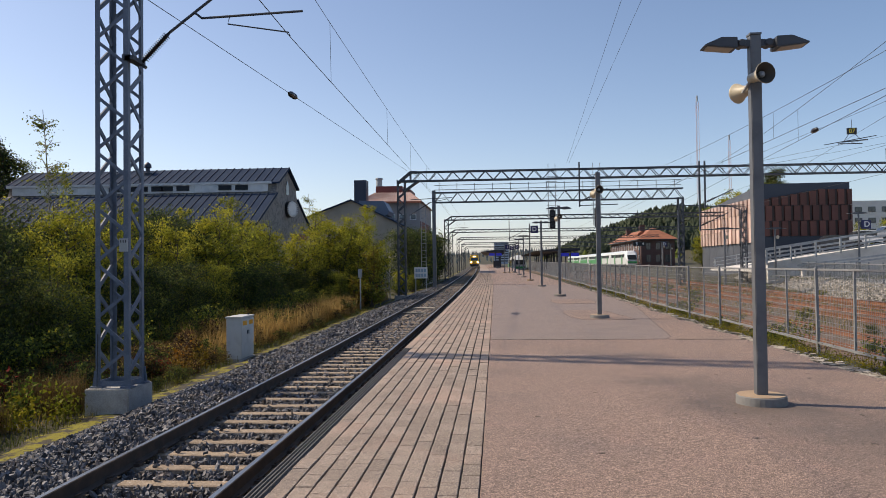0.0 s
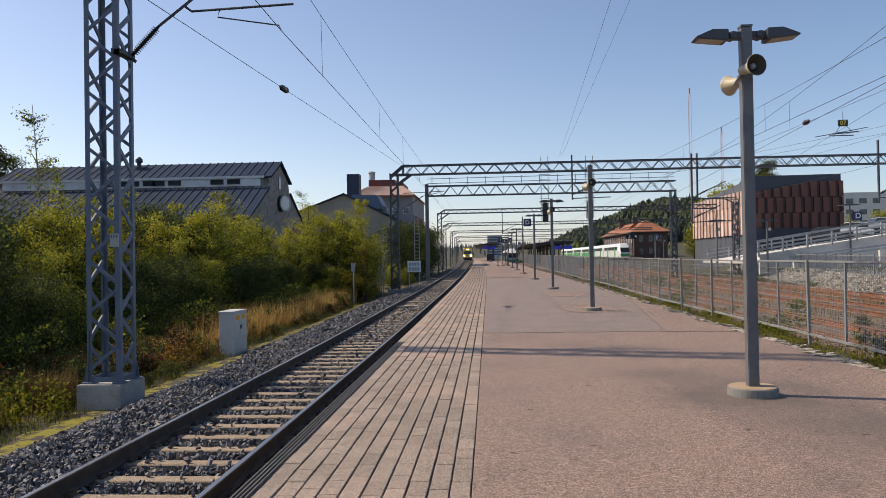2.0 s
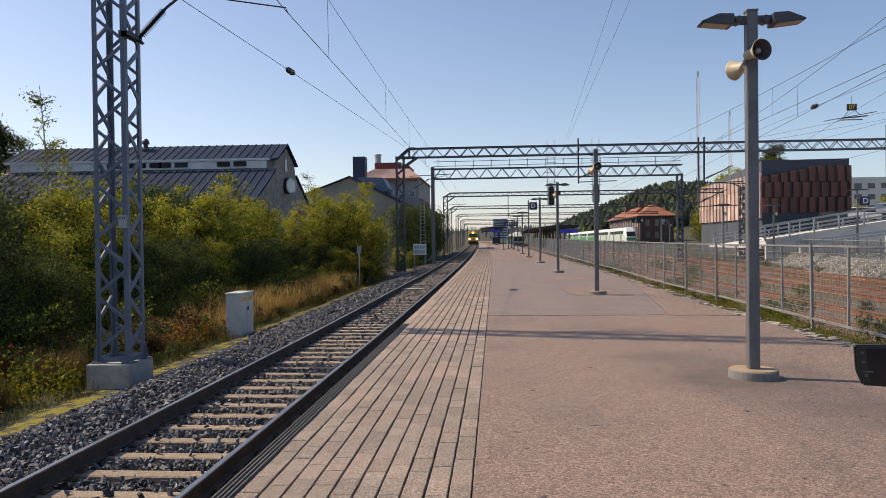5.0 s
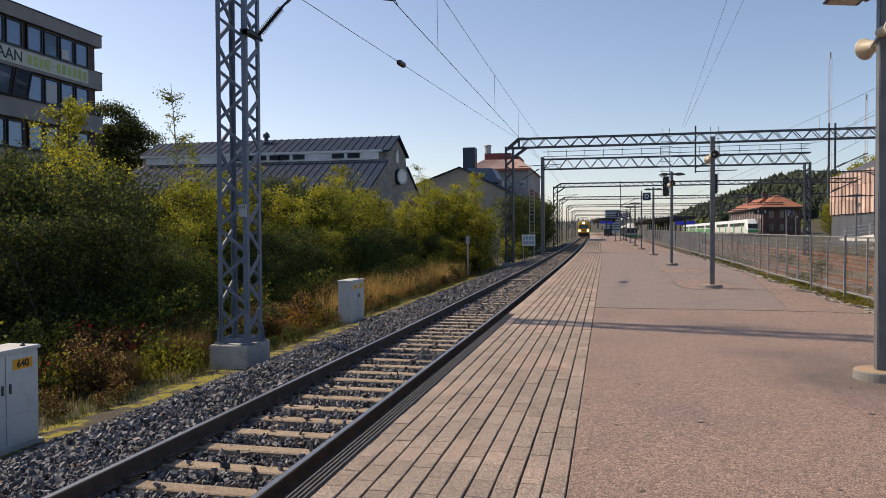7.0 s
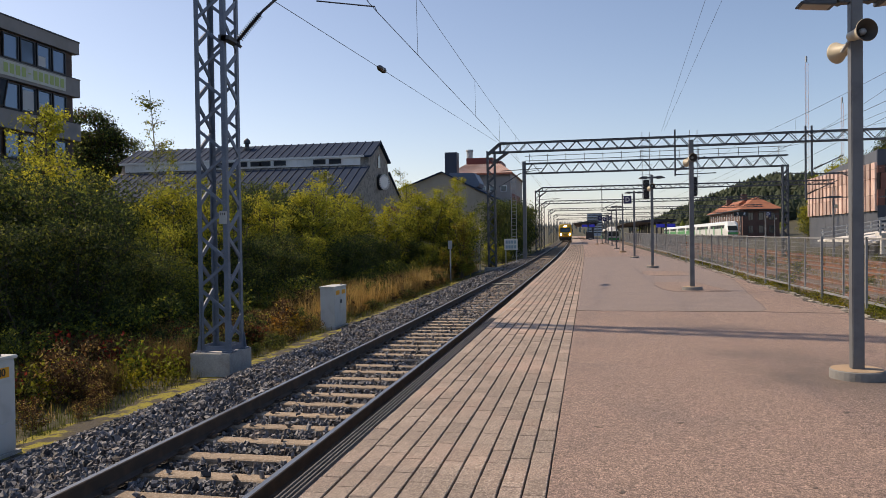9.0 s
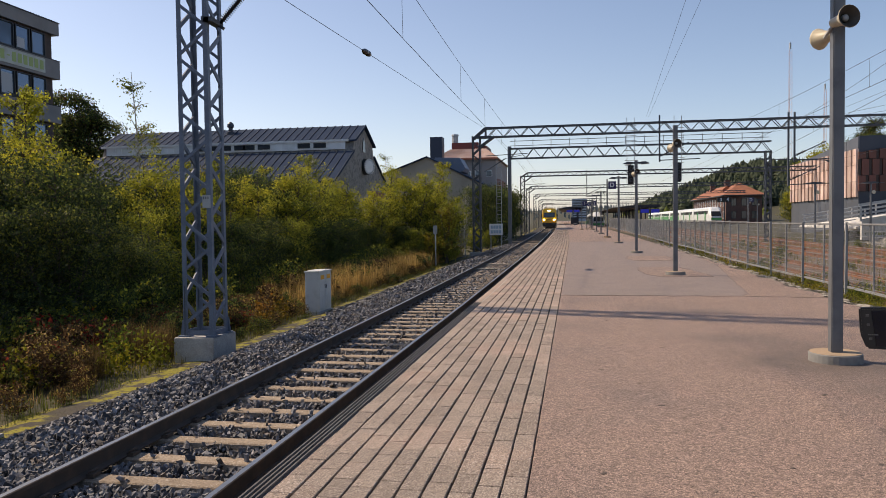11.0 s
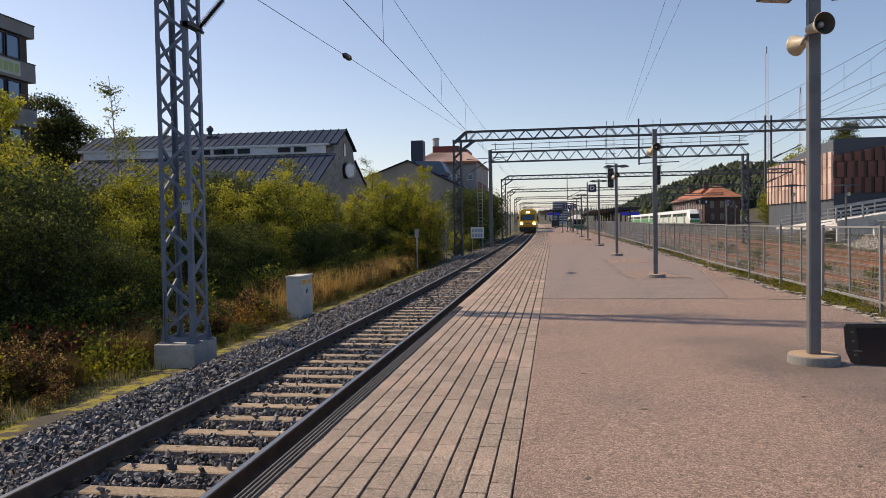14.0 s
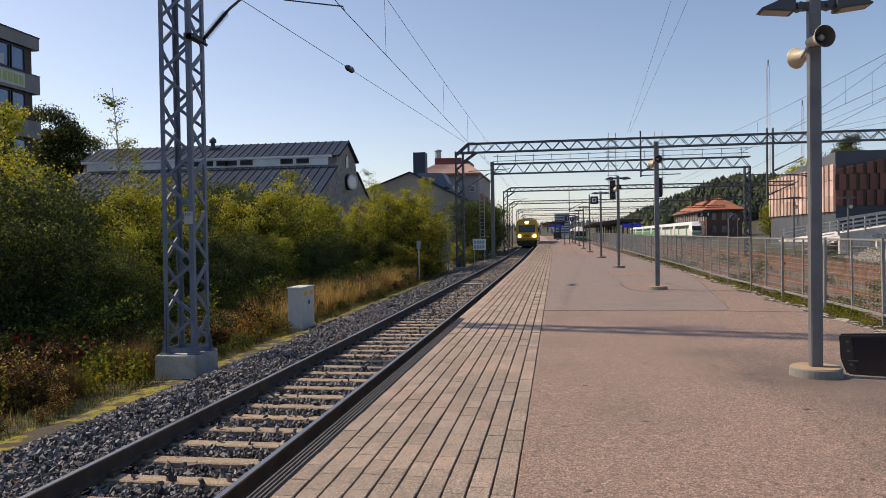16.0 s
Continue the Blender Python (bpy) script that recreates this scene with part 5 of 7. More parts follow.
for i in range(4):
    j = (i + 1) % 4
    bm.faces.new((lo[i], lo[j], hi[j], hi[i]))
bm.faces.new(hi)
bm.faces.new(lo[::-1])
roof = part("roof", bm, TILE_ROOF, st)
bm = bmesh.new()
box(bm, 37.85, 48.75, 198.9, 199.05, 7.0, 7.3)
box(bm, 37.85, 38.0, 199.05, 253, 7.0, 7.3)
part("gutter", bm, DARK_HOLE, roof)
bm = bmesh.new()
prism(bm, [(39.6, 8.1), (41.8, 8.1), (41.8, 9.1), (40.7, 9.9), (39.6, 9.1)], "y", 208, 212)
part("dormer", bm, TILE_ROOF, roof)
for i in range(13):
    for z in (1.2, 4.5):
        window(st, pose(38.88, 203 + i * 3.8, z, 0, 0, -90), 1.3, 1.9, 2, GLASS_DARK, WHITE)
for x in (40.8, 43.3, 45.8):
    for z in (1.2, 4.5):
        window(st, pose(x, 199.98, z), 1.2, 1.9, 2, GLASS_DARK, DARK_HOLE)
for x, y in ((41.6, 212), (43.3, 222), (42.0, 236)):
    bm = bmesh.new()
    box(bm, x - 0.65, x + 0.65, y - 0.65, y + 0.65, 8.5, 11.6)
    ch = part("chimney", bm, BRICK, st)
    bm = bmesh.new()
    box(bm, x - 0.75, x + 0.75, y - 0.75, y + 0.75, 11.6, 11.8)
    part("cap", bm, DARK_HOLE, ch)
sp2 = thing("platform_sign", "black platform sign with white numbers", "sign", (28.9, 150, 0.65))
bm = bmesh.new()
box(bm, -1.3, 1.3, -0.05, 0.05, 4.15, 5.05)
part("panel", bm, LETTER_BLACK, sp2)
words("3", sp2, (-0.62, -0.06, 4.6), 0.9, LETTER_WHITE)
words("4", sp2, (0.62, -0.06, 4.6), 0.9, LETTER_WHITE)
bm = bmesh.new()
box(bm, -0.1, 0.1, -0.05, 0.05, -0.7, 4.2)
part("pole", bm, DARK_STEEL, sp2)
sign_post((33.2, 150.0, 0.6), "D", 4.55, 1.0)

# pale apartment block far behind
flats = thing("apartment_block", "pale distant apartment block with dark window rows", "building")
bm = bmesh.new()
box(bm, 92, 140, 200, 215, -1, 17)
part("wall", bm, mat("pale_render", (0.72, 0.68, 0.61), 0.9, spots=((0.3, (0.64, 0.60, 0.54), 0.45, 0.7, 4),)), flats)
for k in range(5):
    for i in range(7):
        window(flats, pose(95 + i * 3.4, 199.95, 2.5 + k * 2.9), 1.8, 1.3, 2)
# glassy office far along the track
far_off = thing("distant_tower", "distant pale blue-grey office tower beyond the station", "building")
bm = bmesh.new()
box(bm, -1, 14, 760, 790, 0, 24)
# the wall colour is paled and blued to stand in for distance haze
part("wall", bm, mat("haze_tinted_facade", (0.36, 0.42, 0.50), 0.7), far_off)
for k in range(8):
    bm = bmesh.new()
    box(bm, -0.5, 13.5, 759.6, 760.1, 4 + k * 2.5, 5.2 + k * 2.5)
    part("window_band", bm, GLASS_BLUE, far_off)

# parking ramp
PALE_CONCRETE = mat("pale_ramp_concrete", (0.62, 0.60, 0.56), 0.85, spots=((1.2, (0.50, 0.485, 0.45), 0.45, 0.72, 6), (20, (0.66, 0.64, 0.60), 0.55, 0.75, 3)))
ramp = thing("parking_ramp", "long concrete parking ramp with grey steel guard rails", "ramp")
SL = (4.06 - 2.55) / (31.9 - 21.3) + 0.004


def ramp_z(x, z):
    return z + (x - 21.3) * SL


bm = bmesh.new()
prism(bm, [(21.6, -0.2), (48, -0.2), (48, ramp_z(48, 1.35)), (21.6, ramp_z(21.6, 1.35))], "y", 60.3, 60.6)
part("side_wall", bm, PALE_CONCRETE, ramp, "pale concrete side wall")
bm = bmesh.new()
prism(bm, [(21.6, ramp_z(21.6, 1.35)), (48, ramp_z(48, 1.35)), (48, ramp_z(48, 1.15)), (21.6, ramp_z(21.6, 1.15))], "y", 60.25, 61.5)
prism(bm, [(21.6, ramp_z(21.6, 0.75)), (48, ramp_z(48, 0.75)), (48, ramp_z(48, 0.6)), (21.6, ramp_z(21.6, 0.6))], "y", 61.5, 76)
part("deck", bm, PALE_CONCRETE, ramp)
for z, w in ((2.45, 0.16), (2.1, 0.07), (1.75, 0.16), (1.52, 0.07)):
    bm = bmesh.new()
    bar(bm, (21.3, 60.15, ramp_z(21.3, z)), (48, 60.15, ramp_z(48, z)), 0.06, w)
    part("guard_rail", bm, STEEL, ramp)
for i in range(14):
    x = 21.5 + i * 1.9
    bm = bmesh.new()
    box(bm, x - 0.06, x + 0.06, 60.18, 60.30, ramp_z(x, 1.2), ramp_z(x, 2.5))
    part("guard_post", bm, STEEL, ramp)
for i in range(8):
    x = 23.5 + i * 3.2
    bm = bmesh.new()
    box(bm, x - 0.16, x + 0.16, 58.0, 58.3, -0.2, 1.0 + max(0.0, (x - 24) * 0.12))
    part("column", bm, PALE_CONCRETE, ramp)
for y in (66.5, 75.6):
    for z in (1.05, 1.4, 1.75):
        bm = bmesh.new()
        bar(bm, (21.8, y, ramp_z(21.8, z)), (48, y, ramp_z(48, z)), 0.06, 0.09)
        part("inner_rail", bm, STEEL, ramp)
    for i in range(13):
        x = 22 + i * 2.1
        bm = bmesh.new()
        box(bm, x - 0.05, x + 0.05, y + 0.05, y + 0.14, ramp_z(x, 0.7), ramp_z(x, 1.8))
        part("inner_post", bm, STEEL, ramp)
for z in (0.9, 1.15):
    bm = bmesh.new()
    bar(bm, (23, 58.1, z), (48, 58.1, z + 25 * 0.115), 0.06, 0.14)
    part("lower_rail", bm, STEEL, ramp)


# parked cars on the upper deck

def car(at, colour, turn):
    c = thing("parked_car", colour + " parked car on the ramp deck", "car", at, "parked cars", turn=turn)
    paint = mat(colour + "_car_paint", {"white": (0.7, 0.7, 0.7), "silver": (0.45, 0.46, 0.47), "red": (0.16, 0.02, 0.02), "dark": (0.03, 0.035, 0.045)}[colour], 0.25, 0.2, coat=0.6)
    bm = bmesh.new()
    prism(bm, [(-2.1, 0.3), (2.1, 0.3), (2.15, 0.75), (1.2, 0.92), (-1.75, 0.95), (-2.15, 0.8)], "y", -0.85, 0.85)
    part("body", bm, paint, c, bevel=0.05)
    bm = bmesh.new()
    prism(bm, [(-1.8, 0.93), (1.15, 0.9), (0.45, 1.38), (-1.1, 1.42)], "y", -0.74, 0.74)
    part("cabin", bm, GLASS_DARK, c, bevel=0.05)
    bm = bmesh.new()
    prism(bm, [(-1.15, 1.40), (0.45, 1.37), (0.4, 1.44), (-1.05, 1.47)], "y", -0.72, 0.72)
    part("roof", bm, paint, c)
    for x in (-1.3, 1.3):
        for y in (-0.8, 0.8):
            bm = bmesh.new()
            lathe(bm, [(0.3, -0.1), (0.32, -0.08), (0.32, 0.08), (0.3, 0.1)], 16, Matrix.Translation((x, y, 0.32)) @ Matrix.Rotation(math.pi / 2, 4, "X"))
            part("wheel", bm, BLACK, c)


for x, col in ((33.2, "dark"), (36.0, "white"), (38.6, "silver"), (41.5, "dark"), (44.4, "white")):
    car((x, 74.0, ramp_z(x, 0.75)), col, 0)


# street lamps of the yard and road
def yard_lamp(at, h, double=True):
    y = thing("yard_lamp", "slim grey lamp post in the yard", "street lamp", at, "yard lamps")
    bm = bmesh.new()
    tube(bm, [(0, 0, -0.3), (0, 0, h)], [0.09, 0.07], 8)
    part("pole", bm, POLE_PAINT, y)
    bm = bmesh.new()
    prism(bm, [(-0.9, h - 0.02), (-0.2, h + 0.08), (0.2, h + 0.08), (0.9, h - 0.02), (0.2, h - 0.06), (-0.2, h - 0.06)], "y", -0.15, 0.15)
    part("lamp_head", bm, DARK_STEEL, y)
    bm = bmesh.new()
    lathe(bm, [(0.05, -0.15), (0.15, 0.08), (0.02, 0.09)], 12, pose(0.12, -0.1, h - 0.7, 90, 0, 20))
    part("loudspeaker", bm, CREAM, y)


yard_lamp((18.2, 60, 0), 4.15)
yard_lamp((22.1, 60, 0), 4.1)
yard_lamp((28.5, 60, 0), 5.2)
yard_lamp((28.0, 120, 0), 4.4)
yard_lamp((23.4, 105, 0), 4.4)
dp = thing("platform_sign", "dark blue sign with a white D on a lamp post", "sign", (28.95, 59.8, 0))
bm = bmesh.new()
box(bm, -0.36, 0.36, -0.05, 0.05, 3.95, 4.65)
part("panel", bm, SIGN_BLUE, dp, bevel=0.01)
words("D", dp, (0.05, -0.06, 4.3), 0.6, LETTER_WHITE)
bm = bmesh.new()
box(bm, -0.5, -0.34, -0.03, 0.03, 4.1, 4.5)
part("bracket", bm, DARK_STEEL, dp)

# a lattice mast between the yard and the clad building
ym = thing("yard_mast", "slim grey lattice mast in the yard", "mast", (22.3, 68, 0))
bm = bmesh.new()
leg_lattice(bm, 0, 0, -0.6, 6.3, 0.45, 0.07)
part("lattice", bm, DARK_STEEL, ym)
bm = bmesh.new()
bar(bm, (0.3, 0, 6.4), (-6.5, 0, 6.7), 0.08)
bar(bm, (0.3, 0, 5.9), (-0.9, 0, 6.45), 0.08)
part("arm", bm, DARK_STEEL, ym)


# tall radio masts on the hill
RADIO = mat("red_white_mast", (0.62, 0.42, 0.38), 0.6)


def radio_mast(at, h, w):
    rm = thing("radio_mast", "tall thin red and white lattice radio mast on the hill", "radio mast", at, "radio masts")
    bm = bmesh.new()
    for a in range(3):
        x, y = w * math.cos(a * 2.094), w * math.sin(a * 2.094)
        bar(bm, (x, y, 0), (x * 0.7, y * 0.7, h), 0.11)
        for k in range(int(h / 2)):
            b = a + 1
            bar(bm, (x, y, k * 2), (w * math.cos(b * 2.094), w * math.sin(b * 2.094), k * 2 + 2), 0.07)
    part("lattice", bm, RADIO, rm)
    bm = bmesh.new()
    tube(bm, [(0, 0, h), (0, 0, h + 3)], 0.5, 6)
    part("antenna", bm, STEEL, rm)


radio_mast((108.4, 400, 12), 75, 1.1)
radio_mast((140.4, 450, 12), 62, 1.0)


# ---------- platform roofs ----------
ROOF_DARK = mat("dark_roof_sheet", (0.022, 0.026, 0.033), 0.65)


def canopy(at, x0, x1, y0, y1, z, displays):
    c = thing("platform_roof", "dark flat platform roof on slim posts", "canopy", at, "platform roofs")
    bm = bmesh.new()
    prism(bm, [(x0, z - 0.1), ((x0 + x1) / 2, z + 0.35), (x1, z + 0.35), (x1, z), ((x0 + x1) / 2, z - 0.1)], "y", y0, y1)
    part("roof", bm, ROOF_DARK, c)
    n = int((y1 - y0) / 8)
    for i in range(n + 1):
        for x in (x0 * 0.4 + x1 * 0.6, x0 * 0.2 + x1 * 0.8):
            bm = bmesh.new()
            yy = y0 + 0.5 + i * (y1 - y0 - 1) / n
            box(bm, x - 0.1, x + 0.1, yy - 0.1, yy + 0.1, 0, z)
            part("post", bm, DARK_STEEL, c)
    for dx in displays:
        bm = bmesh.new()
        box(bm, dx - 0.62, dx + 0.62, y0 - 0.4, y0 - 0.2, z - 0.95, z - 0.40)
        part("display", bm, BLUE_LED, c, "blue glowing departure display")
    return c


canopy((0, 0, 0), -3.4, 2.4, 168, 235, 4.4, (-0.7, 0.9))
canopy((0, 0, 0), 6.2, 13.6, 120, 200, 3.6, (11.2, 12.8))
bm = bmesh.new()
box(bm, -0.4, 1.2, 166, 169, 0, 2.3)
tagged(part("waiting_shelter", bm, ROOF_DARK, bevel=0.04), "dark small shelter under the platform roof", "shelter")
for x, y in ((-1.6, 150), (-1.2, 158)):
    bm = bmesh.new()
    lathe(bm, [(0.25, 0), (0.27, 0.05), (0.27, 0.9), (0.2, 1.0)], 14)
    ob = part("litter_bin", bm, DARK_STEEL)
    ob.matrix_basis = pose(x + 2, y, 0)
    tagged(ob, "dark round litter bin on the platform", "bin", "litter bins")
# the neighbouring platform under the second roof
bm = bmesh.new()
box(bm, 8.0, 14.5, 112, 260, -0.9, 0.0)
tagged(part("far_platform", bm, ASPHALT), "second platform with a low kerb", "platform", kind="structure")


# ---------- trains ----------
TRAIN_WHITE = mat("train_white", (0.66, 0.68, 0.67), 0.35, coat=0.3, spots=((0.6, (0.60, 0.62, 0.61), 0.45, 0.7, 4),))
TRAIN_GLASS = mat("train_window", (0.015, 0.018, 0.02), 0.35, spec=0.15)
TRAIN_GREEN = mat("train_green", (0.03, 0.30, 0.08), 0.35, coat=0.3)
YELLOW = mat("railcar_yellow", (0.72, 0.42, 0.015), 0.4, coat=0.2, spots=((1.0, (0.60, 0.34, 0.015), 0.45, 0.72, 5),))
HEADLIGHT = glow("headlight", (1.0, 0.86, 0.58), 14.0)
TOPLIGHT = glow("top_light", (1.0, 0.94, 0.75), 14.0)


def wheelset(parent, y, z=0.0):
    bm = bmesh.new()
    for s in (-1, 1):
        lathe(bm, [(0.44, -0.07), (0.46, -0.05), (0.46, 0.05), (0.44, 0.07)], 20, Matrix.Translation((s * 0.78, y, z + 0.46)) @ Matrix.Rotation(math.pi / 2, 4, "Y"))
    tube(bm, [(-0.8, y, z + 0.46), (0.8, y, z + 0.46)], 0.08, 8)
    part("wheelset", bm, RAIL_SIDE, parent)


def commuter_train(at, cars, turn, length=25.0):
    tr = thing("commuter_train", "white and green electric train standing at the station", "train", at, "waiting trains", turn=turn)
    for c in range(cars):
        y0 = c * length
        bm = bmesh.new()
        a = 2.6 if c == 0 else 0.1
        sect = [(-1.6, 0.35), (1.6, 0.35), (1.62, 2.4), (1.45, 3.55), (0.9, 3.95), (-0.9, 3.95), (-1.45, 3.55), (-1.62, 2.4)]
        prism(bm, sect, "y", y0 + a, y0 + length - 0.4)
        body = part("car_body", bm, TRAIN_WHITE, tr)
        if c == 0:
            bm = bmesh.new()
            r0 = [bm.verts.new((x, y0 + a, z)) for x, z in sect]
            nose = [(-1.15, 0.3, 0.4), (1.15, 0.3, 0.4), (1.2, 0.15, 1.5), (1.1, 1.3, 2.8), (0.7, 2.2, 3.7), (-0.7, 2.2, 3.7), (-1.1, 1.3, 2.8), (-1.2, 0.15, 1.5)]
            r1 = [bm.verts.new((x, y0 + y, z)) for x, y, z in nose]
            for i in range(8):
                j = (i + 1) % 8
                bm.faces.new((r0[i], r0[j], r1[j], r1[i]))
            for q in ((0, 1, 2, 7), (7, 2, 3, 6), (6, 3, 4, 5)):
                bm.faces.new([r1[i] for i in q])
            part("nose", bm, TRAIN_WHITE, tr)
            bm = bmesh.new()
            v = [bm.verts.new(p) for p in ((-1.14, y0 + 0.18, 1.7), (1.14, y0 + 0.18, 1.7), (1.08, y0 + 1.22, 2.85), (-1.08, y0 + 1.22, 2.85))]
            bm.faces.new(v)
            part("windscreen", bm, TRAIN_GLASS, tr)
            bm = bmesh.new()
            box(bm, -1.2, 1.2, y0 + 0.08, y0 + 0.2, 0.75, 1.25)
            part("front_band", bm, TRAIN_GREEN, tr)
            for s in (-1, 1):
                bm = bmesh.new()
                lathe(bm, [(0.12, 0), (0.12, 0.05), (0.02, 0.06)], 12, Matrix.Translation((s * 0.85, y0 + 0.08, 1.5)) @ Matrix.Rotation(math.pi / 2, 4, "X"))
                part("headlight", bm, LENS, tr)
        for k in range(9):
            yy = y0 + 3.8 + k * 2.3
            for s in (-1, 1):
                bm = bmesh.new()
                box(bm, s * 1.58 - 0.10, s * 1.58 + 0.10, yy - 0.95, yy + 0.95, 2.25, 3.05)
                part("window", bm, TRAIN_GLASS, body)
        for yy in (y0 + 6.0, y0 + 17.5):
            for s in (-1, 1):
                bm = bmesh.new()
                box(bm, s * 1.655 - 0.03, s * 1.655 + 0.03, yy - 0.65, yy + 0.65, 0.55, 2.65)
                part("door", bm, TRAIN_GREEN, body)
        if c > 1:
            bm = bmesh.new()
            for s in (-1, 1):
                box(bm, s * 1.645 - 0.02, s * 1.645 + 0.02, y0 + 3, y0 + length - 1, 0.6, 1.95)
            part("green_band", bm, TRAIN_GREEN, body)
        bm = bmesh.new()
        box(bm, -1.3, 1.3, y0 + 3, y0 + length - 3, 0.1, 0.4)
        part("underframe", bm, DARK_STEEL, tr)
        for yy in (3.5, 6.0, length - 6.0, length - 3.5):
            wheelset(tr, y0 + yy, -0.16)
    return tr


commuter_train((34.4, 188.0, 0.6), 6, 0)
commuter_train((6.0, 178, -0.35), 3, 0)

# the yellow railcar
railcar = thing("railcar", "yellow electric railcar with lit headlights and a lowered dark bumper", "train", (0, 0, 0))
bm = bmesh.new()
sect = [(-1.5, 0.95), (1.5, 0.95), (1.56, 1.6), (1.53, 3.1), (1.45, 3.8), (1.22, 4.08), (-1.22, 4.08), (-1.45, 3.8), (-1.53, 3.1), (-1.56, 1.6)]
prism(bm, sect, "y", 0.55, 26.0)
part("body", bm, YELLOW, railcar)
bm = bmesh.new()
r0 = [bm.verts.new((x, 0.56, z)) for x, z in sect]
r1 = [bm.verts.new((x * 0.94, 0.22 + (0.0 if z < 2 else 0.12 * (z - 2)), 0.98 + (z - 0.98) * 0.985)) for x, z in sect]
for i in range(len(sect)):
    j = (i + 1) % len(sect)
    bm.faces.new((r0[i], r0[j], r1[j], r1[i]))
bm.faces.new(r1)
part("cab_front", bm, YELLOW, railcar)
bm = bmesh.new()
tilt = Matrix.Translation((0, 0.22, 2.0)) @ Matrix.Rotation(-math.atan(0.12), 4, "X")
box(bm, -1.18, 1.18, -0.05, 0.02, 0.18, 1.22, tilt)
ws = part("windscreen_frame", bm, BLACK, railcar)
for s in (-1, 1):
    bm = bmesh.new()
    box(bm, s * 0.57 - 0.52, s * 0.57 + 0.52, -0.08, -0.045, 0.26, 1.14, tilt)
    part("windscreen", bm, mat("railcar_glass", (0.06, 0.085, 0.10), 0.08, metal=0.3), ws)
for s in (-1, 1):
    bm = bmesh.new()
    lathe(bm, [(0.16, 0.0), (0.2, 0.03), (0.2, 0.08), (0.02, 0.1)], 18, Matrix.Translation((s * 1.08, 0.24, 1.62)) @ Matrix.Rotation(math.pi / 2, 4, "X"))
    part("headlight", bm, HEADLIGHT, railcar, "lit round headlight")
    bm = bmesh.new()
    lathe(bm, [(0.11, 0.0), (0.13, 0.03), (0.13, 0.08), (0.02, 0.1)], 14, Matrix.Translation((s * 0.16, 0.42, 3.62)) @ Matrix.Rotation(math.pi / 2, 4, "X"))
    part("top_light", bm, TOPLIGHT, railcar, "lit lamp above the windscreen")
for s in (-1, 1):
    bm = bmesh.new()
    box(bm, s * 1.72 - 0.1, s * 1.72 + 0.1, 0.5, 0.58, 2.35, 2.85)
    bar(bm, (s * 1.5, 0.56, 2.8), (s * 1.72, 0.56, 2.8), 0.04)
    part("mirror", bm, BLACK, railcar, "black side mirror")
bm = bmesh.new()
box(bm, -0.42, 0.42, 0.40, 0.50, 3.45, 3.80)
part("lamp_box", bm, BLACK, railcar)
bm = bmesh.new()
for i in range(5):
    box(bm, -0.42 + i * 0.17, -0.30 + i * 0.17, 0.19, 0.23, 1.55, 1.75)
part("number_bars", bm, RED_DARK, railcar, "short dark bars in place of a number")
bm = bmesh.new()
box(bm, -1.45, 1.45, 0.16, 0.30, 1.0, 1.32)
part("bumper_band", bm, mat("orange_yellow_band", (0.62, 0.26, 0.012), 0.5), railcar)
bm = bmesh.new()
prism(bm, [(-1.5, 0.98), (1.5, 0.98), (1.3, 0.18), (-1.3, 0.18)], "y", 0.2, 0.5)
part("snow_plough", bm, BLACK, railcar, "black plough under the cab")
for s in (-1, 1):
    bm = bmesh.new()
    lathe(bm, [(0.1, -0.2), (0.1, 0.25), (0.22, 0.26), (0.22, 0.3), (0.05, 0.32)], 14, Matrix.Translation((s * 0.87, 0.1, 0.82)) @ Matrix.Rotation(math.pi / 2, 4, "X"))
    part("buffer", bm, DARK_STEEL, railcar)
bm = bmesh.new()
box(bm, -1.2, 1.2, 1.0, 25, 0.4, 0.98)
part("underframe", bm, BLACK, railcar)
for yy in (3.0, 5.5, 20.5, 23.0):
    wheelset(railcar, yy)
for k in range(8):
    for s in (-1, 1):
        bm = bmesh.new()
        box(bm, s * 1.53 - 0.03, s * 1.53 + 0.03, 2.6 + k * 2.9, 4.0 + k * 2.9, 2.15, 3.05)
        part("side_window", bm, GLASS_DARK, railcar)
bm = bmesh.new()
for s in (-1, 1):
    bar(bm, (s * 0.6, 3.2, 4.2), (s * 0.6, 4.4, 4.62), 0.05)
    bar(bm, (s * 0.6, 4.4, 4.62), (s * 0.75, 3.3, 5.15), 0.05)
    bar(bm, (s * 0.6, 3.0, 4.15), (s * 0.6, 5.2, 4.15), 0.08)
for y in (3.2, 3.45):
    bar(bm, (-0.95, y, 5.2), (0.95, y, 5.2), 0.06)
part("pantograph", bm, DARK_STEEL, railcar, "raised dark pantograph")
bm = bmesh.new()
box(bm, -0.8, 0.8, 7, 12, 4.1, 4.4)
part("roof_equipment", bm, STEEL, railcar)
RUN = [(0.0, 252.0), (2.0, 242.5), (3.5, 232.0), (6.0, 210.0), (7.5, 195.0), (9.0, 180.0), (12.0, 150.5), (14.0, 130.0), (16.0, 108.0)]

# ---------- plants ----------
LEAF_YELLOW = leafy("yellow_green_leaves", (0.43, 0.395, 0.045), (0.265, 0.28, 0.036))
LEAF_GREEN = leafy("green_leaves", (0.115, 0.15, 0.034), (0.165, 0.18, 0.036))
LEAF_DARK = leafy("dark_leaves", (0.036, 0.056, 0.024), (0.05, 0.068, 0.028))
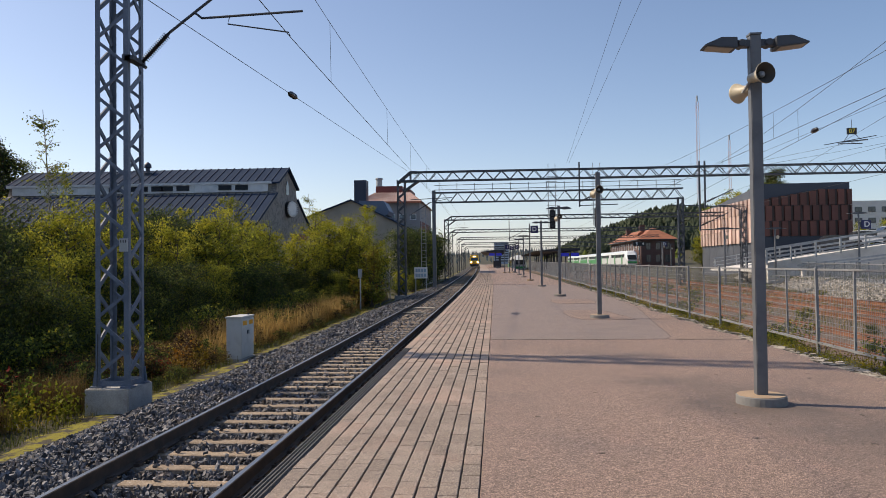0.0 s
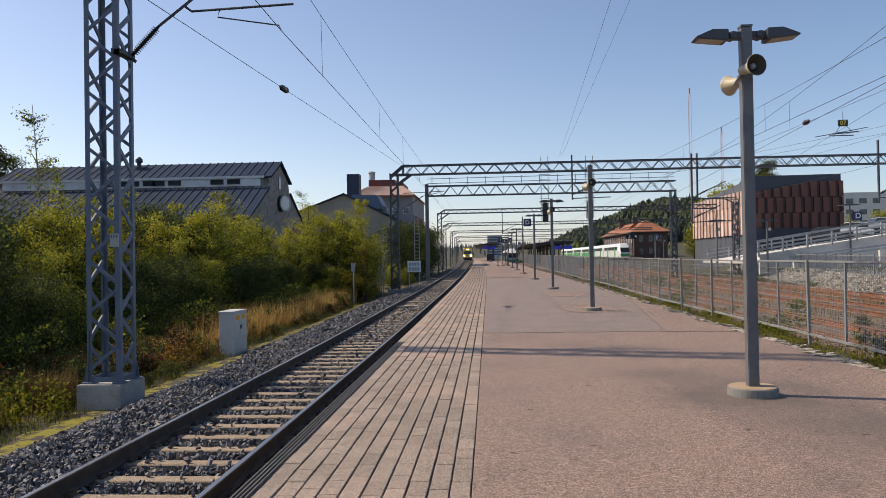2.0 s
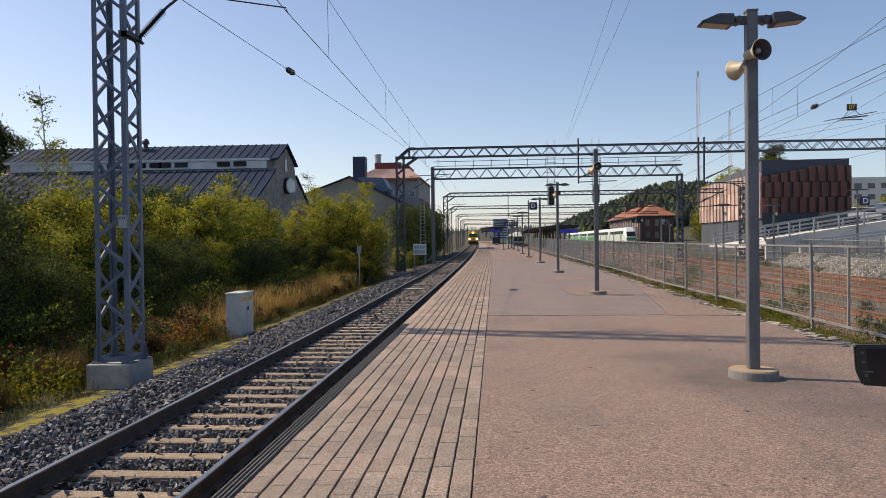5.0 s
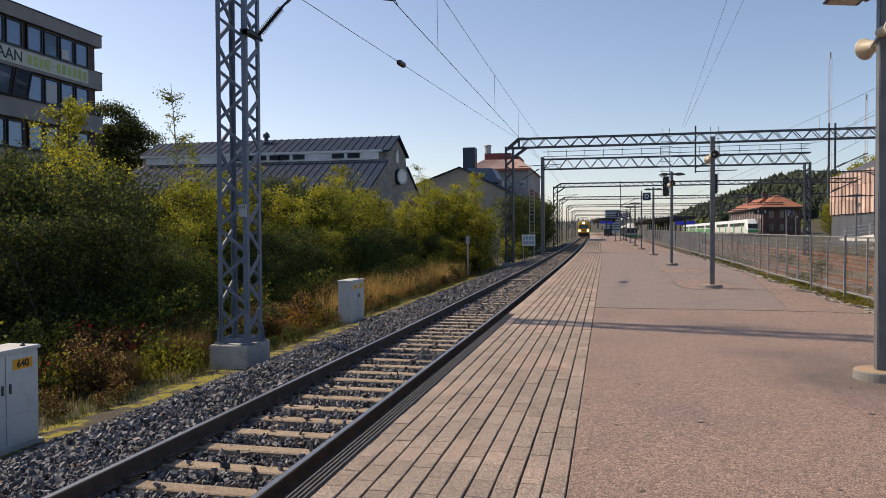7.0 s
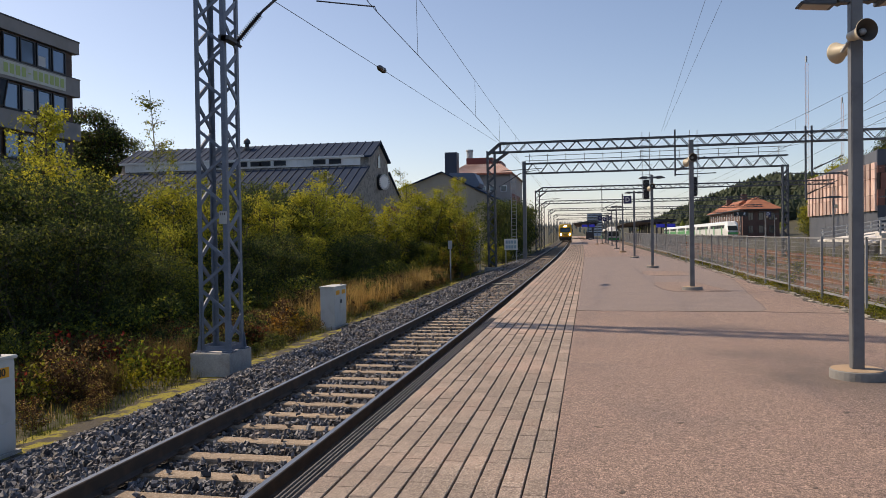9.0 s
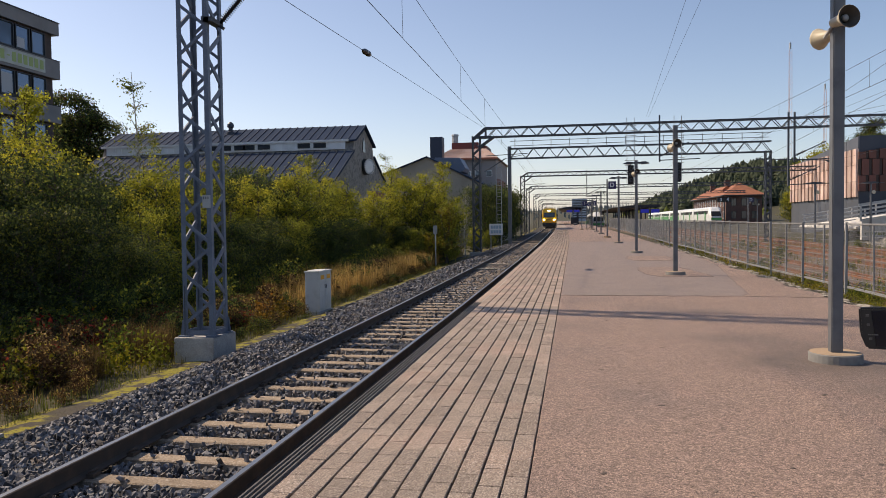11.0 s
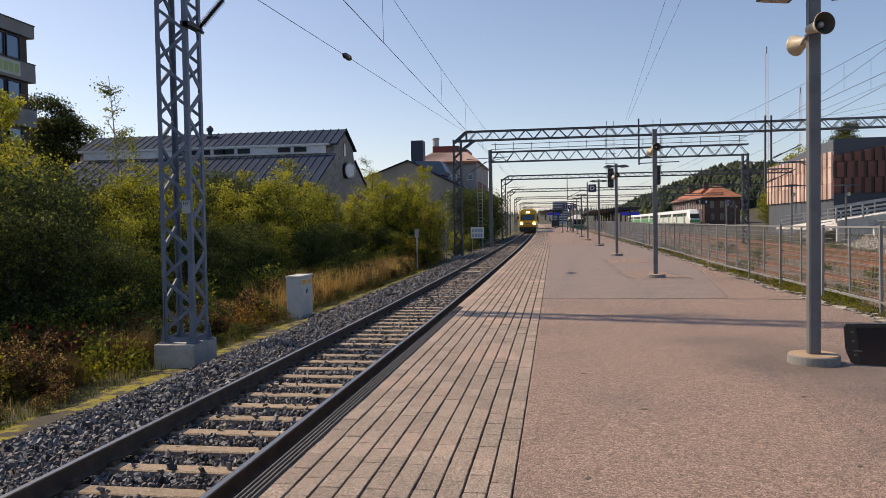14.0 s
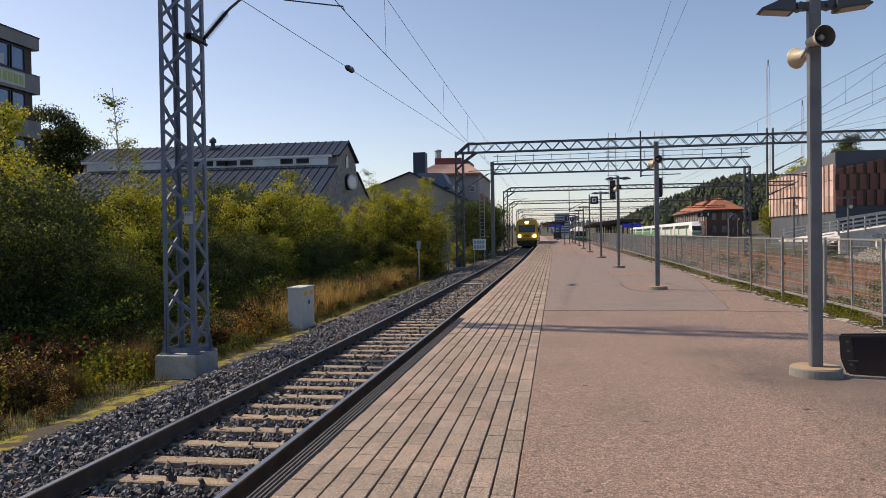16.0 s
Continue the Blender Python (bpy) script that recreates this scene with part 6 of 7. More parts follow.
LEAF_ORANGE = leafy("orange_leaves", (0.26, 0.11, 0.02), (0.16, 0.14, 0.02))
LEAF_BROWN = leafy("brown_leaves", (0.10, 0.055, 0.028), (0.06, 0.045, 0.022))
LEAF_RED = leafy("red_leaves", (0.36, 0.045, 0.025), (0.17, 0.035, 0.022))
# needle colour greyed and lightened for the haze before the hill
CONIFER_HAZED = leafy("hazed_conifer_needles", (0.062, 0.082, 0.058), (0.078, 0.098, 0.066), 0.18)
BARK = mat("grey_brown_bark", (0.085, 0.068, 0.052), 0.95, spots=((8, (0.05, 0.04, 0.032), 0.45, 0.65, 5),), bump=0.01, bump_scale=20)
BIRCH = mat("birch_bark", (0.42, 0.40, 0.36), 0.9, spots=((7, (0.08, 0.07, 0.06), 0.56, 0.62, 4),))
DRY = leafy("dry_grass", (0.46, 0.31, 0.11), (0.30, 0.185, 0.06))
BLADE = leafy("green_grass", (0.09, 0.112, 0.024), (0.135, 0.125, 0.032))
WEED_YELLOW = leafy("yellow_weeds", (0.30, 0.24, 0.02), (0.16, 0.17, 0.02))


WEED_GREEN = leafy("bright_green_weeds", (0.17, 0.24, 0.03), (0.12, 0.17, 0.025))


def leaf_mesh(name, pts, size, material, seed, droop=0.3):
    """One small leaf at each point, turned at random."""
    r = np.random.RandomState(seed)
    n = len(pts)
    pts = np.asarray(pts)
    a = r.normal(size=(n, 3))
    a /= np.linalg.norm(a, axis=1)[:, None]
    a[:, 2] -= droop
    b = np.cross(a, r.normal(size=(n, 3)))
    b /= np.linalg.norm(b, axis=1)[:, None]
    s = size * r.uniform(0.6, 1.3, (n, 1))
    a, b = a * s, b * s * 0.5
    v = np.stack([pts, pts + a + b, pts + a * 0.8 - b], 1).reshape(-1, 3)
    f = [(3 * i, 3 * i + 1, 3 * i + 2) for i in range(n)]
    me = bpy.data.meshes.new(name)
    me.from_pydata(v.tolist(), [], f)
    me.materials.append(material)
    return me


def shrub(name, label, category, height, width, leaves, leaf, materials, seed, stems=6, bark=BARK, group="", low=0.12, spire=1.0, turn=0.0):
    """Stems that rise and part, with leaves in clumps along the twigs. materials: (material, share)."""
    r = random.Random(seed)
    sh = thing(name, label, category, (0, 0, 0), group)
    bm = bmesh.new()
    tips = []
    for s in range(stems):
        a = r.uniform(0, math.tau)
        lean = r.uniform(0.1, 1.0) * width / 2
        h = height * r.uniform(0.62, 1.0) if s else height
        if s == 0:
            lean *= 0.15
        base = Vector((r.uniform(-0.1, 0.1) * width, r.uniform(-0.1, 0.1) * width, -0.2))
        top = Vector((math.cos(a) * lean, math.sin(a) * lean, h))
        pts = []
        for k in range(6):
            t = k / 5
            p = base.lerp(top, t)
            p.x += 0.06 * width * math.sin(t * 3 + s)
            p.y += 0.06 * width * math.cos(t * 2.3 + s)
            pts.append(p)
        w = 0.012 * height * r.uniform(0.7, 1.2)
        tube(bm, pts, [w * (1 - 0.85 * k / 5) for k in range(6)], 5)
        for q in range(int((20 if height > 2 else 7) * spire)):
            t = r.uniform(low, 0.98)
            i = min(4, int(t * 5))
            o = pts[i].lerp(pts[i + 1], t * 5 - i)
            b = r.uniform(0, math.tau)
            ln = width * (0.10 + 0.34 * (1 - t) ** 0.7) * r.uniform(0.6, 1.2)
            e = o + Vector((math.cos(b) * ln, math.sin(b) * ln, ln * r.uniform(0.15, 0.8)))
            tube(bm, [o, o.lerp(e, 0.5) + Vector((0, 0, 0.03)), e], [w * 0.35, w * 0.22, w * 0.08], 3, False)
            tips.append((o, e))
    part("trunk", bm, bark, sh)
    pr = np.random.RandomState(seed)
    # leaves sit along the twigs, thicker towards their ends, and a few twigs stay bare
    leafy_twigs = [tips[i] for i in pr.permutation(len(tips))[:max(10, int(len(tips) * 0.85))]]
    pick = pr.randint(len(leafy_twigs), size=leaves)
    lo_, hi_ = np.array([tuple(o) for o, e in leafy_twigs]), np.array([tuple(e) for o, e in leafy_twigs])
    along = pr.uniform(size=(leaves, 1)) ** 0.6 * 1.12
    spread = width * pr.uniform(0.02, 0.06, len(leafy_twigs))[pick][:, None]
    pts = lo_[pick] + (hi_[pick] - lo_[pick]) * along + pr.normal(size=(leaves, 3)) * spread * (1.0, 1.0, 0.8)
    pts[:, 2] = np.maximum(pts[:, 2], 0.04)
    # the first material is commoner towards the top, painting in sunlit crowns over shaded skirts
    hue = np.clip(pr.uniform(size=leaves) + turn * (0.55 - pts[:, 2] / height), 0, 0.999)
    lo = 0.0
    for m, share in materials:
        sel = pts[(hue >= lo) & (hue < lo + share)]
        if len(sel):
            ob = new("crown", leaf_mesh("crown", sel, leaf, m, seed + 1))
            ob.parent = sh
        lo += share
    return sh


HEDGE = "self-sown trees and bushes beside the railway"
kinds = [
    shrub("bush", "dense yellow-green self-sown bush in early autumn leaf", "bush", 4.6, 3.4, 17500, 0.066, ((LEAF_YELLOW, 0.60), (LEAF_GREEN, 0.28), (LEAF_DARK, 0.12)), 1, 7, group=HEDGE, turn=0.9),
    shrub("bush", "dense green bush with yellowing tips, coloured paler towards the top", "bush", 4.0, 3.6, 17500, 0.066, ((LEAF_YELLOW, 0.30), (LEAF_GREEN, 0.5), (LEAF_DARK, 0.2)), 2, 8, group=HEDGE, turn=0.9),
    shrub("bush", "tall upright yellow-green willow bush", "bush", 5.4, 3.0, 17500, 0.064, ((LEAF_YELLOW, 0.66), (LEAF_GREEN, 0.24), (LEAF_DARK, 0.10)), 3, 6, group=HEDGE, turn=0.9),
    # leaf colours darkened for deep shade inside the hedge
    shrub("bush", "broad bush in green darkened to stand in for shade", "bush", 3.8, 4.0, 16000, 0.07, ((LEAF_DARK, 0.66), (LEAF_GREEN, 0.34)), 4, 8, group=HEDGE),
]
orange_bush = shrub("bush", "bush turning orange among the green ones", "bush", 4.2, 2.2, 4500, 0.085, ((LEAF_ORANGE, 0.55), (LEAF_YELLOW, 0.45)), 6, 5, group=HEDGE)
low_bush = shrub("weed_clump", "low green weeds growing below the bushes", "weeds", 1.3, 1.9, 2200, 0.072, ((LEAF_GREEN, 0.55), (LEAF_YELLOW, 0.2), (LEAF_DARK, 0.25)), 7, 9, group=HEDGE, low=0.05)
brown_bush = shrub("weed_clump", "low brown withering weeds by the path", "weeds", 0.95, 1.3, 1500, 0.055, ((DRY, 0.2), (LEAF_BROWN, 0.74), (LEAF_YELLOW, 0.06)), 9, 10, group=HEDGE, low=0.05)
dark_weed = shrub("weed_clump", "dark green leafy weeds below the bushes", "weeds", 0.9, 1.4, 1500, 0.06, ((LEAF_GREEN, 0.42), (LEAF_DARK, 0.45), (LEAF_BROWN, 0.13)), 10, 9, group=HEDGE, low=0.05)
red_bush = shrub("weed_clump", "low weeds with red autumn leaves", "weeds", 1.0, 1.7, 1500, 0.075, ((LEAF_RED, 0.3), (LEAF_BROWN, 0.45), (LEAF_GREEN, 0.25)), 8, 9, group=HEDGE, low=0.05)
birch = shrub("birch_tree", "slender sparse young birch rising above the bushes", "tree", 8.6, 2.6, 1700, 0.075, ((LEAF_GREEN, 0.75), (LEAF_YELLOW, 0.25)), 12, 1, BIRCH, low=0.25, spire=3.0)


def crowned_tree(name, label, height, radius, clumps, leaves, leaf, materials, seed):
    """A tall tree: a tapered trunk, limbs that reach to clumps of leaves, and a deep uneven crown."""
    r, pr = random.Random(seed), np.random.RandomState(seed)
    tr = thing(name, label, "tree")
    bm = bmesh.new()
    top = Vector((0.3, 0.2, height * 0.78))
    w = height * 0.022
    tube(bm, [(0, 0, -0.3), (0.1, 0, height * 0.2), (0.0, 0.15, height * 0.5), tuple(top)], [w, w * 0.8, w * 0.5, w * 0.12], 8)
    centres, sizes = [], []
    for i in range(clumps):
        a, u = r.uniform(0, math.tau), r.uniform(-1, 1)
        d = r.random() ** 0.4
        bulge = 0.86 + 0.3 * noise.noise((math.cos(a) * 1.7, math.sin(a) * 1.7, u * 2 + seed))
        q = math.sqrt(1 - u * u)
        belly = 1.0 if u < 0 else 1.0 - 0.25 * u
        c = Vector((math.cos(a) * q * radius * d * bulge * belly, math.sin(a) * q * radius * d * bulge * belly, height * (0.57 + 0.41 * u * d * bulge)))
        centres.append(tuple(c))
        sizes.append(radius * r.uniform(0.14, 0.27))
        o = Vector((0.05, 0.1, max(height * 0.18, c.z - 0.25 * height * r.uniform(0.5, 1))))
        tube(bm, [o, o.lerp(c, 0.55) + Vector((0, 0, 0.03 * height)), c], [w * 0.3, w * 0.16, w * 0.05], 5, False)
    part("trunk", bm, BARK, tr)
    centres, sizes = np.array(centres), np.array(sizes)
    pick = pr.choice(clumps, size=leaves, p=sizes ** 2 / (sizes ** 2).sum())
    d = pr.normal(size=(leaves, 3))
    d /= np.linalg.norm(d, axis=1)[:, None]
    pts = centres[pick] + d * pr.uniform(size=(leaves, 1)) ** 0.5 * sizes[pick][:, None] * (1.15, 1.15, 0.7) + pr.normal(size=(leaves, 3)) * 0.05 * radius
    hue, lo = pr.uniform(size=leaves), 0.0
    for m, share in materials:
        sel = pts[(hue >= lo) & (hue < lo + share)]
        ob = new("crown", leaf_mesh("crown", sel, leaf, m, seed + 1))
        ob.parent = tr
        lo += share
    return tr


big = crowned_tree("broadleaf_tree", "large dark broadleaf tree behind the bushes", 15.0, 3.7, 120, 46000, 0.16, ((LEAF_DARK, 0.6), (LEAF_BROWN, 0.12), (LEAF_GREEN, 0.28)), 14)

used = set()


def plant(kind, x, y, z, s, turn):
    # low growth keeps clear of the bare patch beside the mast's block
    if kind in (brown_bush, dark_weed, red_bush) and x > -9.4 and 11.7 < y < 14.4:
        x, s = x - 1.6, s * 0.8
    m = pose(x, y, z + rise(y), 0, 0, turn)
    if kind not in used:
        used.add(kind)
        kind.matrix_basis = m
        kind.scale = (s, s, s)
        return kind
    ob = copy_thing(kind, m)
    ob.scale = (s, s, s)
    return ob


rr = random.Random(21)
HEIGHTS = (4.6, 4.0, 5.4, 3.8)
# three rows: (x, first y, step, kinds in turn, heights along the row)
# the dark kind 3 fills low fronts and back rows as painted shade
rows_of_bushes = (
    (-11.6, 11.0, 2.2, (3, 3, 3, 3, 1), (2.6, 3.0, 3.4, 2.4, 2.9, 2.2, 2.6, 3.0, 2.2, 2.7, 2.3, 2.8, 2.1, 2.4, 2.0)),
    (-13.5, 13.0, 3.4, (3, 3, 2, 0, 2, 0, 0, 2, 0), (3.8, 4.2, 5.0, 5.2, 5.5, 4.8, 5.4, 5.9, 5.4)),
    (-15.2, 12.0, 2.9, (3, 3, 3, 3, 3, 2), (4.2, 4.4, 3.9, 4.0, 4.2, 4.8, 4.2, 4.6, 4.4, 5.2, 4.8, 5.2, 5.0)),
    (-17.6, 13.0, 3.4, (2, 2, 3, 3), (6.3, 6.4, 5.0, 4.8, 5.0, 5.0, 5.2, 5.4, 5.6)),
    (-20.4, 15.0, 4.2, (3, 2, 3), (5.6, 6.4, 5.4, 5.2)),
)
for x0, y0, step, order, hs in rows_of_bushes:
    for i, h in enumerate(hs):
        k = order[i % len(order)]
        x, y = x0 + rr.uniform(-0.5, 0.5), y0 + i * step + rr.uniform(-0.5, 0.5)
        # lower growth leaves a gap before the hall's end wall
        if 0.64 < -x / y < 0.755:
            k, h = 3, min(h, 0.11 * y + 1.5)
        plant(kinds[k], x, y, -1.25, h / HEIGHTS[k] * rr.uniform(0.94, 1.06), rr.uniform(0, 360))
plant(kinds[2], -15.9, 19.4, -1.25, 1.25, 80)
plant(kinds[2], -17.9, 21.6, -1.25, 1.3, 200)
for x, y, s in ((-13.2, 10.0, 0.85), (-15.8, 9.0, 1.1), (-18.4, 10.6, 1.25)):
    plant(kinds[3], x, y, -1.25, s, rr.uniform(0, 360))
for x, y, k, s in ((-10.9, 47.0, 0, 1.36), (-9.3, 48.2, 0, 1.32), (-8.7, 49.6, 2, 1.22), (-12.0, 44.8, 0, 1.05), (-9.2, 51.8, 0, 1.1), (-10.2, 44.6, 3, 0.62), (-8.4, 46.2, 3, 0.6), (-9.4, 43.6, 1, 0.55)):
    plant(kinds[k], x, y, -1.25, s, rr.uniform(0, 360))
plant(orange_bush, -7.7, 45.4, -1.2, 0.95, 40)
plant(orange_bush, -8.4, 43.6, -1.2, 0.5, 200)
plant(birch, -15.8, 25.0, -1.2, 0.97, 0)
plant(birch, -16.6, 27.4, -1.2, 0.74, 120)
plant(birch, -13.4, 37.0, -1.2, 0.72, 220)
plant(birch, -7.8, 54.5, -1.2, 0.62, 150)
plant(big, -42.1, 58.0, -1.2, 1.04, 0)
plant(big, -49.5, 63, -1.2, 1.12, 200)
for i in range(34):
    y = 8.5 + i * 1.25
    plant(low_bush, -10.2 - 1.0 * rr.random(), y, -1.2, rr.uniform(0.6, 1.05), rr.uniform(0, 360))
for i in range(44):
    y = 5.5 + 18 * rr.random()
    plant(dark_weed, -8.5 - 2.4 * rr.random(), y, -1.2, rr.uniform(0.5, 0.95), rr.uniform(0, 360))
for i in range(40):
    y = 5.5 + 26 * rr.random() ** 1.2
    plant(brown_bush, -8.3 - 2.2 * rr.random(), y, -1.2, rr.uniform(0.5, 1.0), rr.uniform(0, 360))
for i in range(14):
    y = 26.0 + 18 * rr.random()
    plant(dark_weed if i % 3 == 0 else brown_bush, -8.2 - 1.8 * rr.random(), y, -1.2, rr.uniform(0.6, 1.1), rr.uniform(0, 360))
for x, y, s in ((-10.5, 13.0, 1.0), (-11.4, 11.0, 0.9), (-9.4, 12.0, 0.6), (-9.0, 16.0, 0.7), (-8.6, 17.6, 0.6)):
    plant(red_bush, x, y, -1.2, s, rr.uniform(0, 360))
for i in range(10):
    plant(red_bush if i % 2 else brown_bush, -8.2 - 2.0 * rr.random(), 7.0 + 9.0 * rr.random(), -1.2, rr.uniform(0.45, 0.8), rr.uniform(0, 360))
for i in range(48):
    plant(brown_bush if i % 3 else dark_weed, -7.6 - 0.5 * rr.random(), 6.0 + 34 * rr.random() ** 1.2, -1.2, rr.uniform(0.22, 0.5), rr.uniform(0, 360))
# trees by the line farther on
for x, y, k, s in ((-8.2, 70, 3, 1.5), (-8.0, 76, 3, 1.6), (-8.6, 84, 3, 1.6), (-8.8, 92, 3, 1.5), (-9.5, 104, 3, 1.7), (-10.5, 118, 2, 1.4), (-11.5, 134, 3, 1.6), (-13.0, 150, 2, 1.4), (-15, 170, 3, 1.8), (-17, 190, 3, 2.0), (-20, 215, 3, 2.0), (-24, 245, 3, 2.2), (-28, 280, 3, 2.5),
                   (-7.6, 58, 1, .5), (-7.8, 61, 0, .42), (-7.4, 66, 1, .4), (-7.9, 72, 0, .5)):
    plant(kinds[k], x, y, -1.2, s, rr.uniform(0, 360))
plant(birch, -16.8, 66, -1.2, 1.05, 30)
# behind the clad building and by the station
for x, y, k, s in ((28.9, 104.6, 0, 1.15), (37.3, 122, 0, 2.75), (41.5, 124, 1, 2.8), (60, 150, 1, 2.0), (66, 152, 1, 2.0), (72, 150, 0, 1.8), (80, 155, 1, 2.2), (52, 130, 1, 1.6)):
    plant(kinds[k], x, y, 0, s, rr.uniform(0, 360))


plant(big, 44.6, 121, -1.0, 1.22, 70)
# ---------- far woods ----------
def woods(name, label, count, place, height, material, seed, cone=True):
    """Many ragged trees in one mesh."""
    r = np.random.RandomState(seed)
    v, f = [], []
    for i in range(count):
        x, y, z = place(r)
        h = height * r.uniform(0.6, 1.15)
        w = h * (0.17 if cone else 0.32)
        tiers = 6
        for k in range(tiers):
            t = k / tiers
            zz = z + h * (0.06 + 0.80 * t)
            rad = w * ((1 - t) * 0.9 + 0.12) if cone else w * math.sin(math.pi * (0.18 + 0.75 * t))
            n = 7
            o = len(v)
            v.append((x + r.normal() * 0.1 * w, y, zz + h * 0.24))
            for q in range(n):
                a = (q + r.uniform(-0.3, 0.3)) * math.tau / n
                rr_ = rad * r.uniform(0.65, 1.25)
                v.append((x + rr_ * math.cos(a), y + rr_ * math.sin(a), zz - h * r.uniform(0.0, 0.09)))
            for q in range(n):
                f.append((o, o + 1 + q, o + 1 + (q + 1) % n))
    return tagged(raw(name, v, f, material), label, "woods", kind="stuff")


def hill_spot(r):
    while True:
        x, y = r.uniform(40, 330), r.uniform(300, 520)
        if land(x, y) > 3.0:
            return x, y, land(x, y) - 0.5


# both hill colours carry a little painted distance haze
woods("hill_woods", "dark spruce and pine woods on the hill behind the station", 420, hill_spot, 9.0, CONIFER_HAZED, 31)
woods("hill_pines", "round-topped pines and birches on the hill behind the station", 3200, hill_spot, 8.0, leafy("hazed_hill_leaves", (0.075, 0.098, 0.06), (0.098, 0.118, 0.07), 0.18), 35, False)


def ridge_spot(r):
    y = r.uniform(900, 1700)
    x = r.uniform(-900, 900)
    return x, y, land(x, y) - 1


# distance haze is mixed into the ridge's leaf colour
woods("ridge_woods", "far wooded ridge beyond the town, coloured with haze", 3000, ridge_spot, 10.0, leafy("haze_tinted_woods", (0.13, 0.17, 0.19), (0.145, 0.18, 0.195), 0.12), 32)


def side_spot(r):
    return r.uniform(-220, -60), r.uniform(80, 420), 0


woods("side_woods", "mixed trees behind the buildings", 260, side_spot, 11.0, LEAF_DARK, 33, False)


def town_spot(r):
    y = r.uniform(260, 520)
    return r.uniform(-60, 75), y, -0.5


def town_keep(r):
    while True:
        x, y, z = town_spot(r)
        if abs(x - bend(y) - 8) > 34:
            return x, y, z


woods("town_trees", "trees along the line beyond the station", 90, town_keep, 10.0, LEAF_GREEN, 34, False)


# ---------- weeds and grass ----------
def blades(name, label, count, place, length, width, material, seed):
    """Bent blades, each of two quads, in one mesh."""
    r = np.random.RandomState(seed)
    v, f = [], []
    for i in range(count):
        x, y, z, s = place(r)
        L = length * s * r.uniform(0.5, 1.2)
        a = r.uniform(0, math.tau)
        d = np.array((math.cos(a), math.sin(a), 0))
        e = np.array((-d[1], d[0], 0)) * width * r.uniform(0.6, 1.4)
        lean = r.uniform(0.05, 0.55)
        p0 = np.array((x, y, z - 0.02 + rise(y)))
        p1 = p0 + d * L * lean * 0.3 + (0, 0, L * 0.55)
        p2 = p0 + d * L * lean + (0, 0, L * (1 - 0.4 * lean))
        o = len(v)
        v += [tuple(p0 - e), tuple(p0 + e), tuple(p1 + e * 0.8), tuple(p1 - e * 0.8), tuple(p2)]
        f += [(o, o + 1, o + 2, o + 3), (o + 3, o + 2, o + 4)]
    return tagged(raw(name, v, f, material), label, "grass", kind="stuff")


def verge(r):
    """The wild strip between the mossy path and the bushes."""
    y = 5 + 47 * r.uniform() ** 1.25
    x = -8.0 - 3.8 * r.uniform() ** 1.1
    n = noise.noise((x * 0.55, y * 0.35, 1.5))
    return x + bend(y), y, -1.26, max(0.25, 0.75 + 0.9 * n) * (0.45 + 0.65 * smooth(-7.8, -9.6, x))


blades("dry_grass", "tall dry tan grass beside the mossy path", 4500, verge, 0.7, 0.005, DRY, 41)
blades("green_grass", "rough green grass and weeds beside the track", 14000, verge, 0.5, 0.006, BLADE, 42)


def tufts(r):
    """Dense tussocks between the bushes and the path."""
    k = r.randint(30)
    q = np.random.RandomState(900 + k)
    cx, cy = -8.1 - 2.6 * q.uniform(), 5.5 + 15 * q.uniform() ** 1.2
    return cx + 0.17 * r.normal(), cy + 0.2 * r.normal(), -1.24, q.uniform(0.6, 1.15)


blades("brown_tussocks", "dense tussocks of withered brown grass", 15000, tufts, 0.75, 0.0035, leafy("withered_grass", (0.20, 0.125, 0.05), (0.12, 0.085, 0.035)), 50)


def far_verge(r):
    y = 22 + 34 * r.uniform()
    return -8.1 - 3.2 * r.uniform() + bend(y), y, -1.25, r.uniform(0.6, 1.15)


blades("tall_dry_grass", "stand of tall dry reddish grass", 26000, far_verge, 1.05, 0.009, DRY, 43)


def path_edge(r):
    y = 5 + 40 * r.uniform()
    return -7.42 - 0.35 * abs(r.normal()) + bend(y), y, -1.21, r.uniform(0.2, 0.65)


blades("path_grass", "short grass creeping over the mossy path", 5000, path_edge, 0.4, 0.004, BLADE, 44)


def fence_leaves(name, label, count, material, size, seed):
    """Low leafy weeds in uneven tufts along the fence."""
    r = np.random.RandomState(seed)
    pts = []
    while len(pts) < count:
        y = 6 + 42 * r.uniform() ** 1.3
        x = 5.33 + 0.15 * r.normal()
        n = noise.noise((x * 2.0, y * 1.3, seed))
        if n > -0.12:
            pts.append((x, y, -0.05 + (0.04 + 0.20 * max(0.0, n)) * abs(r.normal())))
    ob = new(name, leaf_mesh(name, pts, size, material, seed))
    return tagged(ob, label, "weeds", kind="stuff")


fence_leaves("fence_weeds", "yellow-green leafy weeds along the foot of the fence", 13000, WEED_YELLOW, 0.024, 45)
fence_leaves("fence_weeds", "green leafy weeds along the foot of the fence", 6000, BLADE, 0.024, 46)
fence_leaves("fence_weeds", "withered brown weeds along the foot of the fence", 5000, LEAF_BROWN, 0.024, 47)
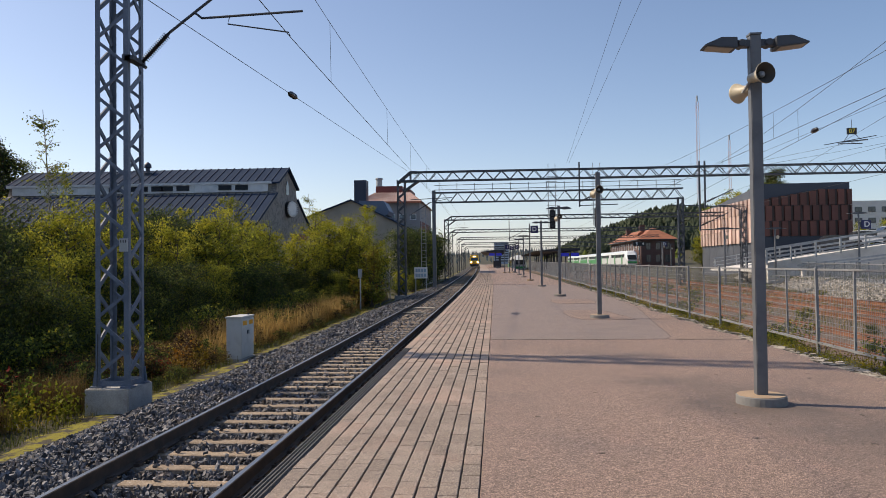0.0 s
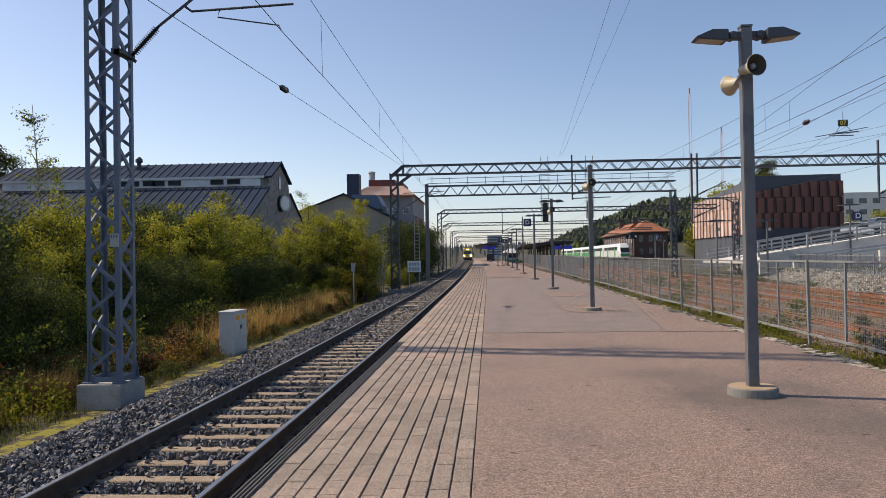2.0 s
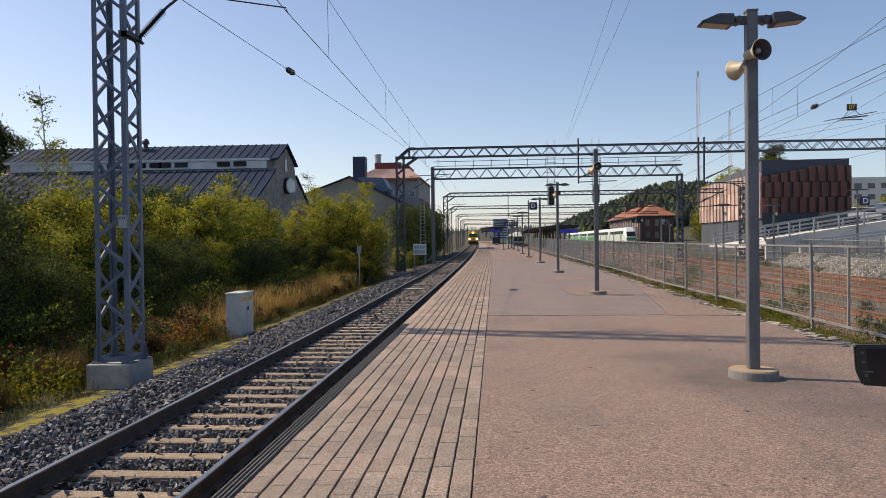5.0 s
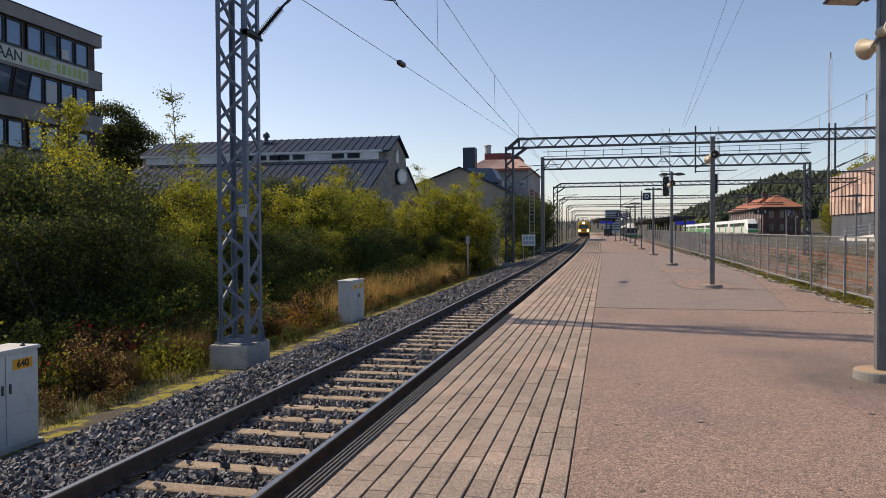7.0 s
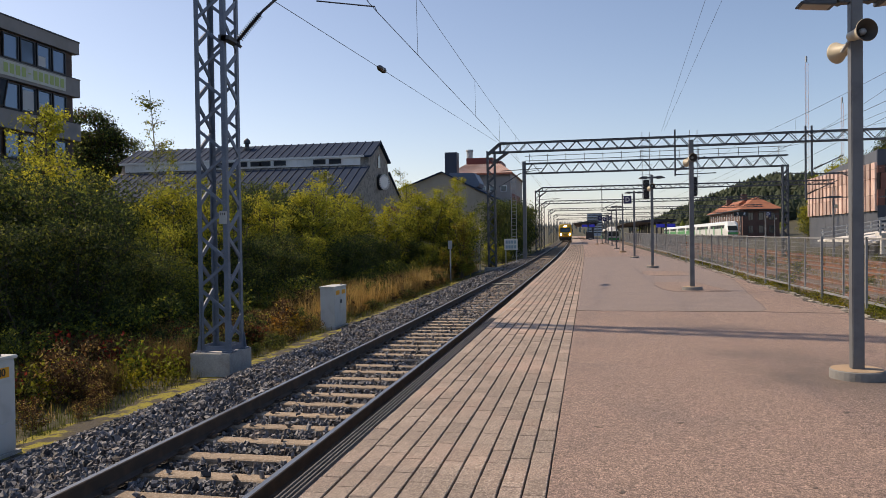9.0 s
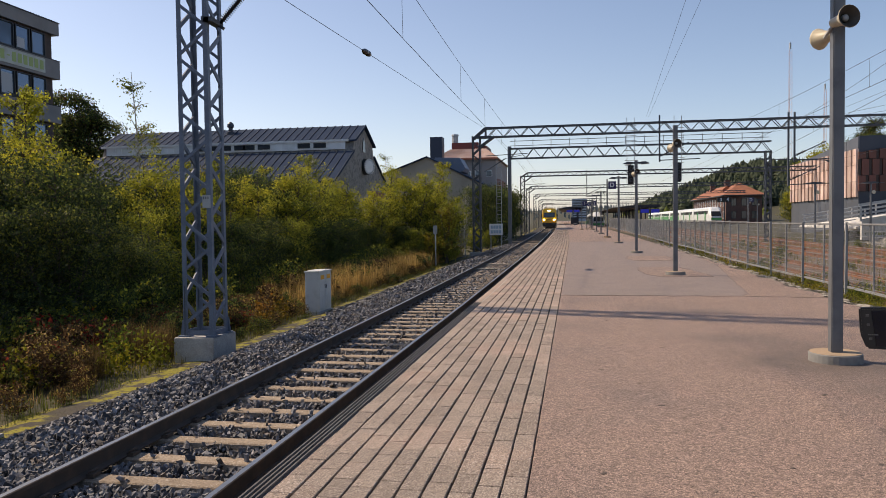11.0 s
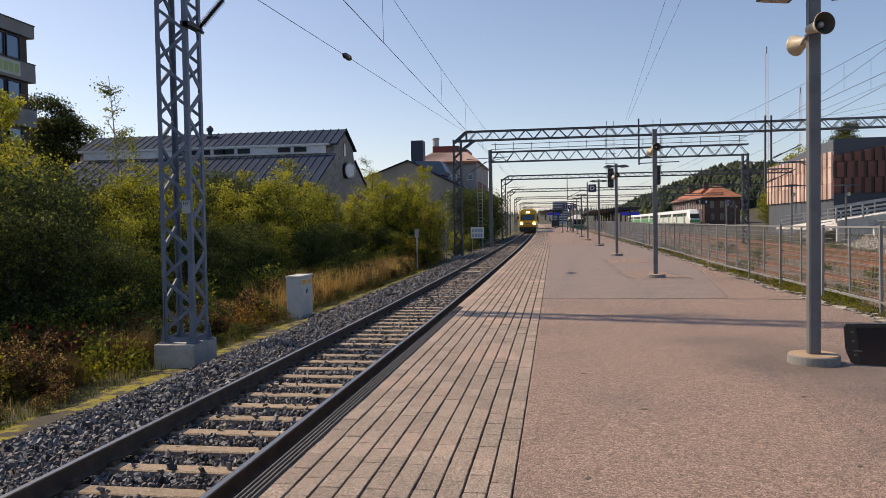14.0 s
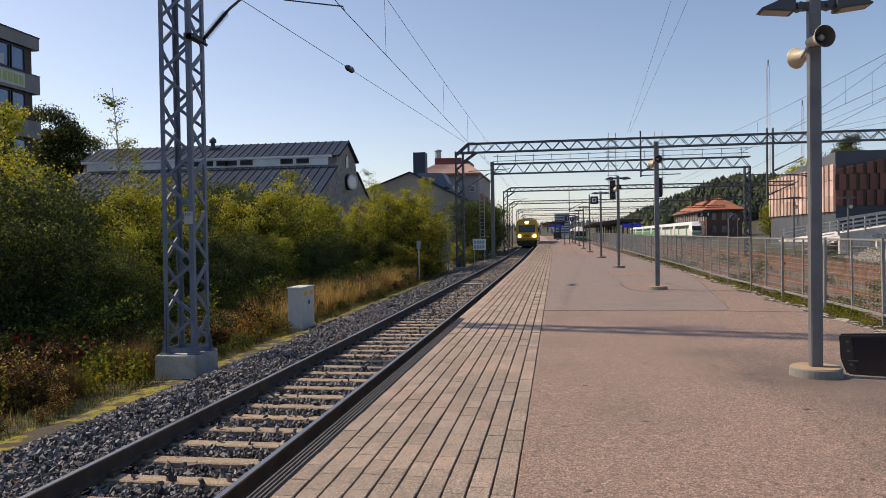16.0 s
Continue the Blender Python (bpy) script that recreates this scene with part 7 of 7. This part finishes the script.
for i in range(46):
    x = rr.choice((5.9 + 1.6 * rr.random(), 5.9 + 1.6 * rr.random(), 11.0 + 1.0 * rr.random(), 18.6 + 1.4 * rr.random()))
    y = 8.0 + 50 * rr.random() ** 1.4
    plant(rr.choice((low_bush, low_bush, dark_weed, brown_bush)), x, y, land(x, y) - rise(y) - 0.05, rr.uniform(0.3, 0.62), rr.uniform(0, 360))


def yard_weeds(r):
    y = 9 + 70 * r.uniform() ** 1.2
    x = r.choice([5.8 + 1.3 * r.uniform(), 11.4 + 0.6 * r.normal(), 15.4 + 0.4 * r.normal(), 19.4 + 0.7 * r.normal()], p=[0.4, 0.2, 0.2, 0.2])
    return x, y, land(x, y) - rise(y), r.uniform(0.4, 1.3)


blades("yard_weeds", "tangled weeds between the yard tracks", 14000, yard_weeds, 0.42, 0.0045, BLADE, 47)
blades("yard_dry_weeds", "dry weeds between the yard tracks", 7000, yard_weeds, 0.4, 0.0045, DRY, 48)


def leaf_clump(x, y, z, n, spread, h, size, material, label, seed):
    r = np.random.RandomState(seed)
    pts = np.stack([x + r.normal(size=n) * spread, y + r.normal(size=n) * spread, z + np.abs(r.normal(size=n)) * h], 1)
    ob = new("weed_clump", leaf_mesh("weed_clump", pts, size, material, seed))
    return tagged(ob, label, "weeds", "leafy weeds by the path", "stuff")


for i, (x, y, m, lab) in enumerate(((-8.3, 12.3, WEED_YELLOW, "yellow leafy weed by the mossy path"), (-8.9, 13.3, WEED_GREEN, "bright green leafy weed by the path"), (-7.9, 12.95, WEED_YELLOW, "yellow leafy weed by the mossy path"), (-9.6, 13.4, LEAF_RED, "weed with bright red leaves"), (-9.0, 10.8, WEED_YELLOW, "yellow leafy weed by the mossy path"), (-9.3, 9.2, BLADE, "green leafy weed by the path"), (-8.2, 19.9, LEAF_ORANGE, "brown-leaved weed beside the cabinet"), (-8.1, 18.6, LEAF_ORANGE, "brown-leaved weed beside the cabinet"))):
    leaf_clump(x, y, -1.2, 260, 0.17, 0.34, 0.075, m, lab, 60 + i)


def wall_weeds(r):
    t = r.uniform()
    return 21.5 + 10 * t, 45 + 20 * r.uniform(), 0.03, r.uniform(0.4, 1.0)


blades("road_verge_grass", "rough grass on the bank by the road", 3000, wall_weeds, 0.35, 0.012, BLADE, 49)


# ---------- cabinets, small signs ----------
def cabinet(at, turn, number):
    c = thing("signal_cabinet", "pale grey metal trackside cabinet with orange plates", "cabinet", at, "trackside cabinets", turn=turn)
    bm = bmesh.new()
    box(bm, -0.22, 0.22, -0.55, 0.55, 0.02, 1.20)
    part("body", bm, CABINET, c, bevel=0.012)
    bm = bmesh.new()
    box(bm, -0.25, 0.25, -0.58, 0.58, 1.20, 1.245)
    part("lid", bm, CABINET, c, bevel=0.012)
    for s in (-1, 1):
        bm = bmesh.new()
        y0, y1 = sorted((0.008 * s, 0.53 * s))
        box(bm, 0.221, 0.236, y0, y1, 0.42, 1.17)
        d = part("door", bm, CABINET, c, bevel=0.004)
        bm = bmesh.new()
        box(bm, 0.236, 0.255, -0.012 + s * 0.06, 0.012 + s * 0.06, 0.7, 0.82)
        part("handle", bm, DARK_STEEL, d)
        bm = bmesh.new()
        box(bm, 0.237, 0.242, s * 0.27 - 0.16, s * 0.27 + 0.16, 0.98, 1.11)
        pl = part("plate", bm, ORANGE, d, "orange plate with black figures")
        if number:
            words(number, pl, (0.244, s * 0.27, 1.045), 0.13, LETTER_BLACK, rot=(90, 0, 90))
        bm = bmesh.new()
        box(bm, 0.221, 0.232, y0, y1, 0.06, 0.40)
        part("lower_panel", bm, CABINET, c, bevel=0.004)
    bm = bmesh.new()
    lathe(bm, [(0.03, 0.0), (0.03, 0.02), (0.012, 0.03), (0.012, 0.05)], 10, pose(0.12, 0.4, 1.245))
    part("lifting_eye", bm, DARK_STEEL, c)
    bm = bmesh.new()
    box(bm, -0.26, 0.26, -0.59, 0.59, -0.3, 0.02)
    part("plinth", bm, CONCRETE, c)
    bm = bmesh.new()
    box(bm, -0.13, 0.13, -0.556, -0.552, 0.45, 0.75)
    part("side_hatch", bm, CABINET, c, bevel=0.001)
    return c


cabinet((-7.62, 21.55, -1.16), 0, "")
cabinet((-7.36, 7.58, -1.16), 0, "640")

post = thing("marker_post", "thin grey post with a small square plate by the track", "post", (-8.0, 43.3, rise(43.3) - 1.2))
bm = bmesh.new()
tube(bm, [(0, 0, 0), (0, 0, 2.4)], 0.04, 8)
part("pole", bm, STEEL, post)
bm = bmesh.new()
box(bm, -0.12, 0.12, -0.06, -0.04, 1.9, 2.4)
part("plate", bm, STEEL, post)
ws_ = thing("white_notice", "white notice board with faded blue lettering bars", "sign", (-5.62, 55.5, rise(55.5) - 1.68))
bm = bmesh.new()
box(bm, -0.5, 0.5, -0.03, 0.03, 2.0, 2.85)
part("board", bm, WHITE, ws_, bevel=0.01)
bm = bmesh.new()
for k in range(2):
    for i in range(4):
        box(bm, -0.4 + i * 0.21, -0.24 + i * 0.21, -0.04, -0.032, 2.12 + k * 0.36, 2.36 + k * 0.36)
part("bars", bm, mat("faded_blue", (0.30, 0.42, 0.50), 0.7), ws_)
for x in (-0.4, 0.4):
    bm = bmesh.new()
    box(bm, x - 0.03, x + 0.03, 0.03, 0.09, 0.3, 2.6)
    part("leg", bm, STEEL, ws_)
bm = bmesh.new()
tube(bm, [(-6.3, 52.0, -1.2), (-6.3, 52.0, 0.9)], 0.05, 8)
tagged(part("short_post", bm, STEEL), "short grey post by the gantry's foot", "post")

# a black tube drawn in for the shade line under the path's raised edge
bm = bmesh.new()
tube(bm, [(-6.80 + 0.03 * math.sin(y * 0.7) + bend(y), y, rise(y) - 1.145) for y in steps([(5, 70, 1.3)])], 0.028, 6)
tagged(part("path_edge_shade", bm, BLACK), "black strip for the shade below the path edge", "cable")

# ---------- camcorder on its tripod ----------
cc = thing("camcorder", "black camcorder with an opened screen on a tripod", "camcorder", (0.497, 0.945, 0), turn=-17)
bm = bmesh.new()
prism(bm, [(0.0, 1.384), (0.092, 1.389), (0.092, 1.330), (0.0095, 1.331), (0.002, 1.35)], "y", -0.005, 0.006)
scr = part("screen", bm, BLACK, cc, "opened black screen panel", bevel=0.0022)
bm = bmesh.new()
prism(bm, [(0.014, 1.380), (0.089, 1.3845), (0.089, 1.3345), (0.020, 1.3345)], "y", -0.0062, -0.0052)
part("display", bm, mat("dark_display", (0.006, 0.007, 0.016), 0.12), scr)
bm = bmesh.new()
for i, z in enumerate((1.373, 1.361, 1.349, 1.343)):
    box(bm, 0.008 + i * 0.0014, 0.0115 + i * 0.0014 + (0.008 if i == 2 else 0), -0.0072, -0.0058, z, z + (0.0028 if i != 2 else 0.0014))
part("button_marks", bm, mat("grey_marks", (0.07, 0.07, 0.075), 0.5), scr)
bm = bmesh.new()
box(bm, 0.10, 0.15, -0.05, 0.08, 1.31, 1.395)
part("body", bm, BLACK, cc, bevel=0.012)
bm = bmesh.new()
tube(bm, [(0.125, 0.08, 1.352), (0.125, 0.12, 1.352)], 0.024, 16)
part("lens", bm, BLACK, cc)
bm = bmesh.new()
tube(bm, [(0.125, 0.01, 0.6), (0.125, 0.01, 1.31)], 0.014, 12)
part("tripod_column", bm, DARK_STEEL, cc)
for a in range(3):
    bm = bmesh.new()
    b = radians(20 + a * 120)
    tube(bm, [(0.125, 0.01, 0.95), (0.125 + 0.36 * math.cos(b), 0.01 + 0.36 * math.sin(b), 0.0)], [0.014, 0.01], 8)
    part("tripod_leg", bm, DARK_STEEL, cc)
bm = bmesh.new()
tube(bm, [(0.12, 0.0, 1.30), (0.085, -0.06, 1.285), (0.07, -0.12, 1.27)], 0.006, 8)
part("pan_handle", bm, BLACK, cc)

# ---------- pavers, last ----------
PW, PL = 0.1436, 0.2935


def paver_mesh(w, l):
    bm = bmesh.new()
    g, e, c, h = 0.006, 0.0025, 0.004, 0.03
    lo = [(-w / 2 + g, -l / 2 + e), (w / 2 - g, -l / 2 + e), (w / 2 - g, l / 2 - e), (-w / 2 + g, l / 2 - e)]
    a = [bm.verts.new((x, y, -h)) for x, y in lo]
    b = [bm.verts.new((x, y, -c)) for x, y in lo]
    t = [bm.verts.new((x - math.copysign(c, x), y - math.copysign(c, y), 0)) for x, y in lo]
    for i in range(4):
        j = (i + 1) % 4
        bm.faces.new((a[i], a[j], b[j], b[i]))
        bm.faces.new((b[i], b[j], t[j], t[i]))
    bm.faces.new(t)
    return mesh_of("paver", bm, PAVER)


pm = paver_mesh(PW, PL)
pr = random.Random(77)
offs = [(0.27 if c % 2 else 0.12) + pr.uniform(-0.02, 0.02) for c in range(10)]
far_v, far_f = [], []
for c in range(10):
    x = -1.567 + PW * (c + 0.5)
    for i in range(-36, 330):
        y = 2.6 + offs[c] + i * PL
        if 2.6 <= y < 11.0:
            ob = new("paver", pm)
            ob.parent = platform
            ob.matrix_basis = pose(x + pr.uniform(-0.002, 0.002), y, 0.002 + pr.uniform(-0.0025, 0.0025), pr.uniform(-0.35, 0.35), pr.uniform(-0.5, 0.5), pr.uniform(-0.5, 0.5))
        else:
            z = 0.002 + rise(y) + pr.uniform(-0.003, 0.003)
            g, e, b = 0.009 + 0.0001 * y, 0.004, bend(y)
            o = len(far_v)
            far_v += [(x - PW / 2 + g + b, y - PL / 2 + e, z), (x + PW / 2 - g + b, y - PL / 2 + e, z), (x + PW / 2 - g + b, y + PL / 2 - e, z), (x - PW / 2 + g + b, y + PL / 2 - e, z)]
            far_v += [(p[0], p[1], p[2] - 0.03) for p in far_v[o:o + 4]]
            far_f += [(o, o + 1, o + 2, o + 3)] + [(o + k, o + 4 + k, o + 4 + (k + 1) % 4, o + (k + 1) % 4) for k in range(4)]
tagged(raw("far_pavers", far_v, far_f, PAVER_SHEEN, platform), kind="stuff")
ribbon("distant_paving", -1.70, -0.13, steps([(94, 320, 6)]), 0.001, PAVER_SHEEN, "paving along the far platform edge, lightened for sheen", "paving")
ribbon("edge_row", -1.70, -1.576, steps([(13.6, 94, 3)]), 0.0015, PAVER_SHEEN, "outermost row of pavers, lightened for sheen", "paving")


def motions():
    """What moves: the yellow railcar, which comes along the track."""
    rows = []
    for t, y in RUN:
        s = (bend(y + 6) - bend(y)) / 6
        rows.append((t, pose(TRACK_X + bend(y), y, RAIL_Z + rise(y), 0, 0, -math.degrees(math.atan(s)))))
    walk(railcar, rows)


motions()
